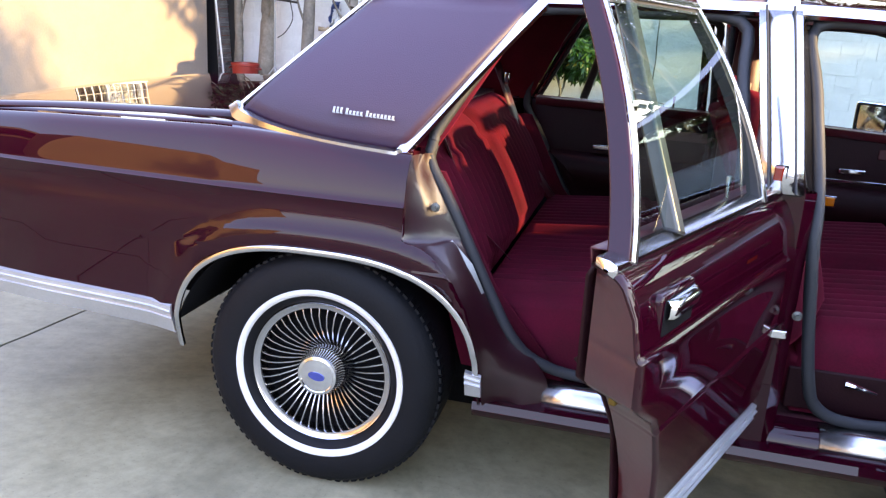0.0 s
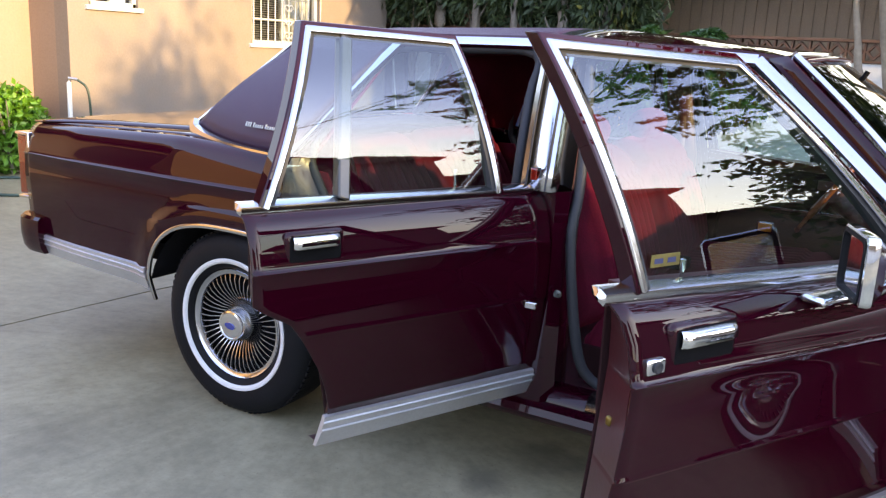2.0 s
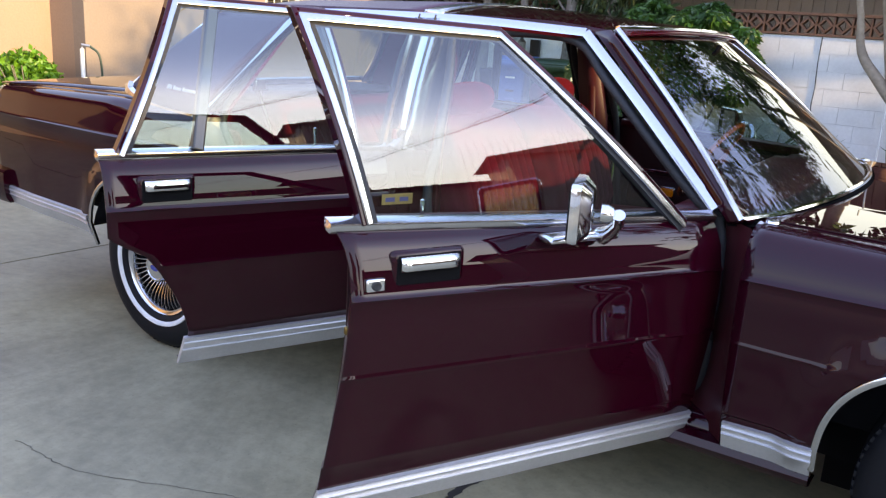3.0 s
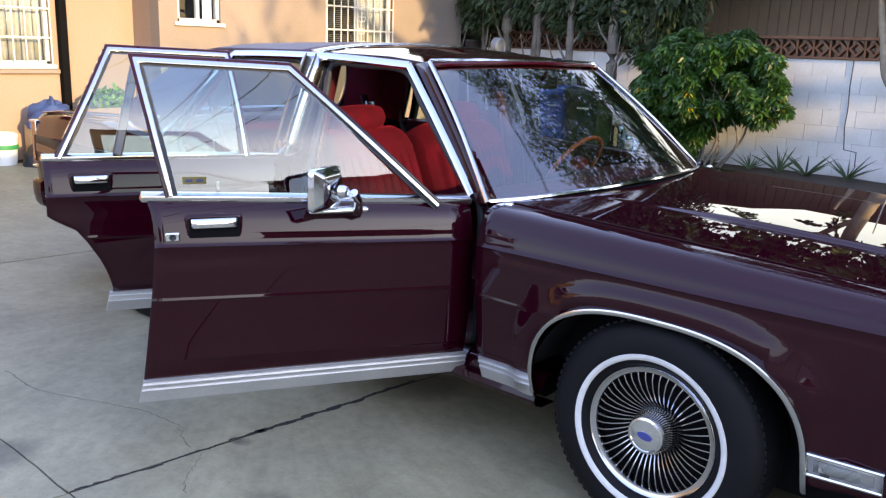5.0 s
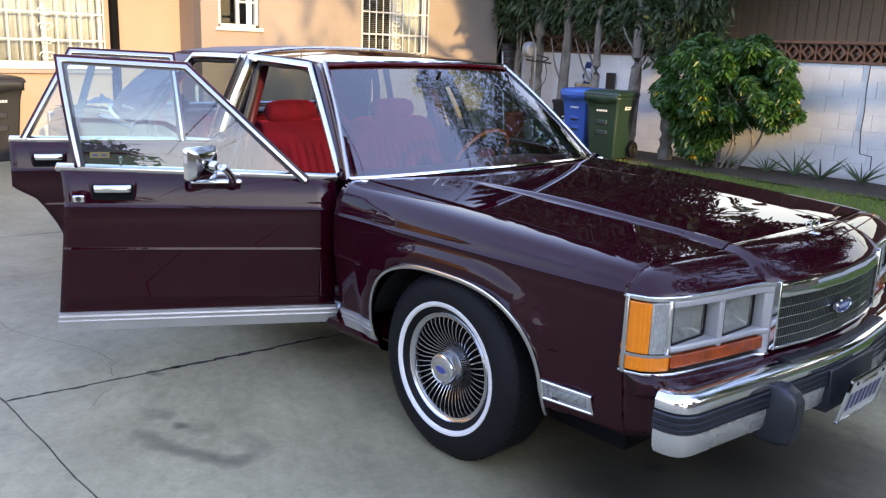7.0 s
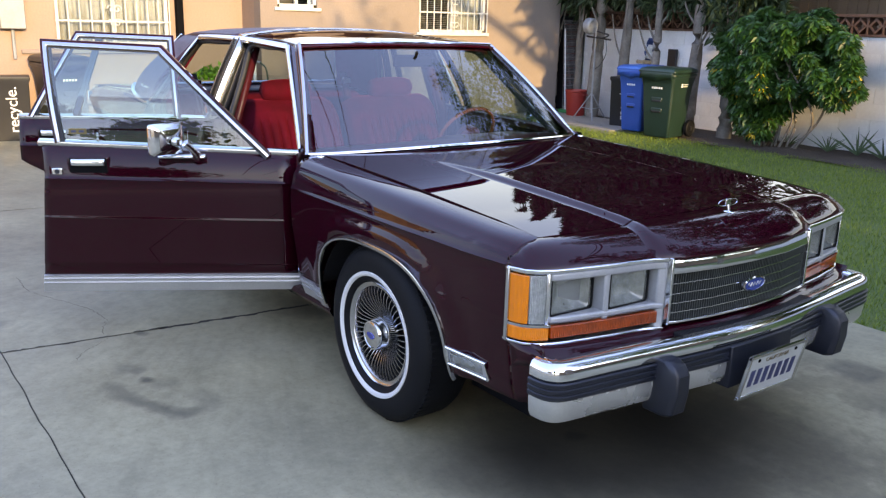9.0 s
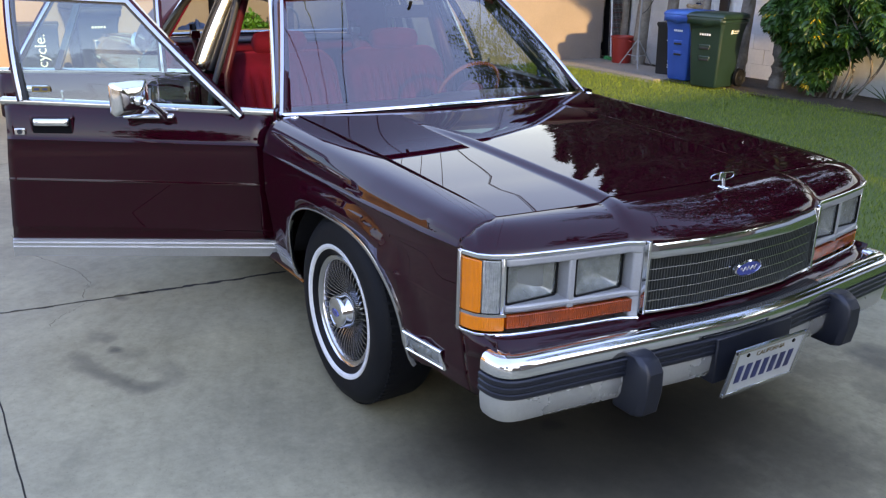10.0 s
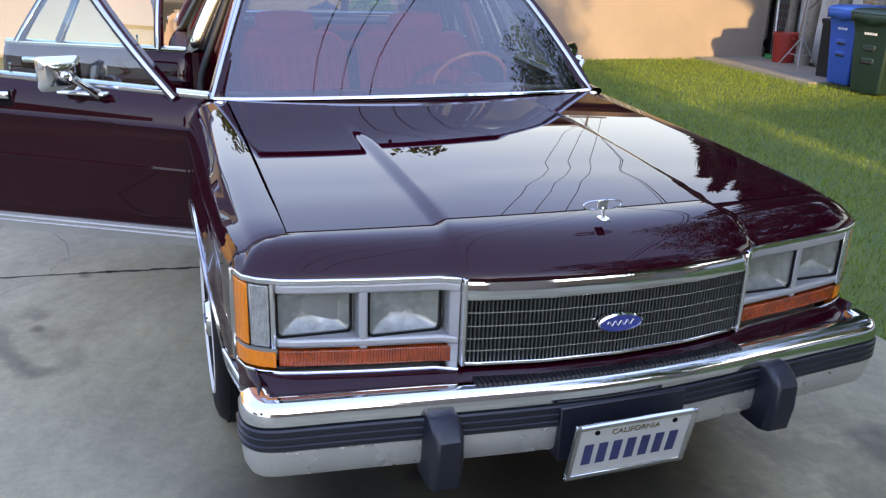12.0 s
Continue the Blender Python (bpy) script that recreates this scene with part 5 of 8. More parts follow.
    edge = [(0.22, 0.955), (0.22, 0.85), (0.222, 0.75), (0.27, 0.733), (0.31, 0.708), (0.36, 0.653), (0.40, 0.578), (0.43, 0.48), (0.445, 0.40), (0.45, 0.30)]
    seal_x = [(0.30, 0.62), (0.38, 0.60), (0.415, 0.575), (0.48, 0.505), (0.60, 0.435), (0.745, 0.358), (0.85, 0.300), (0.93, 0.252), (0.985, 0.252)]
    cols = []
    for x, z in [(p.x, p.y) for p in through_points([(x, z, 0) for x, z in edge], 4)]:
        w, xi = half_width(min(x, 0.449), z), lerp_table(z, seal_x)
        cols.append([(x - 0.002, s * (w - 0.001), z), (x + 0.004, s * (w - 0.010), z), (x + 0.18 * (xi - x) + 0.004, s * (w - 0.030), z), (x + 0.40 * (xi - x), s * (w - 0.038), z), (x + 0.62 * (xi - x), s * 0.822, z), (xi - 0.012, s * 0.800, z), (xi + 0.006, s * 0.782, z)])
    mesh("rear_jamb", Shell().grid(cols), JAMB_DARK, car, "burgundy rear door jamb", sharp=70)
    # weatherstrips round both openings
    ws = [(0.252, 0.765, 0.985), (0.250, 0.778, 0.93), (0.300, 0.785, 0.85), (0.358, 0.788, 0.745), (0.435, 0.788, 0.60), (0.505, 0.785, 0.48), (0.575, 0.765, 0.415), (0.69, 0.735, 0.378), (0.95, 0.725, 0.372), (1.005, 0.745, 0.42), (1.01, 0.780, 0.60), (1.02, 0.785, 0.95), (0.995, 0.680, 1.20), (0.975, 0.605, 1.330), (0.75, 0.602, 1.338), (0.485, 0.602, 1.330), (0.425, 0.632, 1.285), (0.345, 0.690, 1.165), (0.262, 0.752, 1.02), (0.252, 0.765, 0.985)]
    mesh("weatherstrip", Shell().tube(through_points([(x, s * y, z) for x, y, z in ws], 4), 0.016), SEAL, car, "thick slate rubber weatherstrip", sharp=60)
    ws = [(2.12, 0.755, 0.90), (2.14, 0.765, 0.80), (2.14, 0.768, 0.50), (2.10, 0.735, 0.39), (2.0, 0.705, 0.372), (1.6, 0.705, 0.372), (1.40, 0.73, 0.368), (1.29, 0.755, 0.402), (1.245, 0.778, 0.51), (1.205, 0.785, 0.80), (1.200, 0.742, 0.95), (1.172, 0.650, 1.17), (1.155, 0.588, 1.328), (1.35, 0.592, 1.335), (1.58, 0.585, 1.322), (1.72, 0.635, 1.21), (1.92, 0.700, 1.04), (2.06, 0.745, 0.93), (2.12, 0.755, 0.90)]
    mesh("weatherstrip", Shell().tube(through_points([(x, s * y, z) for x, y, z in ws], 4), 0.016), SEAL, car, "thick slate rubber weatherstrip", sharp=60)

# rear window
rows = []
for k in spaced(0, 1, 6):
    rows.append([(0.05 - 0.36 * k - 0.05 * (1 - (y) ** 2) * k, y * (0.56 + 0.17 * k), 1.355 - 0.345 * k + 0.012 * math.sin(math.pi * k)) for y in spaced(-1, 1, 9)])
mesh("rear_window", Shell().grid(rows), SCREEN, car, "rear window glass").visible_shadow = False
mesh("rear_window_moulding", Shell().tube([Vector(p) + Vector((0, 0, 0.008)) for p in rows[-1]], 0.012, n=8), CHROME, car, "chrome rear-window moulding")

# windscreen
SCR_LOW = [(2.185 + 0.17 * (1 - (y / 0.80) ** 2) ** 0.8 if abs(y) < 0.80 else 2.185, y, 0.905 + 0.022 * (1 - (y / 0.80) ** 2)) for y in spaced(-0.80, 0.80, 17)]
SCR_TOP = [(1.705 + 0.045 * (1 - (y / 0.585) ** 2), y, 1.357 + 0.008 * (1 - (y / 0.585) ** 2)) for y in spaced(-0.585, 0.585, 17)]
rows = []
for k in spaced(0, 1, 8):
    rows.append([Vector(a).lerp(Vector(b), k) + Vector((0.010, 0, 0.012)) * math.sin(math.pi * k) for a, b in zip(SCR_LOW, SCR_TOP)])
mesh("windscreen", Shell().grid(rows), SCREEN, car, "tinted curved windscreen").visible_shadow = False
for path, nm in ((SCR_LOW, "lower"), (SCR_TOP, "upper")):
    mesh("windscreen_moulding", Shell().tube([Vector(p) + Vector((0.004, 0, 0.006)) for p in path], 0.009, n=8), CHROME, car, "chrome windscreen moulding")
for i in (0, -1):
    sgn = -1 if i == 0 else 1
    mesh("windscreen_moulding", Shell().tube([r[i] + Vector((0.006, sgn * 0.004, 0.004)) for r in rows], 0.009, n=8), BRIGHT, car, "bright windscreen moulding")

# bonnet with its raised middle, its crease lines and the panel ahead of it
def bonnet_z(x, y):
    base = smoothed(x, [(2.2, 0.918), (2.9, 0.898), (3.4, 0.872), (3.63, 0.852), (3.72, 0.838), (3.80, 0.815)], 0.22 if x < 3.4 else 0.05)
    w = 0.40 - 0.02 * (x - 2.9)
    a = abs(y)
    band = 0.009 + 0.006 * max(0.0, min(1.0, (x - 2.5) / 1.2))
    up = 0.014 if a < w - band else (0.014 * (w + band - a) / (2 * band) if a < w + band else 0.0)
    up *= min(1.0, max(0.0, (x - 2.42) / 0.5))
    return base + up + 0.008 * (1 - (y / 0.76) ** 2)


YB = sorted(set([round(v, 4) for v in list(spaced(-0.751, 0.751, 21)) + [sg * (0.40 + d) for sg in (-1, 1) for d in (-0.045, -0.03, -0.018, -0.008, 0.0, 0.008, 0.018, 0.03, 0.045)]]))
rows = []
for k in spaced(0, 1, 22):
    row = []
    for y in YB:
        x0 = 2.205 + 0.172 * max(0.0, 1 - (y / 0.80) ** 2) ** 0.8
        x1 = 3.605 + 0.045 * (1 - (y / 0.76) ** 2)
        x = x0 + (x1 - x0) * k
        row.append((x, y, bonnet_z(x, y)))
    row = [(row[0][0], row[0][1] - 0.001, row[0][2] - 0.03)] + row + [(row[-1][0], row[-1][1] + 0.001, row[-1][2] - 0.03)]
    rows.append(row)
first = [(x, y, z - 0.015) for x, y, z in rows[0]]
last = [(x + 0.003, y, z - 0.02) for x, y, z in rows[-1]]
mesh("bonnet", Shell().grid([first] + rows + [last]), PAINT, car, "long glossy burgundy bonnet with raised centre", sharp=60, solid=0.004)
# header panel: from the bonnet's front edge and the fenders' ends it rolls down to the lamps
half = []
for y in [v for v in YB if 0 <= v < 0.75] + [0.757]:
    x0 = 3.612 + 0.045 * (1 - (y / 0.76) ** 2)
    half.append(((x0, y, bonnet_z(x0, y)), y * 0.84 / 0.757, 2.4))
top_z = smoothed(3.622, SHOULDER)
half.append(((3.616, 0.775, top_z + 0.007), 0.847, 2.2))
half.append(((3.620, 0.80, top_z + 0.004), 0.853, 2.0))
for i, dz in enumerate((0.0, 0.007, 0.014, 0.022, 0.030, 0.040, 0.050)):
    z = top_z - dz
    half.append(((3.6225, half_width(3.622, z) + 0.0005, z), 0.858 + 0.0041 * i, 1.8 - 0.13 * i))
rows = []
for k in spaced(0, 1, 11):
    row = []
    for (x0, y0, z0), yf, p in half:
        xf = lerp_table(yf, [(0, 3.878), (0.2, 3.868), (0.38, 3.838), (0.42, 3.808), (0.60, 3.778), (0.78, 3.742), (0.84, 3.712), (0.868, 3.685), (0.885, 3.635)])
        row.append((x0 + (xf - x0) * k, y0 + (yf - y0) * k, z0 + (0.790 - z0) * k ** p))
    rows.append([(x, -y, z) for x, y, z in reversed(row)] + row[1:])
rows.append([(x + 0.001, y, 0.780) for x, y, z in rows[-1]])
rows.insert(0, [(x - 0.002, y * 0.995, z - 0.02) for x, y, z in rows[0]])
mesh("nose_panel", Shell().grid(rows), PAINT, car, "burgundy header panel ahead of the bonnet", sharp=50, solid=0.004)
mesh("engine_bay", Shell().box(2.25, 3.6, -0.70, 0.70, 0.40, 0.80), BLACK, car)
mesh("cowl", Shell().grid([[(p[0] - 0.03, p[1], p[2] - 0.012) for p in SCR_LOW], [(2.42 - 0.15 * (p[1] / 0.8) ** 2, p[1] * 0.94, 0.895) for p in SCR_LOW]]), BLACK, car, "black cowl under the windscreen", solid=0.004)

# ---- doors: local x runs back from the hinge edge, y outward, z up ----
def inset(path, d):
    """A path in the plane moved by d to its right-hand side, with mitred corners."""
    out = []
    n = len(path)
    for i, (x, z) in enumerate(path):
        dirs = []
        if i > 0:
            dirs.append((x - path[i - 1][0], z - path[i - 1][1]))
        if i < n - 1:
            dirs.append((path[i + 1][0] - x, path[i + 1][1] - z))
        ns = []
        for a, b in dirs:
            q = math.hypot(a, b)
            ns.append((b / q, -a / q))
        if len(ns) == 2:
            k = 1 + ns[0][0] * ns[1][0] + ns[0][1] * ns[1][1]
            v = ((ns[0][0] + ns[1][0]) / k, (ns[0][1] + ns[1][1]) / k)
        else:
            v = ns[0]
        out.append((x + v[0] * d, z + v[1] * d))
    return out


def strip(a, b, place, v0, v1):
    """A solid bar between two paths in the plane; place turns (u, z, depth) into a point."""
    rows = []
    for p, q in zip(a, b):
        rows.append([place(p[0], p[1], v0), place(q[0], q[1], v0), place(q[0], q[1], v1), place(p[0], p[1], v1)])
    sh = Shell().grid(rows, close=True)
    n = 4 * (len(rows) - 1)
    sh.f += [(0, 1, 2, 3), (n + 3, n + 2, n + 1, n)]
    return sh


def make_door(name, x_edge, rear_edge, low, win, divider, handle, lock, bottom, s, label, mirror=False):
    """A car door. x_edge: x of its front edge when shut; rear_edge: (z, u); low: (u, z); win: the window's outline from front foot round to rear foot.
    s: 1 as is, -1 mirrored for the other side."""
    uz = lambda z: lerp_table(z, rear_edge)
    v_of = lambda u, z: half_width(x_edge - u, z) - 0.907 - flare(x_edge - u, z)
    cols = list(spaced(0, 0.72, 10)) + list(spaced(0.76, 1, 9))
    rows = []
    for f in cols:
        x = x_edge - f * rear_edge[-1][1]
        zl = lerp_table(f * rear_edge[-1][1], low)
        col = []
        at = lambda h: x_edge - 0.03 - (uz(h) - 0.03) * f
        for low_z, high_z in zip(levels(at(0.65)), levels(at(0.83))):
            zz = max(low_z if low_z < 0.70 else high_z, zl)
            u = 0.03 + (uz(zz) - 0.03) * f
            zz = max(zz, lerp_table(u, low))
            col.append((u, s * v_of(u, zz), zz))
        rows.append(col)
    skin = mesh(name, Shell().grid(rows), PAINT, car, label, sharp=50, solid=0.005)
    # edges of the door and its inner structure
    deep = 0.105
    def rim(pts):
        return [(u - (0.012 if i else 0.0), v, z) for i, (u, v, z) in enumerate(pts)]
    rear = rows[-1]
    fr = rows[0]
    bot = [c[0] for c in rows]
    sh = Shell()
    for edge, back in ((rear, 0.043), (fr, 0.0), (bot, 0.0)):
        sh.grid([[(u, v - s * 0.004, z) for u, v, z in edge], [(u - back * 0.28, v - s * 0.03, z) for u, v, z in edge], [(u - back, -s * deep, z) for u, v, z in edge]])
    mesh("door_edge", sh, JAMB, skin, "painted door edge", sharp=60)
    lin = []
    for f in [0.0, 0.06, 0.12, 0.15, 0.2, 0.3, 0.4, 0.5, 0.6, 0.7, 0.8, 0.86, 0.89, 0.92, 1.0]:
        colz = []
        x = x_edge - f * rear_edge[-1][1]
        zl, zh = lerp_table(f * rear_edge[-1][1], low) + 0.01, smoothed(x, SHOULDER)
        for k, d in ((0, 0.0), (0.04, 0.012), (0.30, 0.018), (0.36, 0.014), (0.42, 0.050), (0.47, 0.085), (0.54, 0.096), (0.60, 0.092), (0.635, 0.070), (0.66, 0.018), (0.95, 0.020), (1.0, 0.004)):
            z = zl + (zh - zl) * k
            u = 0.03 + (uz(z) - 0.078) * f
            u = u if z > lerp_table(u, low) else u
            arm = d if 0.16 < f < 0.90 or d < 0.03 else d * 0.7 if 0.13 < f < 0.91 else 0.014
            colz.append((u, s * (-deep - arm), max(z, lerp_table(u, low))))
        lin.append(colz)
    mesh("door_lining", Shell().grid(lin), LINING, skin, "burgundy cloth door lining with armrest", sharp=60, solid=0.006)
    # top sill of the door, bright on the outside
    u1 = win[-1][0]
    zs = lambda u: smoothed(x_edge - u, SHOULDER)
    us = spaced(0.02, rear_edge[-1][1] + (0.012 if not divider else 0.002), 12)
    us += [us[-1] + 0.006]
    ut = spaced(0.03, rear_edge[-1][1] - 0.065, 12)
    prof = [(0.004, -0.010), (0.010, 0.000), (0.008, 0.010), (-0.004, 0.016), (-0.026, 0.018), (-0.026, 0.006), (-0.004, -0.004)]
    mesh("belt_moulding", Shell().grid([[(u, s * (v_of(u, zs(u) - 0.004) + a * k - 0.006 * (1 - k)), zs(u) + b * k) for a, b in prof] for u, k in zip(us, [1] * 12 + [0.25])], close=True), BRIGHT, skin, "bright belt moulding", sharp=50)
    mesh("door_top", Shell().grid([[(u, s * (-0.085), zs(u) + 0.016), (u, s * -0.13, zs(u) + 0.012), (u, s * -0.125, zs(u) - 0.02)] for u in ut]), TRIM_RED, skin, solid=0.004)
    # window frame
    z0 = 0.95
    place = lambda u, z, d: (u, s * (-0.062 - 0.24 * (z - z0) - 0.64 * (z - z0) * abs(z - z0) + d), z)
    pane = lambda u, z: (u, s * (-0.074 - 0.17 * (z - z0) - 0.30 * (z - z0) ** 2 - 0.8 * (z - z0) ** 3), z)
    path = []
    for p, q in zip(win, win[1:]):
        path += [(p[0] + (q[0] - p[0]) * k / 9, p[1] + (q[1] - p[1]) * k / 9) for k in range(9)]
    path.append(win[-1])
    frame_sh = strip(path, inset(path, 0.011), place, 0.014, -0.024)
    mesh("window_frame", frame_sh, PAINT, skin, "burgundy window frame", sharp=40, bevel=0.003)
    mesh("frame_moulding", strip(inset(path, 0.010), inset(path, 0.026), place, 0.018, -0.004), BRIGHT, skin, "bright window-frame moulding", sharp=40, bevel=0.004)
    mesh("glass_channel", strip(inset(path, 0.026), inset(path, 0.037), place, 0.008, -0.018), SEAL, skin, "dark rubber glass channel", sharp=40)
    ins = inset(path, 0.033)
    foot = [(ins[0][0], zs(ins[0][0])), *ins[1:-1], (ins[-1][0], zs(ins[-1][0]))]
    top_z = max(z for u, z in foot)
    base_z = min(foot[0][1], foot[-1][1])
    rise = [(z, u) for u, z in foot[:10]]
    fall = sorted((z, u) for u, z in foot[18:])
    if abs(win[0][0] - win[1][0]) < 0.06:
        rise = sorted((z, u) for u, z in foot[:10])
    ceil = [(u, z) for u, z in foot[9:19]]
    rows = []
    for k in spaced(0, 1, 15):
        z = base_z + (top_z - base_z) * k
        a, b = lerp_table(z, sorted(rise)), lerp_table(z, fall)
        rows.append([pane(u, min(z, lerp_table(u, ceil) if u >= ceil[0][0] else z)) for u in spaced(a, b, 10)])
    mesh("window_glass", Shell().grid(rows), GLASS, skin, "tinted window glass", sharp=80).visible_shadow = False
    if divider:
        a, b = divider
        line = [a, b]
        mesh("window_divider", strip(inset(line, -0.018), inset(line, 0.016), place, 0.016, -0.016), DIVIDER, skin, "satin grey quarter-window divider", bevel=0.006)
    # handle in its cup
    (h0, h1, hz0, hz1) = handle
    hv = v_of((h0 + h1) / 2, hz0)
    cup = mesh("handle_cup", Shell().box(h0 - 0.018, h1 + 0.018, min(s * (hv - 0.02), s * (hv + 0.005)), max(s * (hv - 0.02), s * (hv + 0.005)), hz0 - 0.040, hz1 + 0.006), PAINT, skin, "burgundy handle bezel", bevel=0.014, segments=3)
    # raised black box that paints the shade inside the handle cup
    mesh("handle_shade", Shell().box(h0 - 0.011, h1 + 0.011, min(s * (hv - 0.01), s * (hv + 0.0058)), max(s * (hv - 0.01), s * (hv + 0.0058)), hz0 - 0.033, hz1), BLACK, cup, "black patch painted as the shade under the handle", bevel=0.010, segments=3)
    hb = Shell()
    prof = [(0.006, 0.002), (0.018, 0.003), (0.022, 0.007), (0.023, 0.024), (0.016, 0.031), (0.006, 0.032)]
    hb.grid([[(u, s * (hv + a * k), hz0 + b) for a, b in prof] for u, k in ((h0, 0.55), (h0 + 0.006, 0.95), (h0 + 0.02, 1), (h1 - 0.02, 1), (h1 - 0.006, 0.95), (h1, 0.55))])
    mesh("door_handle", hb, CHROME, skin, "chrome lift-up door handle", sharp=50)
    if lock:
        lv = v_of(lock[0], lock[1])
        plate = mesh("lock_plate", Shell().box(lock[0] - 0.021, lock[0] + 0.021, min(s * (lv - 0.004), s * (lv + 0.009)), max(s * (lv - 0.004), s * (lv + 0.009)), lock[1] - 0.014, lock[1] + 0.014), CHROME, skin, "chrome key lock plate", bevel=0.004)
        mesh("key_cylinder", Shell().lathe([(0.010, s * (lv + 0.008)), (0.010, s * (lv + 0.012)), (0.007, s * (lv + 0.013)), (0.0, s * (lv + 0.010))], n=20, centre=(lock[0], 0, lock[1])), SEAL, skin, "dark key cylinder")
    # lower moulding
    (b0, b1, zl0, zl1) = bottom
    rr = []
    for u in spaced(b0, b1, 9):
        k = (u - b0) / (b1 - b0)
        lo = zl0 + (zl1 - zl0) * k
        ribs = [(0, -0.004), (0.015, 0.008), (0.49, 0.010), (0.515, 0.0145), (0.545, 0.0145), (0.57, 0.009), (0.73, 0.009), (0.755, 0.0145), (0.785, 0.0145), (0.81, 0.009), (0.95, 0.010), (1.0, -0.002)]
        rr.append([(u + (0.016 * (1 - f) * k), s * (v_of(u, lo + 0.085 * f) + o), lo + 0.085 * f) for f, o in ribs])
    sh = Shell().grid(rr)
    n = len(rr[0])
    sh.f += [tuple(range(n)), tuple(reversed(range(8 * n, 9 * n)))]
    mesh("lower_moulding", sh, SATIN, skin, "ribbed satin silver lower moulding", sharp=40)
    # striker latch on the rear edge, lock pin, inside pull
    zr = 0.73
    mesh("latch", Shell().box(uz(zr) - 0.038, uz(zr) - 0.020, min(-s * 0.070, -s * 0.056), max(-s * 0.070, -s * 0.056), zr - 0.009, zr + 0.009), BRASS, skin, "worn brass-coloured latch", bevel=0.004)
    mesh("lock_pin", Shell().lathe([(0.004, 0.0), (0.004, 0.03), (0.006, 0.034), (0.006, 0.05), (0.0, 0.053)], "z", 12, (win[-1][0] - 0.60 if divider else win[-1][0] - 0.16, -s * 0.10, zs(0.5) + 0.012)), CHROME, skin, "small chrome lock pin")
    ih = 0.55 * rear_edge[-1][1]
    mesh("inside_handle", Shell().box(ih, ih + 0.10, min(-s * 0.150, -s * 0.128), max(-s * 0.150, -s * 0.128), 0.775, 0.795), CHROME, skin, "chrome inside door handle", bevel=0.004)
    mesh("armrest_strip", Shell().box(0.18, 0.82 * rear_edge[-1][1], min(-s * 0.130, -s * 0.122), max(-s * 0.130, -s * 0.122), 0.735, 0.748), CHROME, skin, "thin bright lining strip", bevel=0.002)
    mesh("door_pocket_trim", Shell().box(0.16, 0.55, min(-s * 0.128, -s * 0.122), max(-s * 0.128, -s * 0.122), 0.84, 0.88), TRIM_RED, skin, "dark trim insert", bevel=0.004)
    if mirror:
        cu, cv, cz = 0.545, 0.062, 0.985
        turn = Matrix.Translation((cu, s * cv, cz)) @ Matrix.Rotation(radians(46 * s), 4, "Z")
        def ring(w, hw, hh, r):
            out = []
            for ca, cb, a0 in ((1, 1, 0), (-1, 1, 90), (-1, -1, 180), (1, -1, 270)):
                for k in range(5):
                    a = radians(a0 + 22.5 * k)
                    out.append((ca * (hw - r) + r * math.cos(a), s * w, cb * (hh - r) + r * math.sin(a)))
            return out
        shell = [ring(-0.026, 0.070, 0.056, 0.012), ring(-0.032, 0.074, 0.060, 0.013), ring(-0.030, 0.078, 0.064, 0.014), ring(-0.018, 0.079, 0.065, 0.014), ring(-0.010, 0.078, 0.064, 0.014), ring(-0.007, 0.074, 0.060, 0.013), ring(0.010, 0.056, 0.046, 0.012), ring(0.013, 0.050, 0.040, 0.011), ring(0.014, 0.002, 0.002, 0.001)]
        mir = mesh("wing_mirror", Shell().grid(shell, close=True).turned(turn), CHROME, skin, "chrome wing mirror on a stalk", sharp=26)
        mesh("mirror_rim", Shell().grid([ring(-0.0265, 0.0705, 0.0565, 0.016), ring(-0.034, 0.0735, 0.0595, 0.018), ring(-0.035, 0.066, 0.052, 0.014), ring(-0.027, 0.064, 0.050, 0.013)], close=True).turned(turn), RUBBER, mir, "black mirror rim")
        mesh("mirror_glass", Shell().grid([ring(-0.028, 0.066, 0.052, 0.014), ring(-0.0281, 0.002, 0.002, 0.001)], close=True).turned(turn), CHROME, mir, "mirror glass")
        mesh("mirror_boss", Shell().lathe([(0.020, 0.0), (0.020, s * 0.014), (0.015, s * 0.026), (0.0, s * 0.030)], "y", 18, (-0.010, s * 0.030, -0.006)).turned(turn), CHROME, mir, "chrome ball-joint boss")
        mesh("mirror_stalk", Shell().tube([(0.442, s * 0.0, 0.905), (0.444, s * 0.03, 0.922), (0.456, s * 0.065, 0.948), (0.477, s * 0.088, 0.975)], 0.02, n=12, radii=[0.022, 0.016, 0.013, 0.014]), CHROME, mir, "chrome mirror stalk")
        mesh("mirror_foot", Shell().box(0.405, 0.60, min(s * -0.034, s * 0.020), max(s * -0.034, s * 0.020), 0.898, 0.914), CHROME, mir, "chrome mirror foot", bevel=0.008, segments=3)
    return skin


F_EDGE = [(0.28, 1.122), (0.38, 1.105), (0.50, 1.09), (0.65, 1.072), (0.82, 1.056), (0.90, 1.058), (0.955, 1.072)]
F_LOW = [(0.0, 0.285), (1.2, 0.305)]
F_WIN = [(0.135, 0.912), (0.600, 1.352), (1.098, 1.368), (1.018, 0.952)]
R_EDGE = [(0.30, 0.765), (0.44, 0.735), (0.52, 0.755), (0.62, 0.80), (0.70, 0.86), (0.74, 0.93), (0.76, 0.955), (0.97, 0.955)]
R_LOW = [(0.0, 0.336), (1.0, 0.360)]
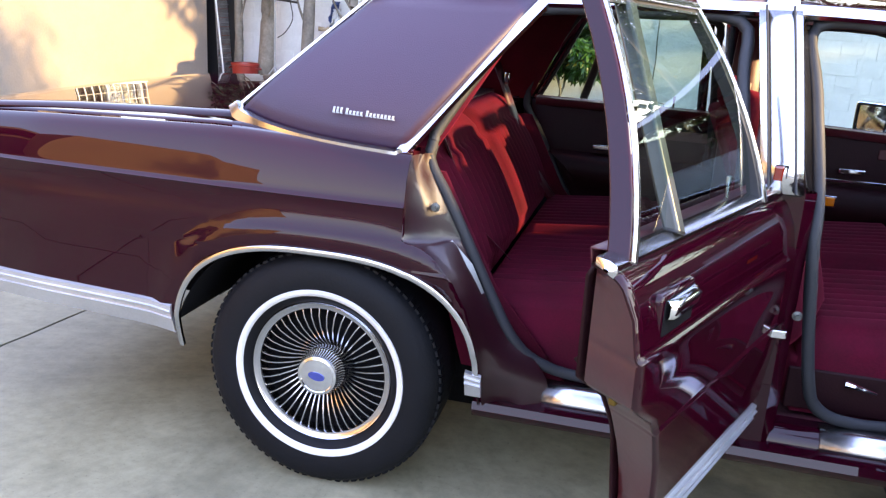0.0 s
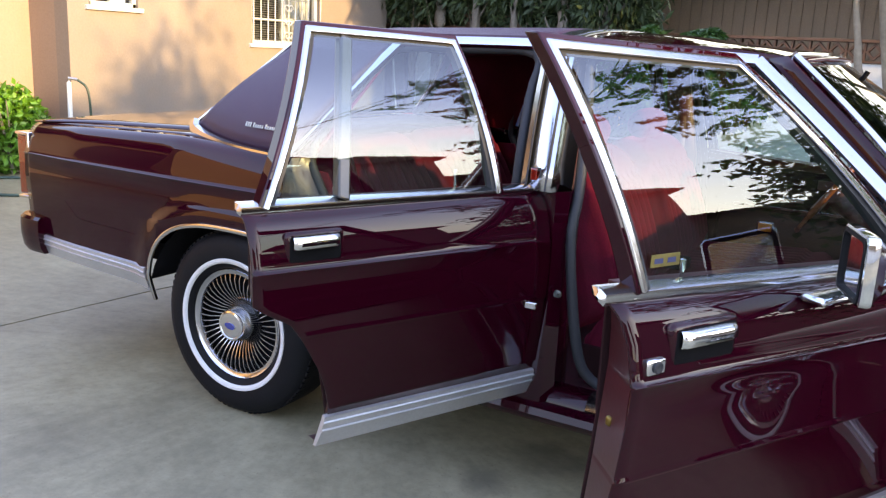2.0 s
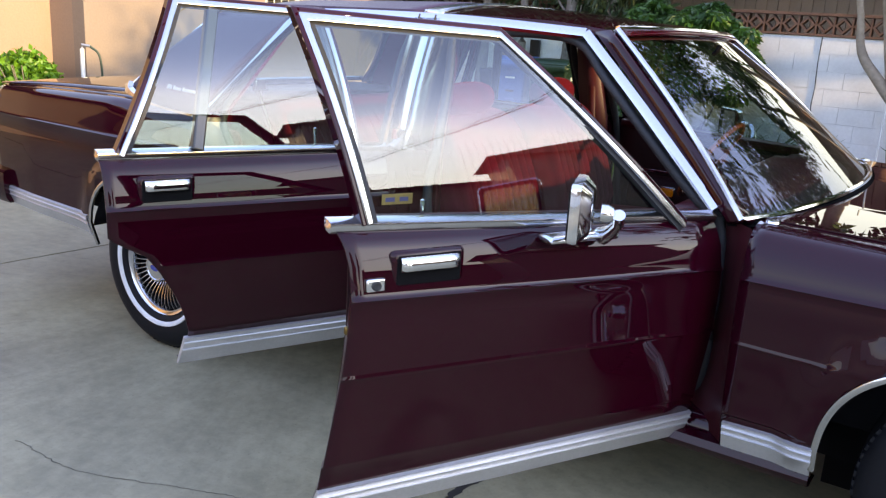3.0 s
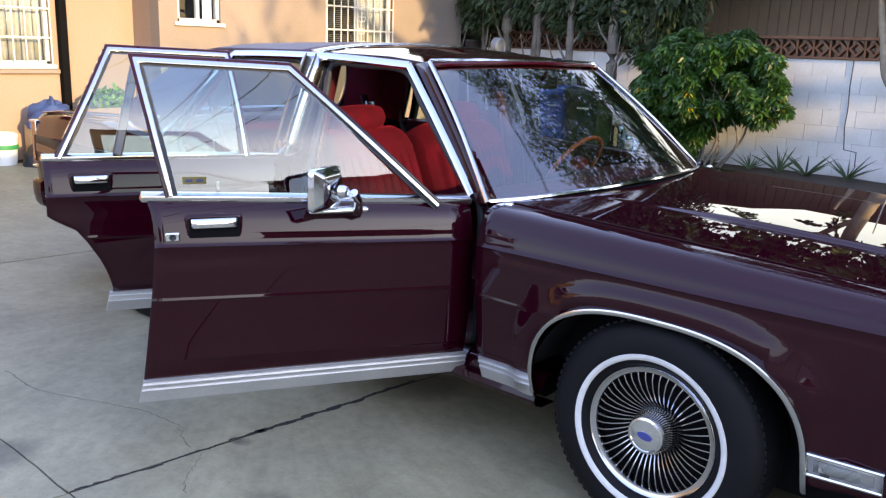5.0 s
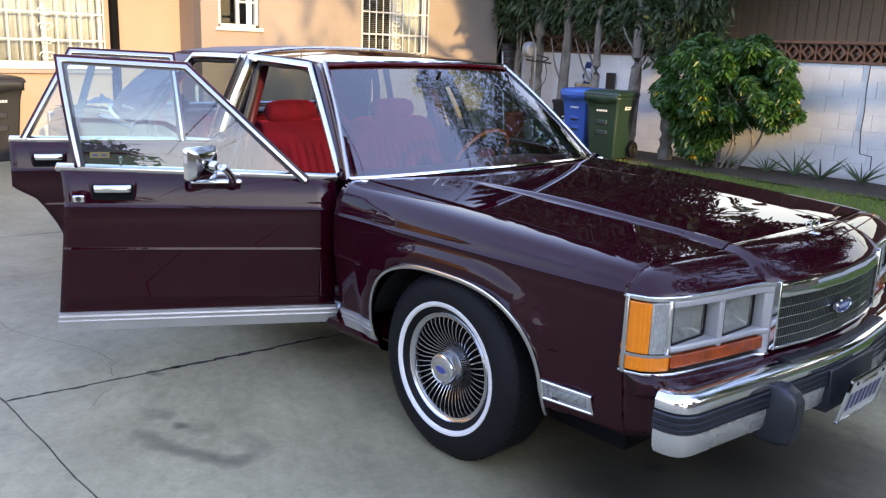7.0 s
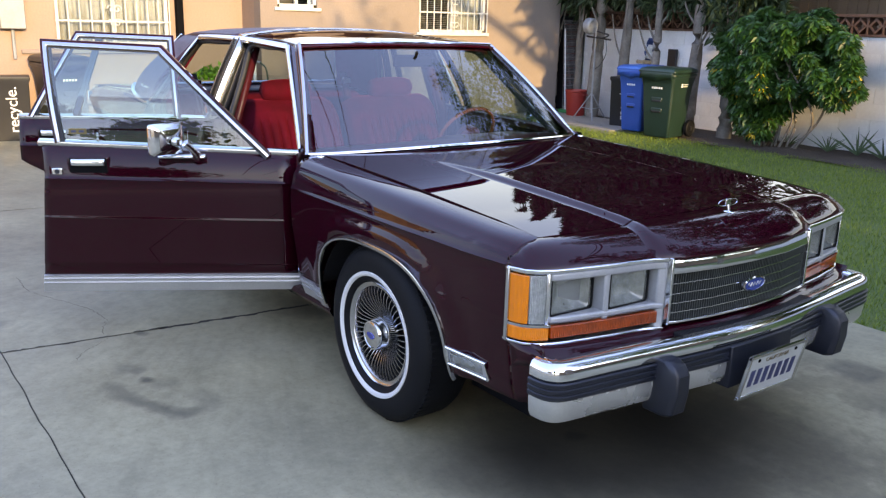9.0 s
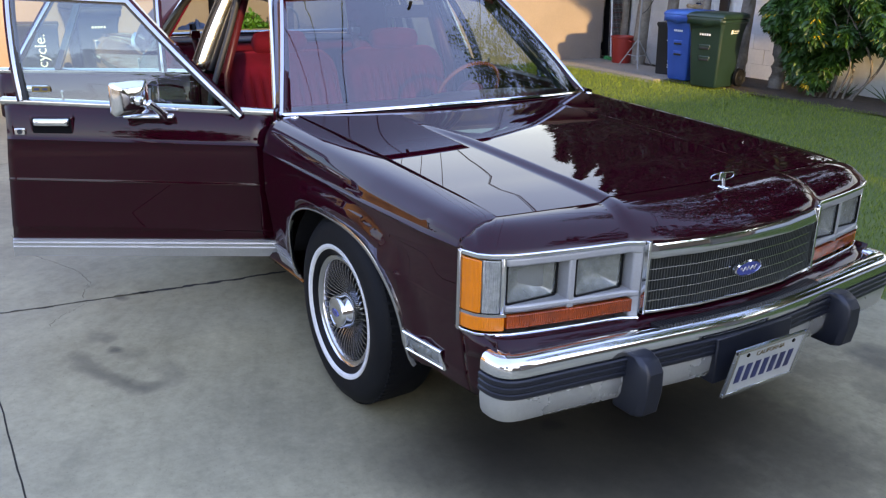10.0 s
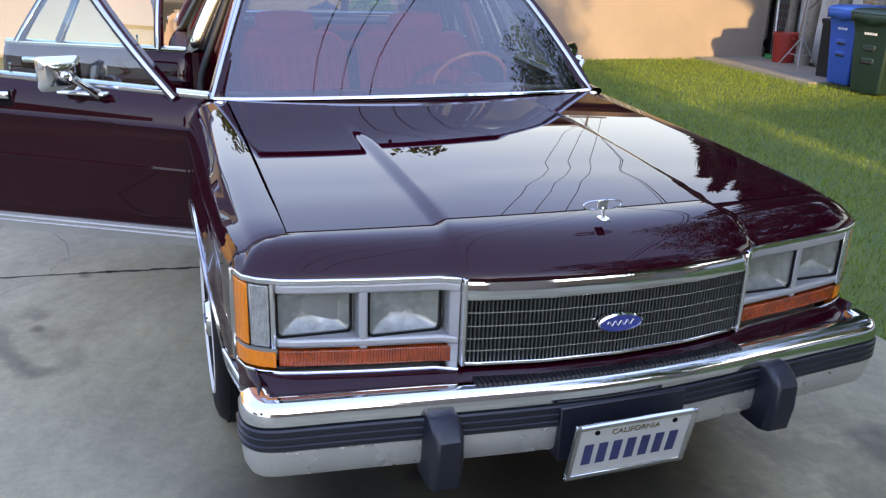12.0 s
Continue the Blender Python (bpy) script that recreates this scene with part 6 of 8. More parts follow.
R_WIN = [(0.180, 0.955), (0.205, 1.372), (0.690, 1.384), (0.915, 0.972)]
R_DIV = ((0.572, 1.354), (0.692, 0.972))
door_f = make_door("front_door", 2.22, F_EDGE, F_LOW, F_WIN, None, (0.815, 0.95, 0.862, 0.90), (1.005, 0.842), (0.02, 1.105, 0.283, 0.303), 1, "open burgundy front door with bright window frame", True)
door_f.matrix_basis = pose(2.187, -0.822, 0, 0, 0, 180 + 63)
door_r = make_door("rear_door", 1.175, R_EDGE, R_LOW, R_WIN, R_DIV, (0.735, 0.855, 0.873, 0.91), None, (0.03, 0.752, 0.334, 0.358), 1, "open burgundy rear door with quarter window", False)
door_r.matrix_basis = pose(1.173, -0.801, 0, 0, 0, 180 + 69)
shut_f = make_door("front_door", 2.22, F_EDGE, F_LOW, F_WIN, None, (0.815, 0.95, 0.862, 0.90), (1.005, 0.842), (0.02, 1.105, 0.283, 0.303), -1, "shut burgundy front door on the driver's side", True)
shut_f.matrix_basis = pose(2.22, 0.907, 0, 0, 0, 180)
shut_r = make_door("rear_door", 1.175, R_EDGE, R_LOW, R_WIN, R_DIV, (0.735, 0.855, 0.873, 0.91), None, (0.03, 0.752, 0.334, 0.358), -1, "shut burgundy rear door on the far side", False)
shut_r.matrix_basis = pose(1.175, 0.907, 0, 0, 0, 180)
# check straps of the open doors, door buttons, strikers
mesh("check_strap", Shell().box(1.0, 1.16, -0.90, -0.885, 0.625, 0.645), BRIGHT, car, "steel door check strap", bevel=0.003)
for x, z, y in ((0.285, 0.825, -0.835), (1.19, 0.66, -0.815)):
    mesh("striker", Shell().lathe([(0.012, 0.0), (0.012, -0.004), (0.005, -0.006), (0.005, -0.014), (0.0065, -0.016), (0.0065, -0.018), (0.0, -0.018)], "y", 16, (x, y, z)), FIN, car, "steel door striker")
mesh("jamb_sticker", Shell().grid([[(0.385, -0.838, 0.590), (0.350, -0.842, 0.660), (0.300, -0.846, 0.722)], [(0.425, -0.812, 0.605), (0.388, -0.814, 0.680), (0.330, -0.816, 0.738)]]), PLATE, car, "pale data sticker", solid=0.001)
stick = mesh("window_sticker", Shell().box(0.895, 0.965, -0.0775, -0.0765, 0.988, 1.010), STICKER, door_f, "small yellow window sticker with blue shapes")
for a, b in ((0.905, 0.925), (0.936, 0.957)):
    mesh("sticker_bar", Shell().box(a, b, -0.0765, -0.0760, 0.994, 1.003), NAVY, stick, "blue bar")

# ---- wheels ----
def wheel(cx, s, spokes):
    """A whitewall tyre with a wire-spoked cover; s: -1 right side."""
    o = s
    yc = 0.790
    ty = Shell().lathe([(0.205, -0.10), (0.235, -0.106), (0.285, -0.112), (0.315, -0.106), (0.332, -0.090), (0.340, -0.070), (0.3415, 0.0), (0.340, 0.070), (0.333, 0.090), (0.318, 0.107), (0.290, 0.117), (0.262, 0.119), (0.246, 0.117), (0.226, 0.113), (0.205, 0.098), (0.198, 0.06)], n=72)
    w = mesh("wheel", ty, RUBBER, car, "black whitewall tyre with a wire-look wheel cover", sharp=50)
    # tread blocks along the outer shoulder
    sh = Shell()
    for k in range(84):
        a = 2 * math.pi * k / 84
        m = Matrix.Rotation(a, 4, "Y")
        b = Shell().box(0.330, 0.3408, 0.050, 0.086, -0.0075, 0.0075)
        sh.add([m @ Vector(p) for p in b.v], b.f)
    mesh("tread", sh, RUBBER, w, "worn tread blocks", flat=True, merge=0)
    mesh("whitewall", Shell().lathe([(0.2245, 0.110), (0.226, 0.1165), (0.235, 0.1205), (0.2425, 0.1205), (0.244, 0.115)], n=72), WHITEWALL, w, "white sidewall stripe", sharp=70)
    mesh("rim_ring", Shell().lathe([(0.178, 0.060), (0.180, 0.084), (0.184, 0.092), (0.196, 0.094), (0.201, 0.099), (0.205, 0.096), (0.2065, 0.080)], n=72), BRIGHT, w, "polished rim ring", sharp=50)
    mesh("rim_dish", Shell().lathe([(0.186, 0.080), (0.178, 0.045), (0.165, 0.030), (0.10, 0.024), (0.03, 0.03), (0.0, 0.03)], n=48), BLACK, w, "dark recessed dish")
    mesh("centre_cap", Shell().lathe([(0.064, 0.020), (0.064, 0.070), (0.066, 0.074), (0.066, 0.086), (0.062, 0.092), (0.060, 0.112), (0.055, 0.124), (0.048, 0.126), (0.046, 0.124), (0.0, 0.127)], n=40), CHROME, w, "chrome centre cap", sharp=35)
    el = Shell().add([(0.024 * math.cos(2 * math.pi * k / 20), 0.1285, 0.012 * math.sin(2 * math.pi * k / 20)) for k in range(20)] + [(0.024 * math.cos(2 * math.pi * k / 20), 0.122, 0.012 * math.sin(2 * math.pi * k / 20)) for k in range(20)], [tuple(range(20))] + [(k, (k + 1) % 20, 20 + (k + 1) % 20, 20 + k) for k in range(20)])
    mesh("badge", el, BLUE, w, "small blue oval badge")
    if spokes:
        path = [(0.056, 0.040, 0.010), (0.075, 0.056, 0.008), (0.10, 0.072, 0.005), (0.13, 0.083, 0.002), (0.16, 0.086, 0.0), (0.186, 0.080, 0.0)]
        sp = Shell().tube([(r, h, z) for r, h, z in path], 0.0034, n=6, up=(0, 1, 0), shape=[(-0.0023, -0.004), (0.0023, -0.004), (0.0017, 0.0045), (-0.0017, 0.0045)])
        first = mesh("spoke", sp, SPOKE, w, "", sharp=40)
        for k in range(1, 46):
            c = first.copy()
            scene.collection.objects.link(c)
            c.rotation_euler = (0, 2 * math.pi * k / 46, 0)
    w.location = (cx, s * yc, 0.336)
    w.rotation_euler = (0, radians(-8), math.pi if s < 0 else 0)
    return w


for cx in (0.0, WB):
    wheel(cx, -1, True)
    wheel(cx, 1, False)

# ---- the car's face ----
FACE = [(0, 3.878), (0.2, 3.868), (0.38, 3.838), (0.41, 3.808), (0.60, 3.778), (0.78, 3.742), (0.84, 3.712), (0.868, 3.685), (0.885, 3.635)]
face_x = lambda y: lerp_table(abs(y), FACE)


def band(name, ys, z0, z1, out, mat, parent, label, depth=0.02, sharp=40, bevel=0.0):
    """A strip across the face that follows its plan, from z0 to z1."""
    rows = [[(face_x(y) + out, y, z0), (face_x(y) + out, y, z1), (face_x(y) + out - depth, y, z1), (face_x(y) + out - depth, y, z0)] for y in ys]
    sh = Shell().grid(rows, close=True)
    n = 4 * (len(ys) - 1)
    sh.f += [(0, 1, 2, 3), (n + 3, n + 2, n + 1, n)]
    return mesh(name, sh, mat, parent, label, sharp=sharp, bevel=bevel)


# grille
gy = spaced(-0.385, 0.385, 25)
grille = band("grille", gy, 0.575, 0.785, -0.055, BLACK, car, "chrome grille with fine upright bars", 0.01)
rows = [[(face_x(y) + o, y, z) for o, z in ((0.004, 0.737), (0.006, 0.741), (-0.003, 0.782), (-0.008, 0.788), (-0.05, 0.788), (-0.05, 0.737))] for y in gy]
sh = Shell().grid(rows, close=True)
sh.f += [tuple(range(6)), tuple(reversed(range(6 * (len(gy) - 1), 6 * len(gy))))]
mesh("grille_header", sh, CHROME, grille, "broad chrome grille header", sharp=40)
band("grille_border", gy, 0.570, 0.579, 0.004, CHROME, grille, "chrome grille border", 0.04, bevel=0.002)
for s in (-1, 1):
    mesh("grille_border", Shell().box(3.80, face_x(0.38) + 0.004, min(s * 0.381, s * 0.391), max(s * 0.381, s * 0.391), 0.570, 0.790), CHROME, grille, "chrome grille border", bevel=0.002)
for z in (0.604, 0.635, 0.667, 0.701):
    band("grille_bar", gy, z - 0.0014, z + 0.0014, -0.007, BRIGHT, grille, "", 0.03)
fin = None
for i in range(77):
    y = -0.376 + 0.752 * i / 76
    if fin is None:
        fin = mesh("grille_fin", Shell().box(-0.03, 0.0, -0.0019, 0.0019, 0.578, 0.739), FIN, grille, "", flat=True)
        f = fin
    else:
        f = fin.copy()
        scene.collection.objects.link(f)
    f.location = (face_x(y) - 0.009, y, 0)
ov = Shell()
for (ra, rb, x0, x1) in ((0.062, 0.026, 3.874, 3.884),):
    ring = lambda k, a, b, x: [(x, a * math.cos(2 * math.pi * i / 40), 0.657 + b * math.sin(2 * math.pi * i / 40)) for i in range(40)]
    ov.grid([ring(0, ra, rb, x0), ring(0, ra, rb, x1), ring(0, ra - 0.005, rb - 0.005, x1 + 0.003), ring(0, ra - 0.006, rb - 0.006, x1 - 0.001)], close=True)
mesh("badge_rim", ov, CHROME, grille, "chrome oval badge rim")
mesh("badge", Shell().add([(3.8842, 0.057 * math.cos(2 * math.pi * i / 40), 0.657 + 0.021 * math.sin(2 * math.pi * i / 40)) for i in range(40)], [tuple(range(40))]), BLUE, grille, "blue oval badge", flat=True)
mesh("badge_mark", Shell().tube([(3.8848, -0.036 + 0.072 * k / 24, 0.657 + 0.0065 * math.sin(k * 1.15)) for k in range(25)], 0.0011, n=5), SATIN, grille, "bright mark on the badge")

# lamp units
def rounded(y0, y1, z0, z1, r, n=4):
    pts = []
    for cy, cz, a0 in ((y1 - r, z1 - r, 0), (y0 + r, z1 - r, 90), (y0 + r, z0 + r, 180), (y1 - r, z0 + r, 270)):
        for k in range(n + 1):
            a = radians(a0 + 90 * k / n)
            pts.append((cy + r * math.cos(a), cz + r * math.sin(a)))
    return pts


for s in (-1, 1):
    ys = [s * v for v in spaced(0.392, 0.80, 12)]
    unit = band("headlamp_unit", ys, 0.56, 0.785, -0.062, SILVERGREY, car, "silver headlamp surround with twin square lamps", 0.012)
    for a, b in ((0.620, 0.640), (0.752, 0.776)):
        band("surround_bar", ys, a, b, 0.0, SILVERGREY, unit, "silver surround bar", 0.062, bevel=0.006)
    band("surround_trim", [s * v for v in list(spaced(0.392, 0.84, 10)) + [0.868, 0.884]], 0.776, 0.790, 0.004, CHROME, unit, "chrome upper lamp trim", 0.03, bevel=0.003)
    band("surround_trim", [s * v for v in list(spaced(0.392, 0.84, 10)) + [0.868, 0.884]], 0.553, 0.561, 0.004, CHROME, unit, "chrome lower lamp trim", 0.03, bevel=0.002)
    for a, b in ((0.392, 0.412), (0.598, 0.618), (0.800, 0.812)):
        yy = [s * a, s * b]
        band("surround_post", yy, 0.612 if a > 0.5 else 0.556, 0.785, -0.001, SILVERGREY if a < 0.8 else CHROME, unit, "silver surround post", 0.062, bevel=0.005)
    for a, b in ((0.420, 0.598), (0.624, 0.800)):
        x0 = face_x(b) - 0.007
        slope = (face_x(b) - face_x(a)) / (b - a)
        shape = rounded(a + 0.006, b - 0.006, 0.643, 0.757, 0.012)
        px = lambda y, d: x0 + slope * (y - b) * 0.12 + d
        front = [(px(y, 0.0) + 0.0, s * y, z) for y, z in shape]
        cy, cz = (a + b) / 2, 0.700
        grow = lambda k, d: [(px(cy + (y - cy) * k, d), s * (cy + (y - cy) * k), cz + (z - cz) * (k + 0.5 * (k - 1))) for y, z in shape]
        lamp = mesh("headlamp", Shell().grid([grow(1.0, -0.004), grow(1.01, 0.003), grow(1.05, 0.003), grow(1.075, -0.003), grow(1.075, -0.035)], close=True), RUBBER, unit, "square sealed-beam headlamp with black rim", sharp=40)
        dome = [[(px(cy + (y - cy) * k, 0.006 * (1 - k * k)) - 0.003, s * (cy + (y - cy) * k), cz + (z - cz) * k) for y, z in shape] for k in (1.0, 0.8, 0.5, 0.02)]
        mesh("headlamp_cover", Shell().grid(dome, close=True), FROST, lamp, "clear ribbed lamp cover", sharp=80).visible_shadow = False
        bowl = []
        for k in (0.99, 0.94, 0.86, 0.75, 0.62, 0.48, 0.34, 0.2, 0.02):
            ringp = []
            for y, z in shape:
                yy, zz = (y - cy) * k, (z - cz) * k
                ringp.append((px(cy + yy, -0.008 - 0.032 * (1 - k ** 2)), s * (cy + yy), cz + zz))
            bowl.append(ringp)
        mesh("reflector", Shell().grid(bowl, close=True), REFLECTOR, lamp, "silvered reflector bowl", sharp=80)
    band("park_lamp", [s * v for v in spaced(0.406, 0.796, 10)], 0.572, 0.612, 0.0, AMBER_DARK, unit, "dark amber indicator strip", 0.02, bevel=0.003)
    band("side_lens", [s * v for v in (0.814, 0.83, 0.843, 0.854)], 0.618, 0.770, -0.002, FLUTED, unit, "clear fluted corner lens", 0.03, bevel=0.003)
    band("corner_lens", [s * v for v in (0.857, 0.864, 0.873, 0.882)], 0.618, 0.770, 0.0, AMBER, unit, "bright amber corner lens", 0.03, bevel=0.003)
    band("corner_lens", [s * v for v in (0.802, 0.83, 0.846, 0.858, 0.870, 0.882)], 0.566, 0.608, 0.0, AMBER, unit, "amber lower corner lens", 0.03, bevel=0.003)
    band("corner_bar", [s * v for v in (0.80, 0.83, 0.846, 0.858, 0.870, 0.884)], 0.609, 0.617, 0.003, BRIGHT, unit, "bright bar between the lenses", 0.02)
    mesh("corner_edge", Shell().box(3.622, 3.637, min(s * 0.872, s * 0.890), max(s * 0.872, s * 0.890), 0.554, 0.787), BRIGHT, unit, "bright rear edge of the corner lamp", bevel=0.003)
    # fender tip behind the lamps, side lamp in the fender
    mesh("fender_tip", Shell().grid([[(3.634, s * (half_width(3.62, z) - 0.014), z), (3.60, s * (half_width(3.60, z) - 0.012), z)] for z in spaced(0.36, 0.78, 8)]), BLACK, car, solid=0.004)
    cs = ((3.342, 0.374, 0.434), (3.518, 0.372, 0.430))
    fog = mesh("cornering_lamp", Shell().grid([[(x, s * (half_width(x, z) + 0.003), z) for z in spaced(zb, zt, 4)] for x, zb, zt in cs]), SILVERGREY, car, "chrome-framed clear cornering lamp", solid=0.012)
    mesh("lens", Shell().grid([[(x, s * (half_width(x, z) + 0.0065), z) for z in (zb, zt)] for x, zb, zt in ((3.360, 0.386, 0.422), (3.500, 0.384, 0.418))]), FROST, fog, "clear fluted lens", solid=0.003)
    mesh("reflector", Shell().grid([[(x, s * (half_width(x, z) + 0.0045), z) for z in (zb, zt)] for x, zb, zt in ((3.372, 0.390, 0.418), (3.490, 0.388, 0.414))]), FLUTED, fog, "silvered reflector")
    ring = [(cs[0][0], cs[0][1]), (cs[1][0], cs[1][1]), (cs[1][0], cs[1][2]), (cs[0][0], cs[0][2]), (cs[0][0], cs[0][1])]
    mesh("lamp_bezel", Shell().tube([(x, s * (half_width(x, z) + 0.005), z) for x, z in ring], 0.006, n=8), CHROME, fog, "chrome lamp bezel")

# painted panel below the lamps
rows = []
for y in [v for v in spaced(-0.884, 0.884, 45)]:
    k = 0.012 * (1 if abs(y) > 0.40 else 0)
    q = 0.38 if abs(y) < 0.40 else 1.0
    rows.append([(face_x(y) - 0.03, y, 0.562), (face_x(y) + 0.004, y, 0.553), (face_x(y) + 0.035 * q, y, 0.535 + k * 0.4), (face_x(y) + 0.05 * q, y, 0.515), (face_x(y) + 0.03 * q, y, 0.49)])
mesh("valance_panel", Shell().grid(rows), PAINT, car, "burgundy panel between grille and bumper", sharp=60, solid=0.004)
for s in (-1, 1):
    rows = [[(x, s * (half_width(x, z) + 0.0012), z) for z in spaced(0.337 + 0.25 * max(0.0, x - 3.64), 0.56, 9)] for x in (3.6235, 3.64, 3.66, 3.69, 3.72, 3.76)]
    mesh("fender_end", Shell().grid(rows), PAINT, car, solid=0.004)
mesh("lower_valance", Shell().grid([[(3.80 - 0.10 * abs(y) / 0.86, y, 0.50), (3.78 - 0.10 * abs(y) / 0.86, y, 0.36)] for y in spaced(-0.82, 0.82, 11)]), BLACK, car, "black valance behind the bumper", solid=0.004)


# bumpers: a plan curve swept with a section (outward, height)
def bumper_path(front):
    half = [(3.755, 0.893), (3.79, 0.892), (3.822, 0.882), (3.845, 0.860), (3.857, 0.825), (3.864, 0.77), (3.878, 0.64), (3.900, 0.45), (3.926, 0.20), (3.935, 0.0)]
    if not front:
        half = [(-1.12, 0.878), (-1.20, 0.875), (-1.26, 0.862), (-1.295, 0.83), (-1.315, 0.77), (-1.33, 0.5), (-1.335, 0.0)]
    pts = [(x, -y) for x, y in half] + [(x, y) for x, y in reversed(half[:-1])]
    return [Vector((p.x, p.y, 0)) for p in through_points([(x, y, 0) for x, y in pts], 3)]


def sweep_plan(path, section, sgn):
    rows = []
    for i, p in enumerate(path):
        t = (path[min(i + 1, len(path) - 1)] - path[max(i - 1, 0)]).normalized()
        n = Vector((t.y, -t.x, 0)) * sgn
        rows.append([(p.x + n.x * o, p.y + n.y * o, z) for o, z in section])
    return rows


def swept(name, path, section, sgn, mat, parent, label, sharp=40):
    rows = sweep_plan(path, section, sgn)
    sh = Shell().grid(rows, close=True)
    m = len(section)
    sh.f += [tuple(range(m)), tuple(reversed(range((len(rows) - 1) * m, len(rows) * m)))]
    return mesh(name, sh, mat, parent, label, sharp=sharp)


fp = bumper_path(True)
bump = swept("front_bumper", fp, [(-0.075, 0.526), (-0.06, 0.538), (-0.022, 0.540), (-0.006, 0.532), (0.002, 0.516), (0.002, 0.490), (-0.004, 0.484), (-0.03, 0.484), (-0.075, 0.49)], 1, CHROME, car, "chrome front bumper with dark rubber strip")
swept("rubber_strip", fp, [(-0.03, 0.484), (0.004, 0.484), (0.008, 0.480), (0.008, 0.470), (0.004, 0.467), (0.004, 0.464), (0.008, 0.461), (0.008, 0.451), (0.004, 0.448), (0.004, 0.445), (0.008, 0.442), (0.008, 0.432), (0.002, 0.426), (-0.03, 0.426)], 1, BLUEBLACK, bump, "ribbed blue-black rubber strip")
swept("bumper_skirt", fp, [(-0.03, 0.426), (0.0, 0.425), (0.001, 0.412), (-0.003, 0.372), (-0.012, 0.354), (-0.05, 0.350)], 1, SKIRT, bump, "silver lower bumper face")
mid = [p for p in fp if abs(p.y) < 0.40]
swept("step_pad", [p + Vector((-0.0, 0, 0)) for p in mid], [(-0.072, 0.532), (-0.068, 0.545), (-0.022, 0.545), (-0.016, 0.537)], 1, PAD, bump, "black ribbed step pad")
for s in (-1, 1):
    gx = 3.900
    secs = []
    for z, d, w in ((0.318, 0.045, 0.036), (0.33, 0.070, 0.040), (0.40, 0.082, 0.040), (0.46, 0.080, 0.039), (0.485, 0.062, 0.037), (0.500, 0.035, 0.034)):
        secs.append([(gx - 0.04, s * 0.46 - w, z), (gx + d * 0.75, s * 0.46 - w, z), (gx + d, s * 0.46 - w * 0.72, z), (gx + d, s * 0.46 + w * 0.72, z), (gx + d * 0.75, s * 0.46 + w, z), (gx - 0.04, s * 0.46 + w, z)])
    sh = Shell().grid(secs, close=True)
    sh.f += [tuple(range(6)), tuple(range(30, 36))]
    mesh("bumper_guard", sh, BLUEBLACK, bump, "blue-black rubber bumper guard", sharp=30, bevel=0.005)
mesh("plate_pocket", Shell().box(3.86, 3.945, -0.172, 0.172, 0.335, 0.482), BLUEBLACK, bump, "dark recess behind the plate", bevel=0.004)
plate = mesh("number_plate", Shell().box(-0.002, 0.002, -0.1525, 0.1525, -0.076, 0.076), PLATE, bump, "white plate in a bright frame", bevel=0.001)
plate.matrix_basis = pose(3.990, 0.0, 0.385, 0, 12, 0)
sh = Shell()
for a, b, c, d in ((-0.162, 0.162, 0.071, 0.082), (-0.162, 0.162, -0.084, -0.073), (-0.162, -0.150, -0.084, 0.082), (0.150, 0.162, -0.084, 0.082)):
    sh.box(-0.004, 0.006, a, b, c, d)
mesh("plate_frame", sh, CHROME, plate, "chrome plate frame", bevel=0.002)
for i in range(7):
    y = -0.118 + 0.0385 * i
    mesh("plate_bar", Shell().box(0.002, 0.0032, y - 0.012, y + 0.012, -0.042, 0.022), NAVY, plate, "navy bar on the plate")


def lettering(text, size, m, mat, parent, name, deep=0.0015):
    """Raised words from the built-in font, as a mesh."""
    cu = bpy.data.curves.new(name, "FONT")
    cu.body, cu.size, cu.extrude, cu.align_x, cu.align_y = text, size, deep, "CENTER", "CENTER"
    tmp = new(name, cu)
    me = bpy.data.meshes.new_from_object(tmp.evaluated_get(bpy.context.evaluated_depsgraph_get()))
    bpy.data.objects.remove(tmp)
    bpy.data.curves.remove(cu)
    me.materials.clear()
    me.materials.append(mat)
    ob = new(name, me)
    ob.parent = parent
    ob.matrix_basis = m
    return ob


lettering("CALIFORNIA", 0.023, pose(0.0025, 0.0, 0.052, 90, 0, 90), BRASS, plate, "state_name", 0.0006)
for x, z in ((-0.105, 0.058), (0.105, 0.058)):
    mesh("plate_screw", Shell().lathe([(0.007, 0.002), (0.006, 0.005), (0.0, 0.006)], "x", 12, (0, x, z)), BLACK, plate, "dark plate screw")

# bonnet ornament
orn = mesh("bonnet_ornament", Shell().box(3.738, 3.772, -0.012, 0.012, 0.876, 0.883), CHROME, car, "chrome stand-up bonnet ornament", bevel=0.004)
mesh("ornament_stem", Shell().tube([(3.755, 0, 0.872), (3.750, 0, 0.893), (3.746, 0, 0.905)], 0.005), CHROME, orn)
sh = Shell().box(3.741, 3.747, -0.014, 0.014, 0.898, 0.925)
mesh("ornament_shield", sh, BRIGHT, orn, "gold-toned shield", bevel=0.004)
loop = [(3.744, 0.052 * math.copysign(abs(math.cos(a)) ** 0.6, math.cos(a)), 0.911 + 0.011 * math.copysign(abs(math.sin(a)) ** 0.8, math.sin(a))) for a in [2 * math.pi * k / 28 for k in range(29)]]
mesh("ornament_loop", Shell().tube(loop, 0.0022, n=6, up=(1, 0, 0)), CHROME, orn, "thin chrome loop")

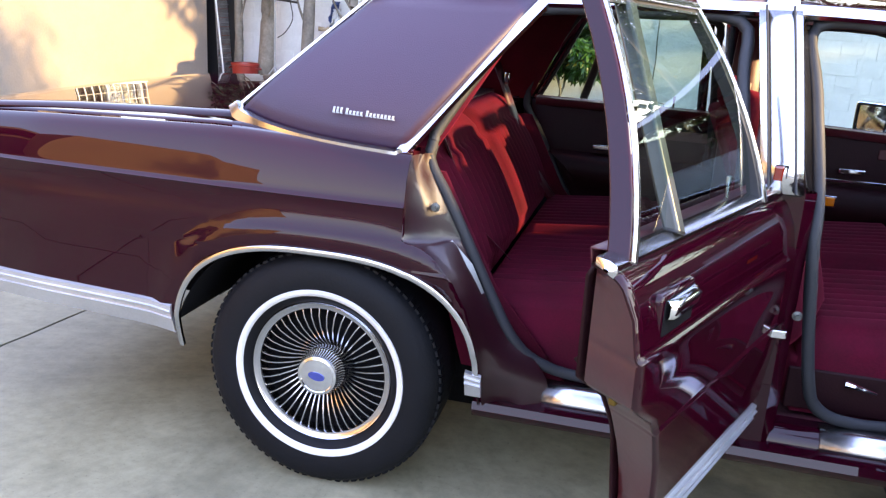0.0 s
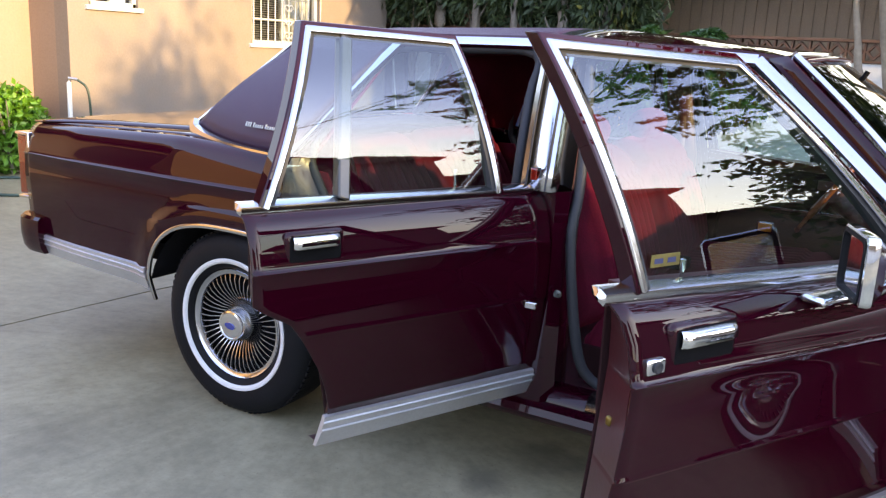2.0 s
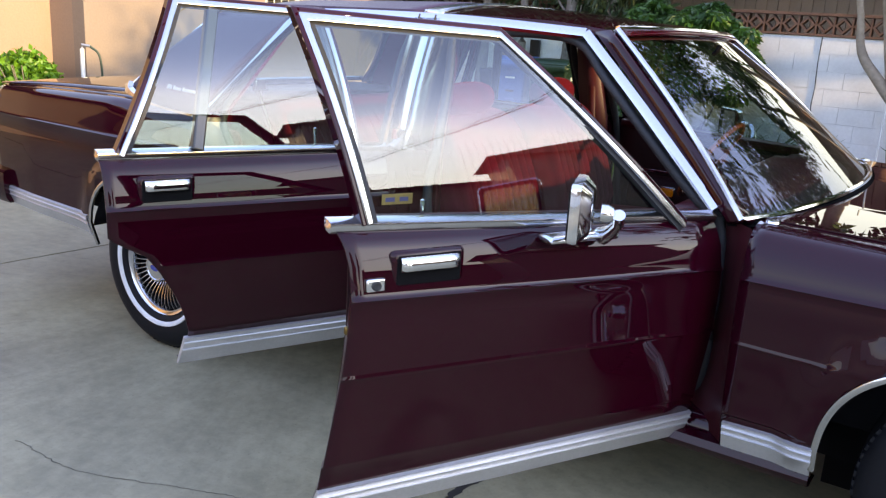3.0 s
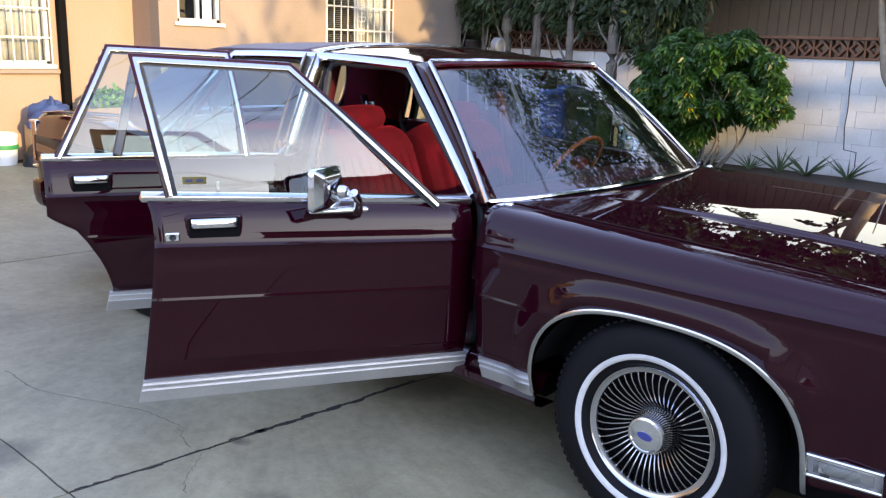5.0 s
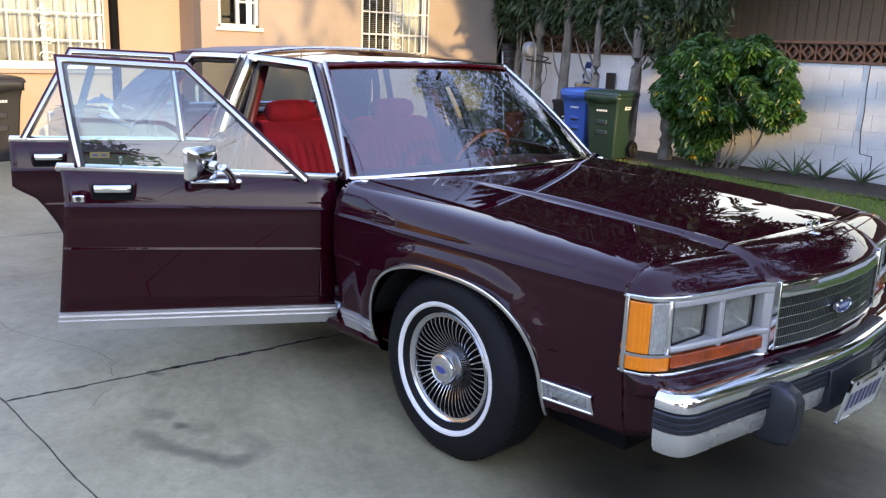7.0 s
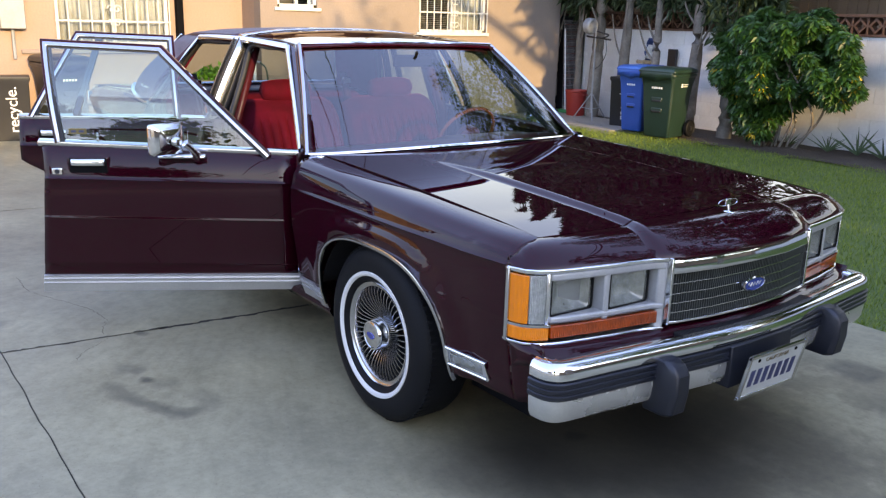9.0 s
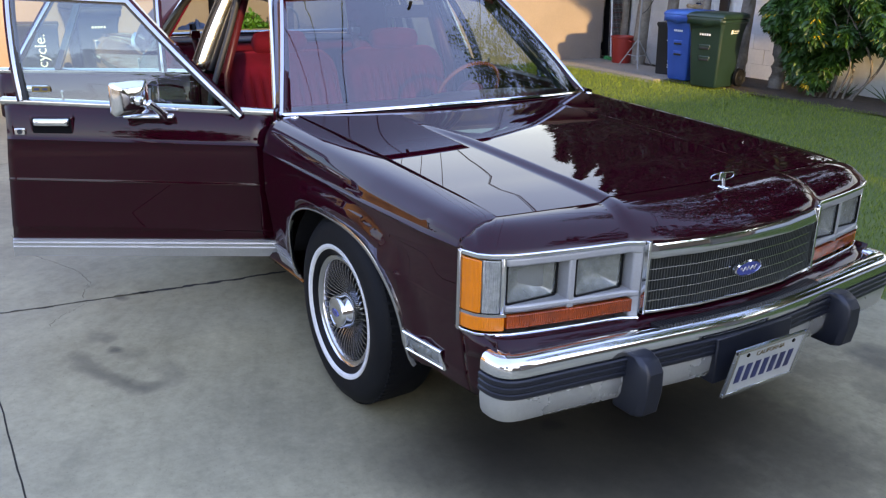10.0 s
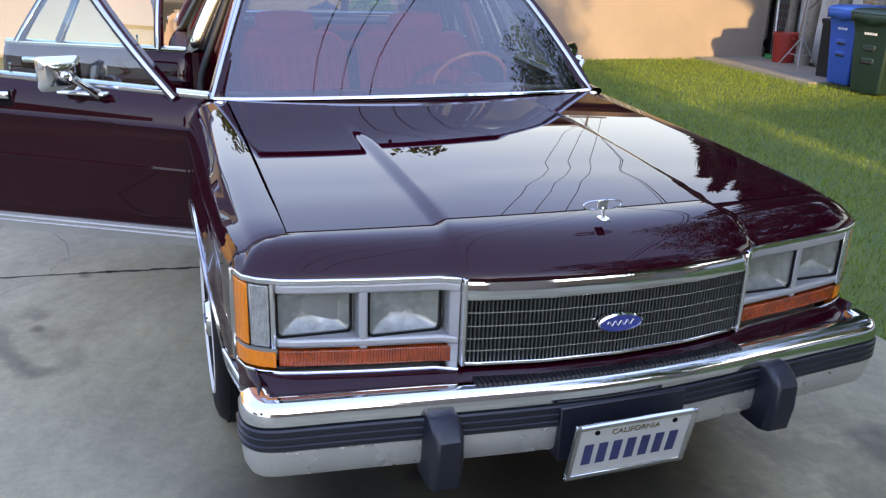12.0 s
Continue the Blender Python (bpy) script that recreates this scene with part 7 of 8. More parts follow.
# rear bumper
rp = bumper_path(False)
rb = swept("rear_bumper", rp, [(-0.05, 0.560), (-0.01, 0.562), (0.002, 0.550), (0.004, 0.520), (0.004, 0.480), (-0.004, 0.430), (-0.02, 0.405), (-0.06, 0.405)], -1, PAINT, car, "burgundy rear bumper")

# script bars on the rear pillar
sh, x = Shell(), 0.0
for word in (3, 5, 8):
    for i in range(word):
        h = 0.021 if i == 0 or word == 3 else 0.014
        sh.box(x, x + 0.0065, -0.009, -0.009 + h, -0.0015, 0.0015).box(x, x + 0.0095, -0.009, -0.006, -0.0015, 0.0015)
        x += 0.0125
    x += 0.007
sh.v = [(v[0] - 0.11, v[1], v[2]) for v in sh.v]
wx = mesh("model_script", sh, PLATE, car, "small pale script bars", flat=True, merge=0)
p0, p1 = Vector((-0.004, -0.823, 1.047)), Vector((0.167, -0.831, 1.042))
lx = (p1 - p0).normalized()
upv = Vector((0, 0.42, 0.9))
ly = (upv - lx * upv.dot(lx)).normalized()
lz = lx.cross(ly)
k = (p1 - p0).length / (max(v.co.x for v in wx.data.vertices) - min(v.co.x for v in wx.data.vertices))
wx.matrix_basis = Matrix.Translation((p0 + p1) / 2) @ Matrix((lx, ly, lz)).transposed().to_4x4() @ Matrix.Diagonal((k, k, 1, 1))

mesh("pillar_crest", Shell().grid([[(x, -0.824 - 0.004, z) for z in (0.978, 0.984, 1.010, 1.016)] for x in (1.082, 1.086, 1.098, 1.102)]), RED_LENS, car, "small dark red crest on the bright pillar plate", solid=0.002)
# ---- inside the car ----
lamp = mesh("courtesy_lamp", Shell().box(1.470, 1.525, 0.690, 0.706, 0.650, 0.685), AMBER, car, "small amber courtesy lamp on the door lining", bevel=0.004)
mesh("lamp_bezel", Shell().box(1.464, 1.531, 0.698, 0.712, 0.644, 0.691), CHROME, lamp, "thin chrome bezel", bevel=0.003)
mesh("carpet", Shell().grid([[(x, y, z) for y in (-0.74, -0.70, -0.12, -0.06, 0.06, 0.12, 0.70, 0.74) for z in [0.335 if abs(y) > 0.1 else 0.42]] for x in (0.45, 1.2, 2.05, 2.2)]), CARPET, car, "burgundy cut-pile carpet", solid=0.02)
mesh("firewall", Shell().grid([[(2.06, y, 0.33), (2.22, y, 0.55), (2.22, y, 0.88)] for y in (-0.74, 0.74)]), CARPET, car, solid=0.02)
mesh("rear_bulkhead", Shell().grid([[(0.02, y, 0.33), (-0.10, y, 0.99)] for y in (-0.72, 0.72)]), BLACK, car, solid=0.02)


def cushion(name, x0, x1, y0, y1, z_of, side_drop, mat, parent, label, n=40, rows_n=72, under=0.35):
    """A padded seat part: rows along x, ribs across y given by z_of(fx, fy)."""
    rows = []
    for i in range(rows_n + 1):
        fx = i / rows_n
        row = []
        for j in range(n + 1):
            fy = j / n
            e = min(fx, 1 - fx) * (x1 - x0)
            g = min(fy, 1 - fy) * (y1 - y0)
            rnd = -0.045 * max(0, 1 - e / 0.05) ** 2 - side_drop * max(0, 1 - g / 0.06) ** 2
            row.append((x0 + (x1 - x0) * fx, y0 + (y1 - y0) * fy, z_of(fx, fy) + rnd))
        rows.append(row)
    low0 = [(x, y, under) for x, y, z in rows[0]]
    low1 = [(x, y, under) for x, y, z in rows[-1]]
    sh = Shell().grid([low0] + rows + [low1])
    for j in (0, -1):
        sh.grid([[r[j] for r in rows], [(r[j][0], r[j][1], under) for r in rows]])
    return mesh(name, sh, mat, parent, label, sharp=60)


def backrest(name, foot, head, y0, y1, depth, mat, parent, label, n=96, m=20, bulge=0.03):
    """A leaning padded back between foot and head points (x, z), ribbed up and down."""
    rows, back = [], []
    fx, fz = foot
    hx, hz = head
    ln = math.hypot(hx - fx, hz - fz)
    nx, nz = (hz - fz) / ln, -(hx - fx) / ln
    for i in range(m + 1):
        k = i / m
        row, brow = [], []
        for j in range(n + 1):
            f = j / n
            g = min(f, 1 - f) * (y1 - y0)
            e = min(k, 1 - k) * ln
            d = bulge * math.sin(math.pi * k) + 0.022 * abs(math.sin(f * math.pi * 12)) ** 0.6 * (1 if 0.07 < f < 0.93 and 0.1 < k < 0.72 else 0)
            d -= 0.05 * max(0, 1 - g / 0.07) ** 2 + 0.05 * max(0, 1 - e / 0.06) ** 2
            d += 0.016 * math.exp(-((k - 0.80) / 0.08) ** 2)
            x, z = fx + (hx - fx) * k, fz + (hz - fz) * k
            drop = -0.03 * max(0, 1 - g / 0.10) ** 2 * k
            row.append((x + nx * d, y0 + (y1 - y0) * f, z + nz * d + drop))
            brow.append((x - nx * depth, y0 + (y1 - y0) * f, z - nz * depth + drop))
        rows.append(row)
        back.append(brow)
    sh = Shell().grid(rows).grid(back)
    sh.grid([[r[0] for r in rows], [b[0] for b in back]]).grid([[r[-1] for r in rows], [b[-1] for b in back]]).grid([rows[-1], back[-1]]).grid([rows[0], back[0]])
    return mesh(name, sh, mat, parent, label, sharp=60)


rib = lambda f, n, a: a * abs(math.sin(math.pi * n * f)) ** 0.6
for y0, y1, lab in ((-0.665, -0.03, "passenger"), (0.03, 0.665, "driver")):
    seat = cushion("front_seat", 1.24, 1.80, y0, y1, lambda fx, fy: 0.565 + 0.045 * fx + 0.012 * math.sin(math.pi * max(0, (fx - 0.80) / 0.2)) + rib(fy, 12, 0.026) * (1 if 0.07 < fy < 0.93 and 0.08 < fx < 0.80 else 0), 0.05, VELOUR, car, "pleated burgundy velour front seat", n=96, rows_n=24)
    backrest("backrest", (1.29, 0.55), (1.085, 1.060), y0 + 0.01, y1 - 0.01, 0.10, VELOUR, seat, "pleated burgundy velour backrest")
    yc = (y0 + y1) / 2
    hr = []
    for k in range(9):
        a = math.pi * k / 8
        hr.append([(1.055 + 0.055 * math.cos(t) * (0.6 + 0.4 * math.sin(a)), yc - 0.145 * math.cos(a), 1.085 + 0.062 * math.sin(t) * (0.45 + 0.55 * math.sin(a) ** 0.5)) for t in [2 * math.pi * q / 16 for q in range(16)]])
    sh = Shell().grid(hr, close=True)
    sh.f += [tuple(range(16)), tuple(range(128, 144))]
    mesh("headrest", sh, VELOUR, seat, "rounded velour headrest", sharp=70)
    mesh("headrest_post", Shell().tube([(1.05, yc, 1.0), (1.045, yc, 1.08)], 0.008), CHROME, seat, "steel headrest post")
    mesh("seat_base", Shell().box(1.22, 1.76, y0 + 0.01, y1 - 0.01, 0.345, 0.50), VELOUR, seat, "burgundy seat base", bevel=0.02)
    ys = y0 - 0.006 if y0 < 0 else y1 + 0.006
    mesh("side_shield", Shell().box(1.22, 1.74, min(ys, ys * 0.985), max(ys, ys * 0.985), 0.36, 0.475), LINING, seat, "dark red seat side shield", bevel=0.01)
    if y0 < 0:
        mesh("recline_lever", Shell().tube([(1.36, ys - 0.008, 0.452), (1.39, ys - 0.016, 0.449), (1.435, ys - 0.017, 0.440)], 0.008, radii=[0.011, 0.007, 0.003]), CHROME, seat, "chrome recline lever")
        sw = mesh("seat_switch", Shell().box(1.52, 1.66, ys - 0.010, ys + 0.002, 0.43, 0.462), SATIN, seat, "silver power-seat switch plate", bevel=0.003)
        for q in (1.55, 1.59, 1.63):
            mesh("switch", Shell().box(q - 0.01, q + 0.01, ys - 0.016, ys - 0.009, 0.438, 0.454), BLACK, sw, "black rocker", bevel=0.003)
bench = cushion("rear_seat", 0.36, 0.92, -0.70, 0.70, lambda fx, fy: 0.555 + 0.05 * fx + 0.012 * math.sin(math.pi * max(0, (fx - 0.82) / 0.18)) + rib(fy, 26, 0.026) * (1 if (0.04 < fy < 0.46 or 0.54 < fy < 0.96) and 0.08 < fx < 0.82 else 0), 0.03, VELOUR, car, "pleated burgundy velour rear bench", n=208, rows_n=24)
for y0, y1 in ((-0.70, -0.005), (0.005, 0.70)):
    backrest("backrest", (0.40, 0.55), (0.13, 1.02), y0, y1, 0.10, VELOUR, bench, "plump burgundy velour rear backrest")
mesh("bench_front", Shell().box(0.80, 0.90, -0.70, 0.70, 0.345, 0.54), VELOUR, bench, bevel=0.03)
for s in (-1, 1):
    rows = [[(0.36, s * 0.735, 0.36), (0.28, s * 0.735, 0.62), (0.20, s * 0.74, 0.90)], [(0.66, s * 0.74, 0.34), (0.44, s * 0.745, 0.60), (0.28, s * 0.75, 0.90)]]
    mesh("quarter_trim", Shell().grid(rows), VELOUR, car, "burgundy rear quarter lining", solid=0.02)
    mesh("pillar_trim", Shell().grid([[(-0.22, s * 0.70, 1.0), (0.06, s * 0.52, 1.34)], [(0.26, s * 0.77, 0.96), (0.46, s * 0.58, 1.335)]]), VELOUR, car, "burgundy rear pillar lining", solid=0.01)
    mesh("seat_belt", Shell().grid([[(0.16, s * 0.56, 1.12), (0.19, s * 0.56, 1.05), (0.34, s * 0.55, 0.72), (0.44, s * 0.50, 0.61)], [(0.14, s * 0.515, 1.12), (0.17, s * 0.515, 1.05), (0.32, s * 0.505, 0.72), (0.42, s * 0.455, 0.61)]]), TRIM_RED, car, "dark burgundy seat belt", solid=0.002)
    mesh("belt_buckle", Shell().box(0.19, 0.21, min(s * 0.51, s * 0.57), max(s * 0.51, s * 0.57), 1.04, 1.085), CHROME, car, "chrome belt guide", bevel=0.004)
    mesh("seat_belt", Shell().grid([[(1.10, s * 0.565, 1.27), (1.09, s * 0.70, 0.80), (1.14, s * 0.715, 0.42)], [(1.14, s * 0.565, 1.27), (1.13, s * 0.70, 0.80), (1.18, s * 0.715, 0.42)]]), TRIM_RED, car, "dark burgundy seat belt", solid=0.002)
    mesh("belt_buckle", Shell().box(1.28, 1.36, s * 0.02 - 0.02, s * 0.02 + 0.02, 0.60, 0.64), BLACK, car, "black belt buckle", bevel=0.006)
mesh("parcel_shelf", Shell().grid([[(-0.32, y, 1.0), (0.12, y, 1.0)] for y in (-0.68, 0.68)]), TRIM_RED, car, "burgundy parcel shelf", solid=0.02)
# dashboard and wheel
rows = []
for y in spaced(-0.735, 0.735, 15):
    b = 0.02 * (1 if 0.10 < y < 0.62 else 0)
    rows.append([(2.10, y, 0.60), (2.00, y, 0.66), (1.965 - b, y, 0.74), (1.95 - b, y, 0.86), (1.99 - b, y, 0.905 + b * 0.6), (2.12, y, 0.918), (2.30 - 0.14 * (y / 0.74) ** 2, y, 0.905)])
dash = mesh("dashboard", Shell().grid(rows), TRIM_RED, car, "dark burgundy padded dashboard", sharp=50, solid=0.02)
mesh("dash_strip", Shell().box(1.938, 1.952, -0.70, 0.08, 0.765, 0.80), CHROME, dash, "bright dashboard strip", bevel=0.003)
mesh("glove_lid", Shell().box(1.945, 1.962, -0.62, -0.18, 0.68, 0.755), TRIM_RED, dash, "glove-box lid", bevel=0.006)
mesh("instrument_panel", Shell().box(1.925, 1.94, 0.14, 0.60, 0.775, 0.87), BLACK, dash, "black instrument panel", bevel=0.006)
wc, tilt = Vector((1.755, 0.40, 0.880)), radians(58)
ax = Vector((-math.sin(tilt), 0, math.cos(tilt))).normalized()
e1, e2 = Vector((0, 1, 0)), Vector((math.cos(tilt), 0, math.sin(tilt)))
ring = [wc + e1 * 0.178 * math.cos(a) + e2 * 0.178 * math.sin(a) for a in [2 * math.pi * k / 40 for k in range(41)]]
sw = mesh("steering_wheel", Shell().tube(ring, 0.0105, n=10, up=ax, cap=False), WOOD, car, "burgundy-brown steering wheel")
mesh("wheel_hub", Shell().tube([wc - ax * 0.03, wc + ax * 0.012], 0.06, n=20, radii=[0.075, 0.06]), TRIM_RED, sw, "padded wheel hub")
for a in (-0.35, math.pi + 0.35):
    mesh("wheel_spoke", Shell().tube([wc + (e1 * math.cos(a) + e2 * math.sin(a)) * 0.05, wc + (e1 * math.cos(a) + e2 * math.sin(a)) * 0.173], 0.016, n=8), TRIM_RED, sw, "wheel spoke")
mesh("steering_column", Shell().tube([wc - ax * 0.03, wc - ax * 0.28], 0.04, n=14), TRIM_RED, sw, "burgundy steering column")
mir = mesh("inside_mirror", Shell().box(1.80, 1.825, -0.12, 0.12, 1.255, 1.315), BLACK, car, "inside rear-view mirror", bevel=0.01)
mesh("mirror_face", Shell().box(1.797, 1.7995, -0.112, 0.112, 1.262, 1.308), CHROME, mir, "mirror glass")
mesh("mirror_arm", Shell().tube([(1.83, 0, 1.30), (1.845, 0, 1.33)], 0.008), BLACK, mir)
for s in (-1, 1):
    mesh("sun_visor", Shell().box(1.52, 1.69, min(s * 0.10, s * 0.50), max(s * 0.10, s * 0.50), 1.335, 1.350), VELOUR, car, "burgundy sun visor", bevel=0.006)
for x, y in ((2.262, -0.778), (2.262, 0.778)):
    mesh("washer_nozzle", Shell().lathe([(0.018, 0.0), (0.016, 0.006), (0.0, 0.009)], "z", 14, (x, y, 0.912)), CHROME, car, "small chrome cap on the fender")
mesh("tape_deck_lamp", Shell().box(1.945, 1.955, -0.06, 0.0, 0.70, 0.735), AMBER, dash, "amber lamp lens", bevel=0.004)

# ---- things in the yard ----
BIN_BLUE = material("blue_bin_plastic", (0.008, 0.085, 0.36), 0.42, 0.0, 0.15, 4.0, 80.0, 0.06)
BIN_GREEN = material("dark_green_bin_plastic", (0.010, 0.030, 0.022), 0.42, 0.0, 0.2, 4.0, 80.0, 0.06)
BIN_BLACK = material("black_bin_plastic", (0.014, 0.014, 0.016), 0.45, 0.0, 0.2, 4.0, 80.0, 0.06)
RED_PLASTIC = material("red_tub_plastic", (0.30, 0.022, 0.016), 0.45, 0.0, 0.15, 5.0, 80.0, 0.05)
WHITE_PLASTIC = material("white_plastic", (0.70, 0.70, 0.68), 0.4, 0.0, 0.1, 5.0, 60.0)
GREEN_PLASTIC = material("green_plastic", (0.02, 0.22, 0.08), 0.4, 0.0, 0.15, 5.0, 60.0)
HOSE = material("dark_green_hose", (0.018, 0.05, 0.035), 0.4, 0.0, 0.15, 5.0, 60.0)
TARP = material("blue_tarp", (0.03, 0.07, 0.20), 0.55, 0.0, 0.3, 9.0, 60.0, 0.3)
GREYMETAL = material("grey_meter_box", (0.30, 0.31, 0.31), 0.5, 0.2, 0.15, 5.0, 60.0, 0.05)
STEEL = material("dull_steel", (0.45, 0.45, 0.45), 0.4, 0.8, 0.15, 5.0, 60.0)
CARD = material("pale_cardboard", (0.55, 0.40, 0.25), 0.8, 0.0, 0.2, 5.0, 60.0, 0.1)


def wheelie_bin(x, y, mat, label, turn=0.0, k=1.0, slim=1.0):
    """A wheeled refuse bin: tapered body, overhanging lid, wheels at the back. Its front faces -y."""
    rings = []
    for z, hw, hd in ((0.0, 0.185, 0.20), (0.02, 0.195, 0.21), (0.40, 0.222, 0.245), (0.66, 0.240, 0.268), (0.70, 0.248, 0.276), (0.78, 0.262, 0.292), (0.80, 0.280, 0.310), (0.83, 0.280, 0.310), (0.84, 0.262, 0.29)):
        rings.append([(a * hw, b * hd, z * k) for a, b in ((-0.9, -1), (0.9, -1), (1, -0.9), (1, 0.9), (0.9, 1), (-0.9, 1), (-1, 0.9), (-1, -0.9))])
    sh = Shell().grid(rings, close=True)
    sh.f += [tuple(reversed(range(8)))]
    body = mesh("wheelie_bin", sh, mat, None, sharp=30, bevel=0.008)
    top(body, label, "bin", "", "refuse bins")
    lid = []
    for z, hw, hd, dy in ((0.842, 0.285, 0.315, -0.01), (0.865, 0.288, 0.318, -0.012), (0.895, 0.27, 0.295, 0.0), (0.912, 0.22, 0.24, 0.01)):
        lid.append([(a * hw, b * hd + dy, z * k) for a, b in ((-0.94, -1), (0.94, -1), (1, -0.94), (1, 0.94), (0.94, 1), (-0.94, 1), (-1, 0.94), (-1, -0.94))])
    ls = Shell().grid(lid, close=True)
    ls.f += [tuple(range(8)), tuple(range(24, 32))]
    mesh("lid", ls, mat, body, "overhanging hinged lid", sharp=30, bevel=0.008)
    lip = [[(x, -0.300 - d, z * k) for d, z in ((0.0, 0.872), (0.022, 0.862), (0.030, 0.835), (0.026, 0.735 + 0.035 * abs(math.sin(9.0 * x))))] for x in spaced(-0.255, 0.255, 15)]
    mesh("lid_lip", Shell().grid(lip), mat, body, "scalloped front lip of the lid", sharp=50, solid=0.008)
    for z in (0.36, 0.50):
        grip = mesh("grip", Shell().box(-0.085, 0.085, -0.262 if z > 0.4 else -0.250, -0.20, (z - 0.03) * k, (z + 0.03) * k), mat, body, "moulded grip", bevel=0.014)
        # the shadow under the grip is drawn as a black box
        mesh("grip_shadow", Shell().box(-0.07, 0.07, -0.266 if z > 0.4 else -0.254, -0.22, (z - 0.034) * k, (z - 0.008) * k), BIN_BLACK, grip, "black box painted as the grip's shadow", bevel=0.006)
    mesh("handle_bar", Shell().tube([(-0.22, 0.33, 0.85 * k), (0.22, 0.33, 0.85 * k)], 0.014), mat, body, "rear handle bar")
    for s in (-1, 1):
        w = mesh("bin_wheel", Shell().lathe([(0.03, -0.03), (0.105, -0.03), (0.118, -0.02), (0.118, 0.02), (0.105, 0.03), (0.09, 0.018), (0.03, 0.02)], "x", 28, (s * 0.255, 0.24, 0.118)), RUBBER, body, "black rubber bin wheel")
        mesh("wheel_hub", Shell().lathe([(0.03, -0.035), (0.03, 0.035), (0.0, 0.038)], "x", 16, (s * 0.255, 0.24, 0.118)), BIN_BLACK, w, "plastic hub")
    bars = Shell()
    for i in range(5):
        bars.box(-0.08 + 0.034 * i, -0.08 + 0.034 * i + 0.022, -0.2745, -0.255, 0.636 * k, 0.660 * k)
    mesh("stencil_bars", bars, WHITE_PLASTIC, body, "small white stencilled bars")
    if mat is BIN_GREEN:
        mesh("bin_logo", Shell().box(0.240, 0.250, -0.06, -0.02, 0.66 * k, 0.71 * k).box(0.240, 0.250, 0.0, 0.12, 0.69 * k, 0.70 * k).box(0.240, 0.250, 0.0, 0.10, 0.665 * k, 0.675 * k), WHITE_PLASTIC, body, "small white mark and bars")
    body.matrix_basis = pose(x, y, 0.0, 0, 0, turn)
    body.scale = (slim, 1, 1)
    return body


wheelie_bin(-2.26, 7.06, BIN_GREEN, "dark green wheeled refuse bin on the grass edge", 8, 1.04)
wheelie_bin(-2.90, 7.27, BIN_BLUE, "bright blue wheeled recycling bin beside a green one", 6, 1.03, 0.84)
wheelie_bin(-5.62, -0.05, BIN_BLACK, "black wheeled bin against the house wall", 96, 1.05)


def recycle_box(x, y, turn, label):
    b = mesh("recycling_crate", Shell().grid([[(a * w, c * d, z) for a, c in ((-1, -1), (1, -1), (1, 1), (-1, 1))] for z, w, d in ((0, 0.19, 0.15), (0.02, 0.195, 0.155), (0.66, 0.21, 0.17), (0.70, 0.225, 0.185), (0.72, 0.225, 0.185))], close=True), BIN_BLACK, None, sharp=30, bevel=0.008)
    b.data.materials[0] = BIN_BLACK
    top(b, label, "crate", "", "recycling crates")
    mesh("crate_lid", Shell().box(-0.22, 0.22, -0.18, 0.18, 0.715, 0.735), BIN_BLACK, b, "flat lid", bevel=0.006)
    lettering("recycle.", 0.17, pose(0.02, -0.172, 0.36, 90, -90, 0) @ pose(0, 0, 0), WHITE_PLASTIC, b, "printed_word", 0.001)
    b.matrix_basis = pose(x, y, 0.0, 0, 0, turn)
    return b


recycle_box(-3.34, 7.48, 14, "black recycling crate with a white printed word")
recycle_box(-5.50, -0.66, 80, "tall black recycling crate by the house wall")

tub = mesh("red_tub", Shell().lathe([(0.0, 0.0), (0.17, 0.0), (0.18, 0.02), (0.215, 0.42), (0.23, 0.43), (0.23, 0.46), (0.215, 0.46), (0.205, 0.42), (0.17, 0.04), (0.0, 0.035)], "z", 32), RED_PLASTIC)
top(tub, "red plastic tub on the ground by the house corner", "tub")
tub.location = (-4.74, 7.80, 0.0)
tub.scale = (0.84, 0.84, 0.92)
for s in (-1, 1):
    mesh("tub_handle", Shell().tube([(s * 0.22, -0.06, 0.40), (s * 0.26, -0.05, 0.38), (s * 0.26, 0.05, 0.38), (s * 0.22, 0.06, 0.40)], 0.01), RED_PLASTIC, tub, "moulded handle")

tri = new("tripod_stand")
top(tri, "grey metal tripod stand with a round lamp head", "stand")
c = Vector((-4.22, 7.62, 0))
mesh("mast", Shell().tube([c + Vector((0, 0, 0.1)), c + Vector((0, 0, 1.45))], 0.013), GREYMETAL, tri, "slim grey mast")
for k in range(3):
    a = radians(200 + 120 * k)
    mesh("leg", Shell().tube([c + Vector((0, 0, 0.42)), c + Vector((0.30 * math.cos(a), 0.30 * math.sin(a), 0.0))], 0.010), GREYMETAL, tri, "splayed leg")
    mesh("brace", Shell().tube([c + Vector((0, 0, 0.16)), c + Vector((0.17 * math.cos(a), 0.17 * math.sin(a), 0.18))], 0.006), GREYMETAL, tri, "thin brace")
head = Shell().lathe([(0.0, -0.07), (0.10, -0.07), (0.125, -0.04), (0.125, 0.05), (0.10, 0.075), (0.0, 0.075)], "x", 24, (c.x - 0.14, c.y, 1.46))
mesh("lamp_head", head, GREYMETAL, tri, "round grey lamp head", bevel=0.006)
mesh("cross_arm", Shell().tube([c + Vector((-0.2, 0, 1.30)), c + Vector((0.32, 0, 1.26))], 0.014), BIN_BLACK, tri, "black cross arm")
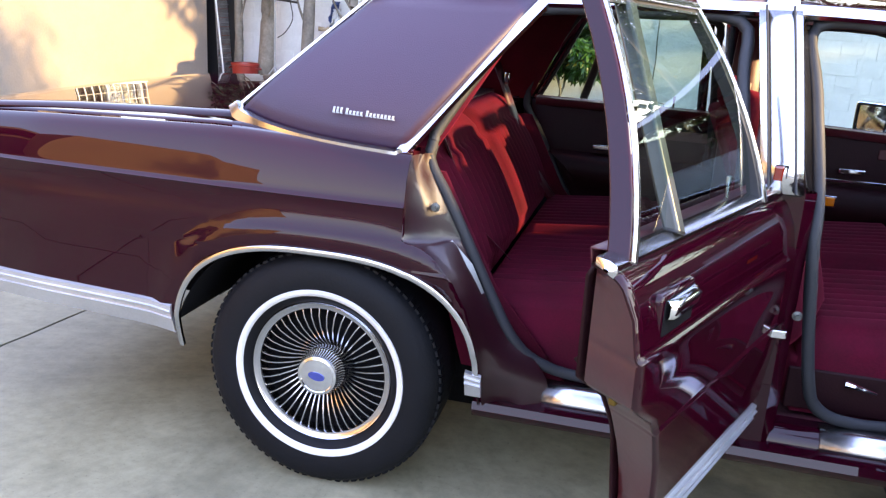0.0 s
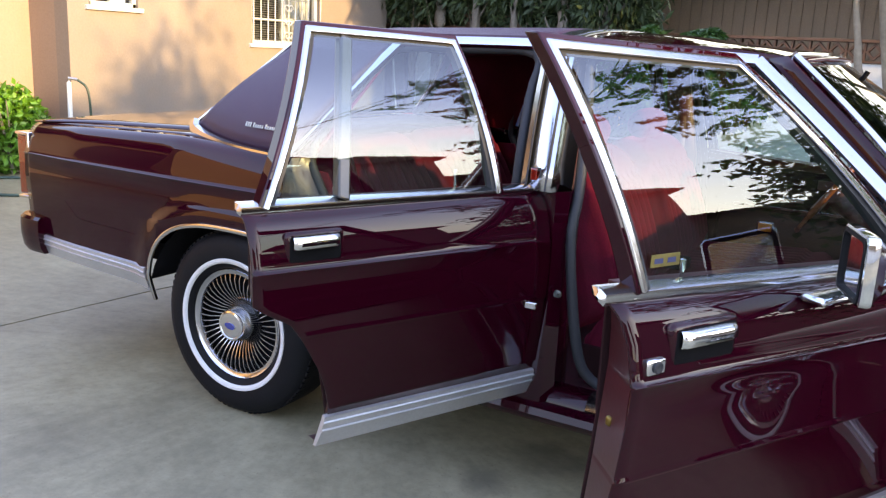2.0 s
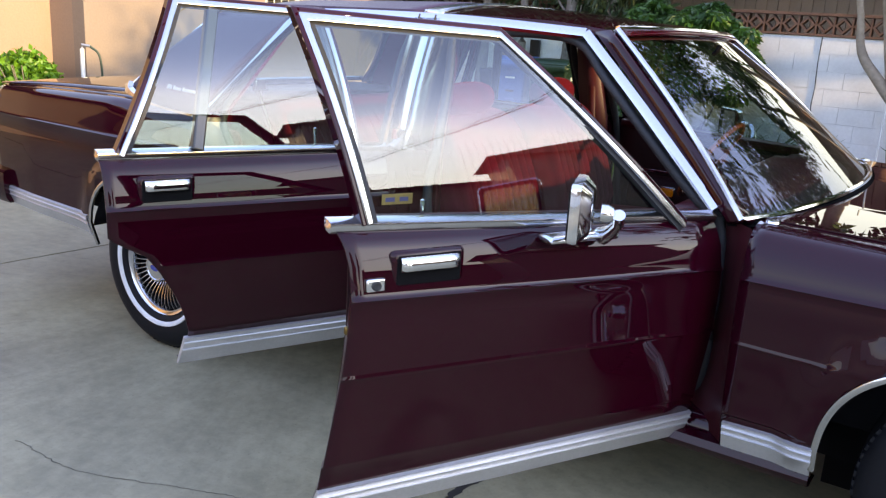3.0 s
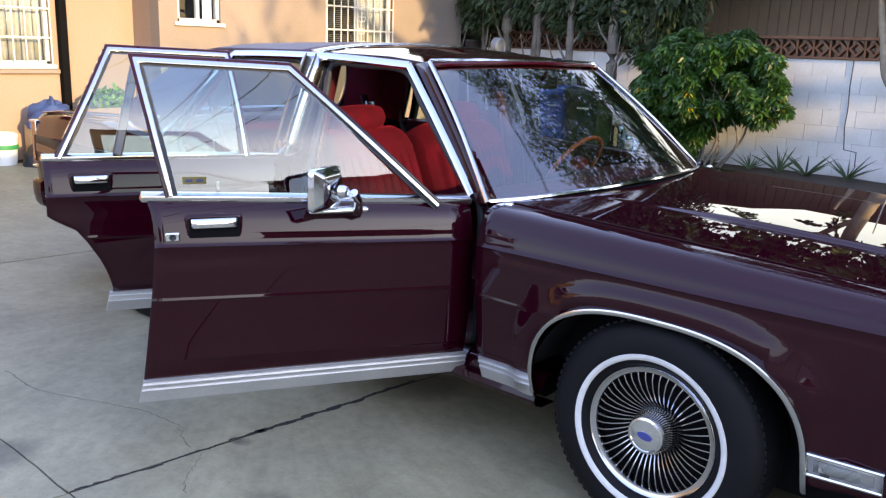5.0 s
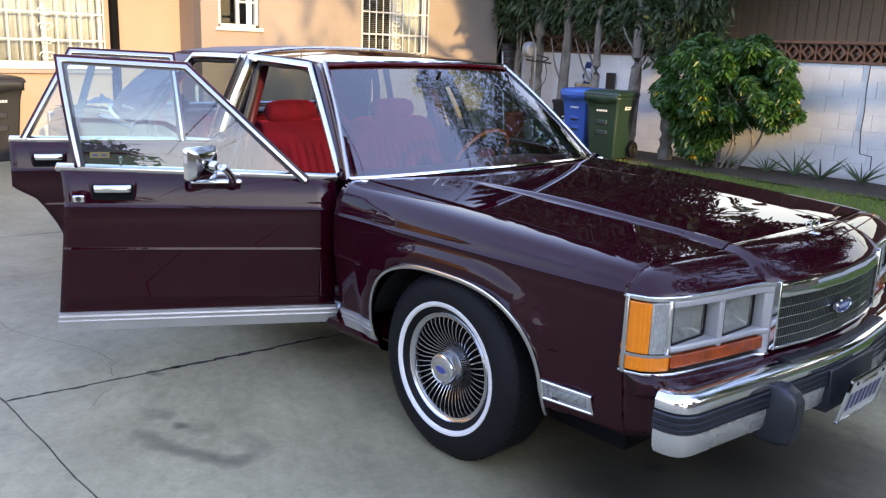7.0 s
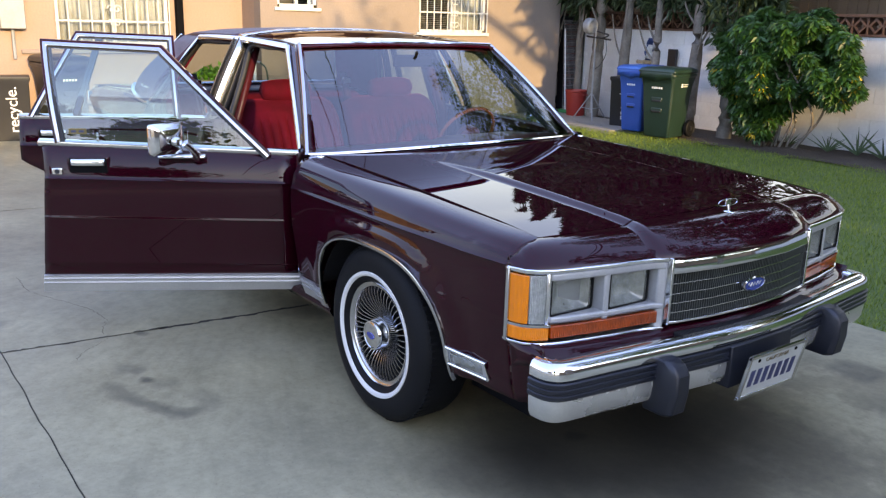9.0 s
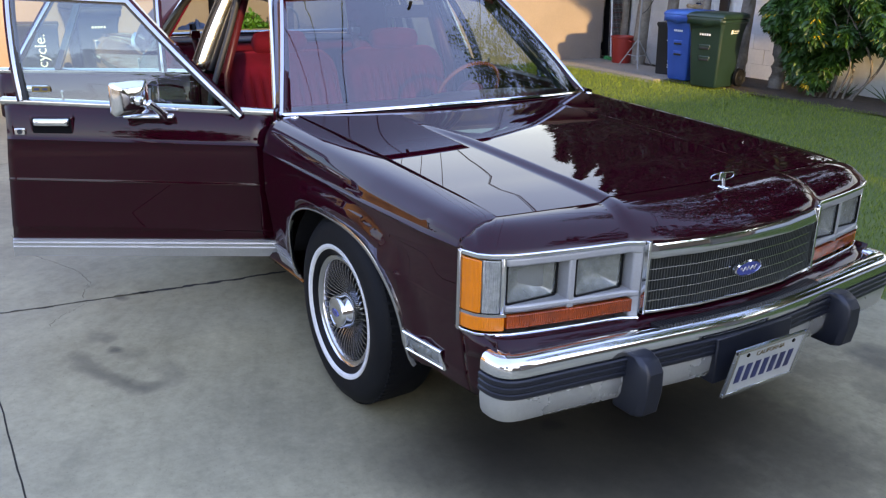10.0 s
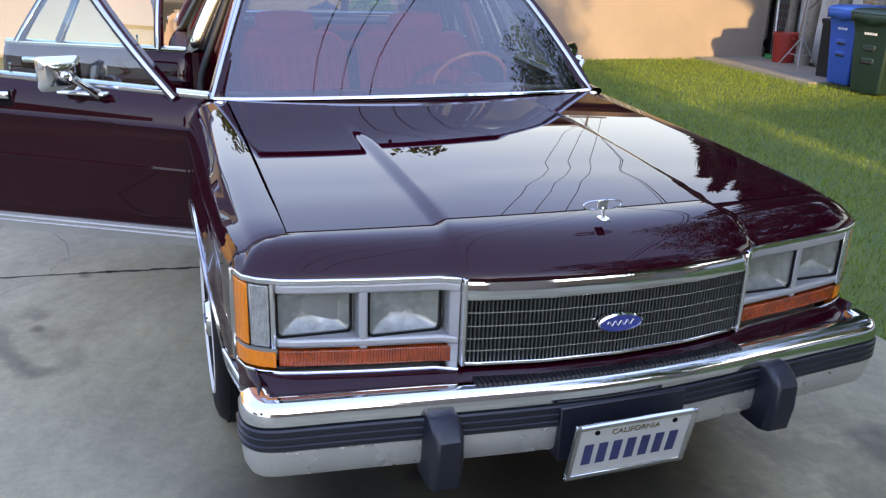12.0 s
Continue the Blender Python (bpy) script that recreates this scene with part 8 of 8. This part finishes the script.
mesh("hanging_cable", Shell().tube(through_points([c + Vector((0.22, 0, 1.26)), c + Vector((0.26, -0.02, 1.05)), c + Vector((0.16, -0.02, 0.88)), c + Vector((0.05, -0.02, 0.80))], 6), 0.007), BIN_BLACK, tri, "hanging black cable")
mesh("clamp", Shell().tube(through_points([c + Vector((0.05, -0.03, 1.38)), c + Vector((0.18, -0.05, 1.36)), c + Vector((0.30, -0.03, 1.33)), c + Vector((0.18, -0.05, 1.28)), c + Vector((0.05, -0.03, 1.30))], 5), 0.012), BIN_BLACK, tri, "black clamp loop")

panel = new("wire_panel")
top(panel, "roll of wire mesh leaning at the house corner", "wire mesh")
for k in range(12):
    y = 7.965 + 0.028 * k
    mesh("wire", Shell().tube([(-5.22 + 0.004 * k, y, 0.0), (-5.30, y, 1.55)], 0.004, n=5), STEEL, panel)
for k in range(26):
    z = 0.03 + 0.06 * k
    mesh("cross_wire", Shell().tube([(-5.22 - 0.08 * z / 1.55, 7.965, z), (-5.18 - 0.08 * z / 1.55, 8.27, z)], 0.003, n=5), STEEL if k % 2 else RED_PLASTIC, panel)
mesh("broom_handle", Shell().tube([(-5.12, 7.93, 0.04), (-5.30, 7.99, 1.40)], 0.012), WHITE_PLASTIC, None)
top(bpy.data.objects["broom_handle"], "pale broom handle leaning on the corner", "broom")
mesh("broom_head", Shell().box(-5.22, -5.0, 7.86, 7.96, 0.0, 0.06), GREEN_PLASTIC, bpy.data.objects["broom_handle"], "green broom head", bevel=0.01)
top(mesh("gate_board", Shell().box(-6.4, -5.15, 8.28, 8.32, 0.0, 1.62), BIN_BLACK, bevel=0.006), "dark board closing the gap beside the house", "board")

# bits on the block wall and shelf between the trunks
cl = new("hung_jacket")
top(cl, "small blue and white jacket hung between the trunks", "jacket")
rows = []
for i in range(9):
    f = i / 8
    rows.append([(-3.62 + 0.16 * (j / 8 - 0.5) * (0.6 + 0.5 * f) + 0.012 * math.sin(i * 2 + j), 8.22 + 0.03 * math.sin(j * 1.9 + i) , 1.30 - 0.34 * f) for j in range(9)])
mesh("cloth", Shell().grid(rows), TARP, cl, "crumpled blue cloth", solid=0.01)
mesh("white_cloth", Shell().grid([[(x + 0.03, y - 0.03, z - 0.10) for x, y, z in r] for r in rows[:6]]), WHITE_PLASTIC, cl, "crumpled white cloth", solid=0.008)
top(mesh("dark_plank", Shell().box(-3.28, -3.12, 8.25, 8.29, 0.70, 1.15), BIN_BLACK, bevel=0.006), "short dark plank propped on the wall", "plank")
top(mesh("rag", Shell().grid([[(-3.85 + 0.05 * i, 8.20 + 0.02 * math.sin(i * 2.0 + j), 0.93 + 0.03 * math.sin(i + j * 1.7)) for j in range(5)] for i in range(8)]), CARD, solid=0.01), "crumpled pale rag on a ledge", "rag")

# by the house on the left
bk = mesh("bucket", Shell().lathe([(0.0, 0.0), (0.13, 0.0), (0.15, 0.30), (0.157, 0.30), (0.157, 0.34), (0.145, 0.34), (0.128, 0.02), (0.0, 0.015)], "z", 28), WHITE_PLASTIC)
top(bk, "white plastic bucket with a green band", "bucket")
mesh("band", Shell().lathe([(0.146, 0.17), (0.154, 0.17), (0.157, 0.22), (0.150, 0.22)], "z", 28), GREEN_PLASTIC, bk, "green band")
bk.location = (-5.72, 0.70, 0.0)


def heap(name, c, r, mat, label, cat, seed):
    """A soft crumpled heap."""
    rows = []
    for i in range(13):
        t = math.pi * 0.5 * i / 12
        rows.append([tuple(Vector(c) + Vector((r[0] * math.cos(a) * math.cos(t), r[1] * math.sin(a) * math.cos(t), r[2] * math.sin(t))) * (1 + 0.28 * noise.noise(Vector((math.cos(a) * 2 + seed, math.sin(a) * 2, t * 3))))) for a in [2 * math.pi * k / 24 for k in range(24)]])
    return top(mesh(name, Shell().grid(rows, close=True), mat, None, sharp=50), label, cat)


heap("tarp_heap", (-5.68, 1.22, 0.38), (0.24, 0.26, 0.30), TARP, "crumpled blue tarpaulin heaped on a box", "tarpaulin", 1)
top(mesh("cardboard_box", Shell().box(-5.88, -5.50, 1.0, 1.42, 0.0, 0.40), CARD, bevel=0.01), "pale cardboard box under a tarpaulin", "box")
heap("black_bag", (-5.45, 1.05, 0.0), (0.22, 0.26, 0.24), BIN_BLACK, "black bag on the ground by the wall", "bag", 4)
mb = mesh("meter_box", Shell().box(-6.0, -5.86, -0.62, -0.34, 1.25, 2.2), GREYMETAL, bevel=0.01)
top(mb, "grey electric meter box on the house wall", "meter box")
mesh("conduit", Shell().tube([(-5.95, -0.48, 0.9), (-5.95, -0.48, 1.25)], 0.02), GREYMETAL, mb, "grey conduit")
mesh("meter_dial", Shell().lathe([(0.0, 0.03), (0.08, 0.03), (0.09, 0.0), (0.09, -0.01)], "x", 24, (-5.86, -0.48, 1.95)), WHITE_PLASTIC, mb, "round meter dial")
sp = mesh("standpipe", Shell().tube([(-5.12, 2.22, 0.0), (-5.12, 2.22, 0.86)], 0.022, n=12), WHITE_PLASTIC)
top(sp, "white standpipe with a tap and hose", "standpipe")
mesh("tap", Shell().tube([(-5.12, 2.22, 0.86), (-5.12, 2.22, 0.90), (-5.06, 2.27, 0.89)], 0.016), STEEL, sp, "brass tap")
hose = mesh("garden_hose", Shell().tube(through_points([(-5.06, 2.27, 0.89), (-4.99, 2.33, 0.78), (-4.98, 2.34, 0.40), (-5.0, 2.30, 0.04), (-4.85, 2.0, 0.015), (-4.4, 1.6, 0.014), (-4.3, 1.1, 0.014), (-4.9, 0.9, 0.014), (-5.3, 1.3, 0.014), (-4.8, 1.75, 0.014), (-4.2, 1.3, 0.02)], 8), 0.012, n=8), HOSE)
top(hose, "green garden hose looped on the ground", "hose")
top(mesh("white_post", Shell().tube([(1.60, 7.35, 0.0), (1.60, 7.35, 2.6)], 0.009, n=10), WHITE_PLASTIC), "slim white post beside the tree", "post")
pot = mesh("flower_pot", Shell().lathe([(0.0, 0.0), (0.10, 0.0), (0.14, 0.22), (0.16, 0.22), (0.16, 0.28), (0.145, 0.28), (0.12, 0.04), (0.0, 0.03)], "z", 28), LATTICE)
top(pot, "terracotta pot on the wall by the tree", "pot")
pot.location = (1.62, 8.43, 1.70)
pole = mesh("utility_pole", Shell().tube([(-26, 17, 0), (-26, 17, 9.5)], 0.06, n=12, radii=[0.07, 0.05]), BARK)
top(pole, "weathered wooden utility pole with overhead lines", "utility pole")
mesh("cross_arm", Shell().box(-26.06, -25.94, 16.1, 17.9, 8.6, 8.72), BARK, pole, "wooden cross arm")
for k, (y0, y1, z) in enumerate(((16.3, -15.0, 8.75), (17.0, -14.2, 8.75), (17.7, -13.4, 8.75))):
    pts = [(-26 + 52 * f, y0 + (y1 - y0) * f, z - 3.2 * f * (1 - f)) for f in spaced(0, 1, 25)]
    mesh("power_line", Shell().tube(pts, 0.012, n=5), BIN_BLACK, pole, "thin black overhead line")
for k, (y1, z) in enumerate(((-5.2, 8.2), (-5.9, 7.6), (-4.4, 9.3))):
    pts = [(-26 + 56 * f, 16.6 + (y1 - 16.6) * f, 8.75 + (z - 8.75) * f - 1.2 * f * (1 - f)) for f in spaced(0, 1, 25)]
    mesh("power_line", Shell().tube(pts, 0.010, n=5), BIN_BLACK, pole, "thin black overhead line")
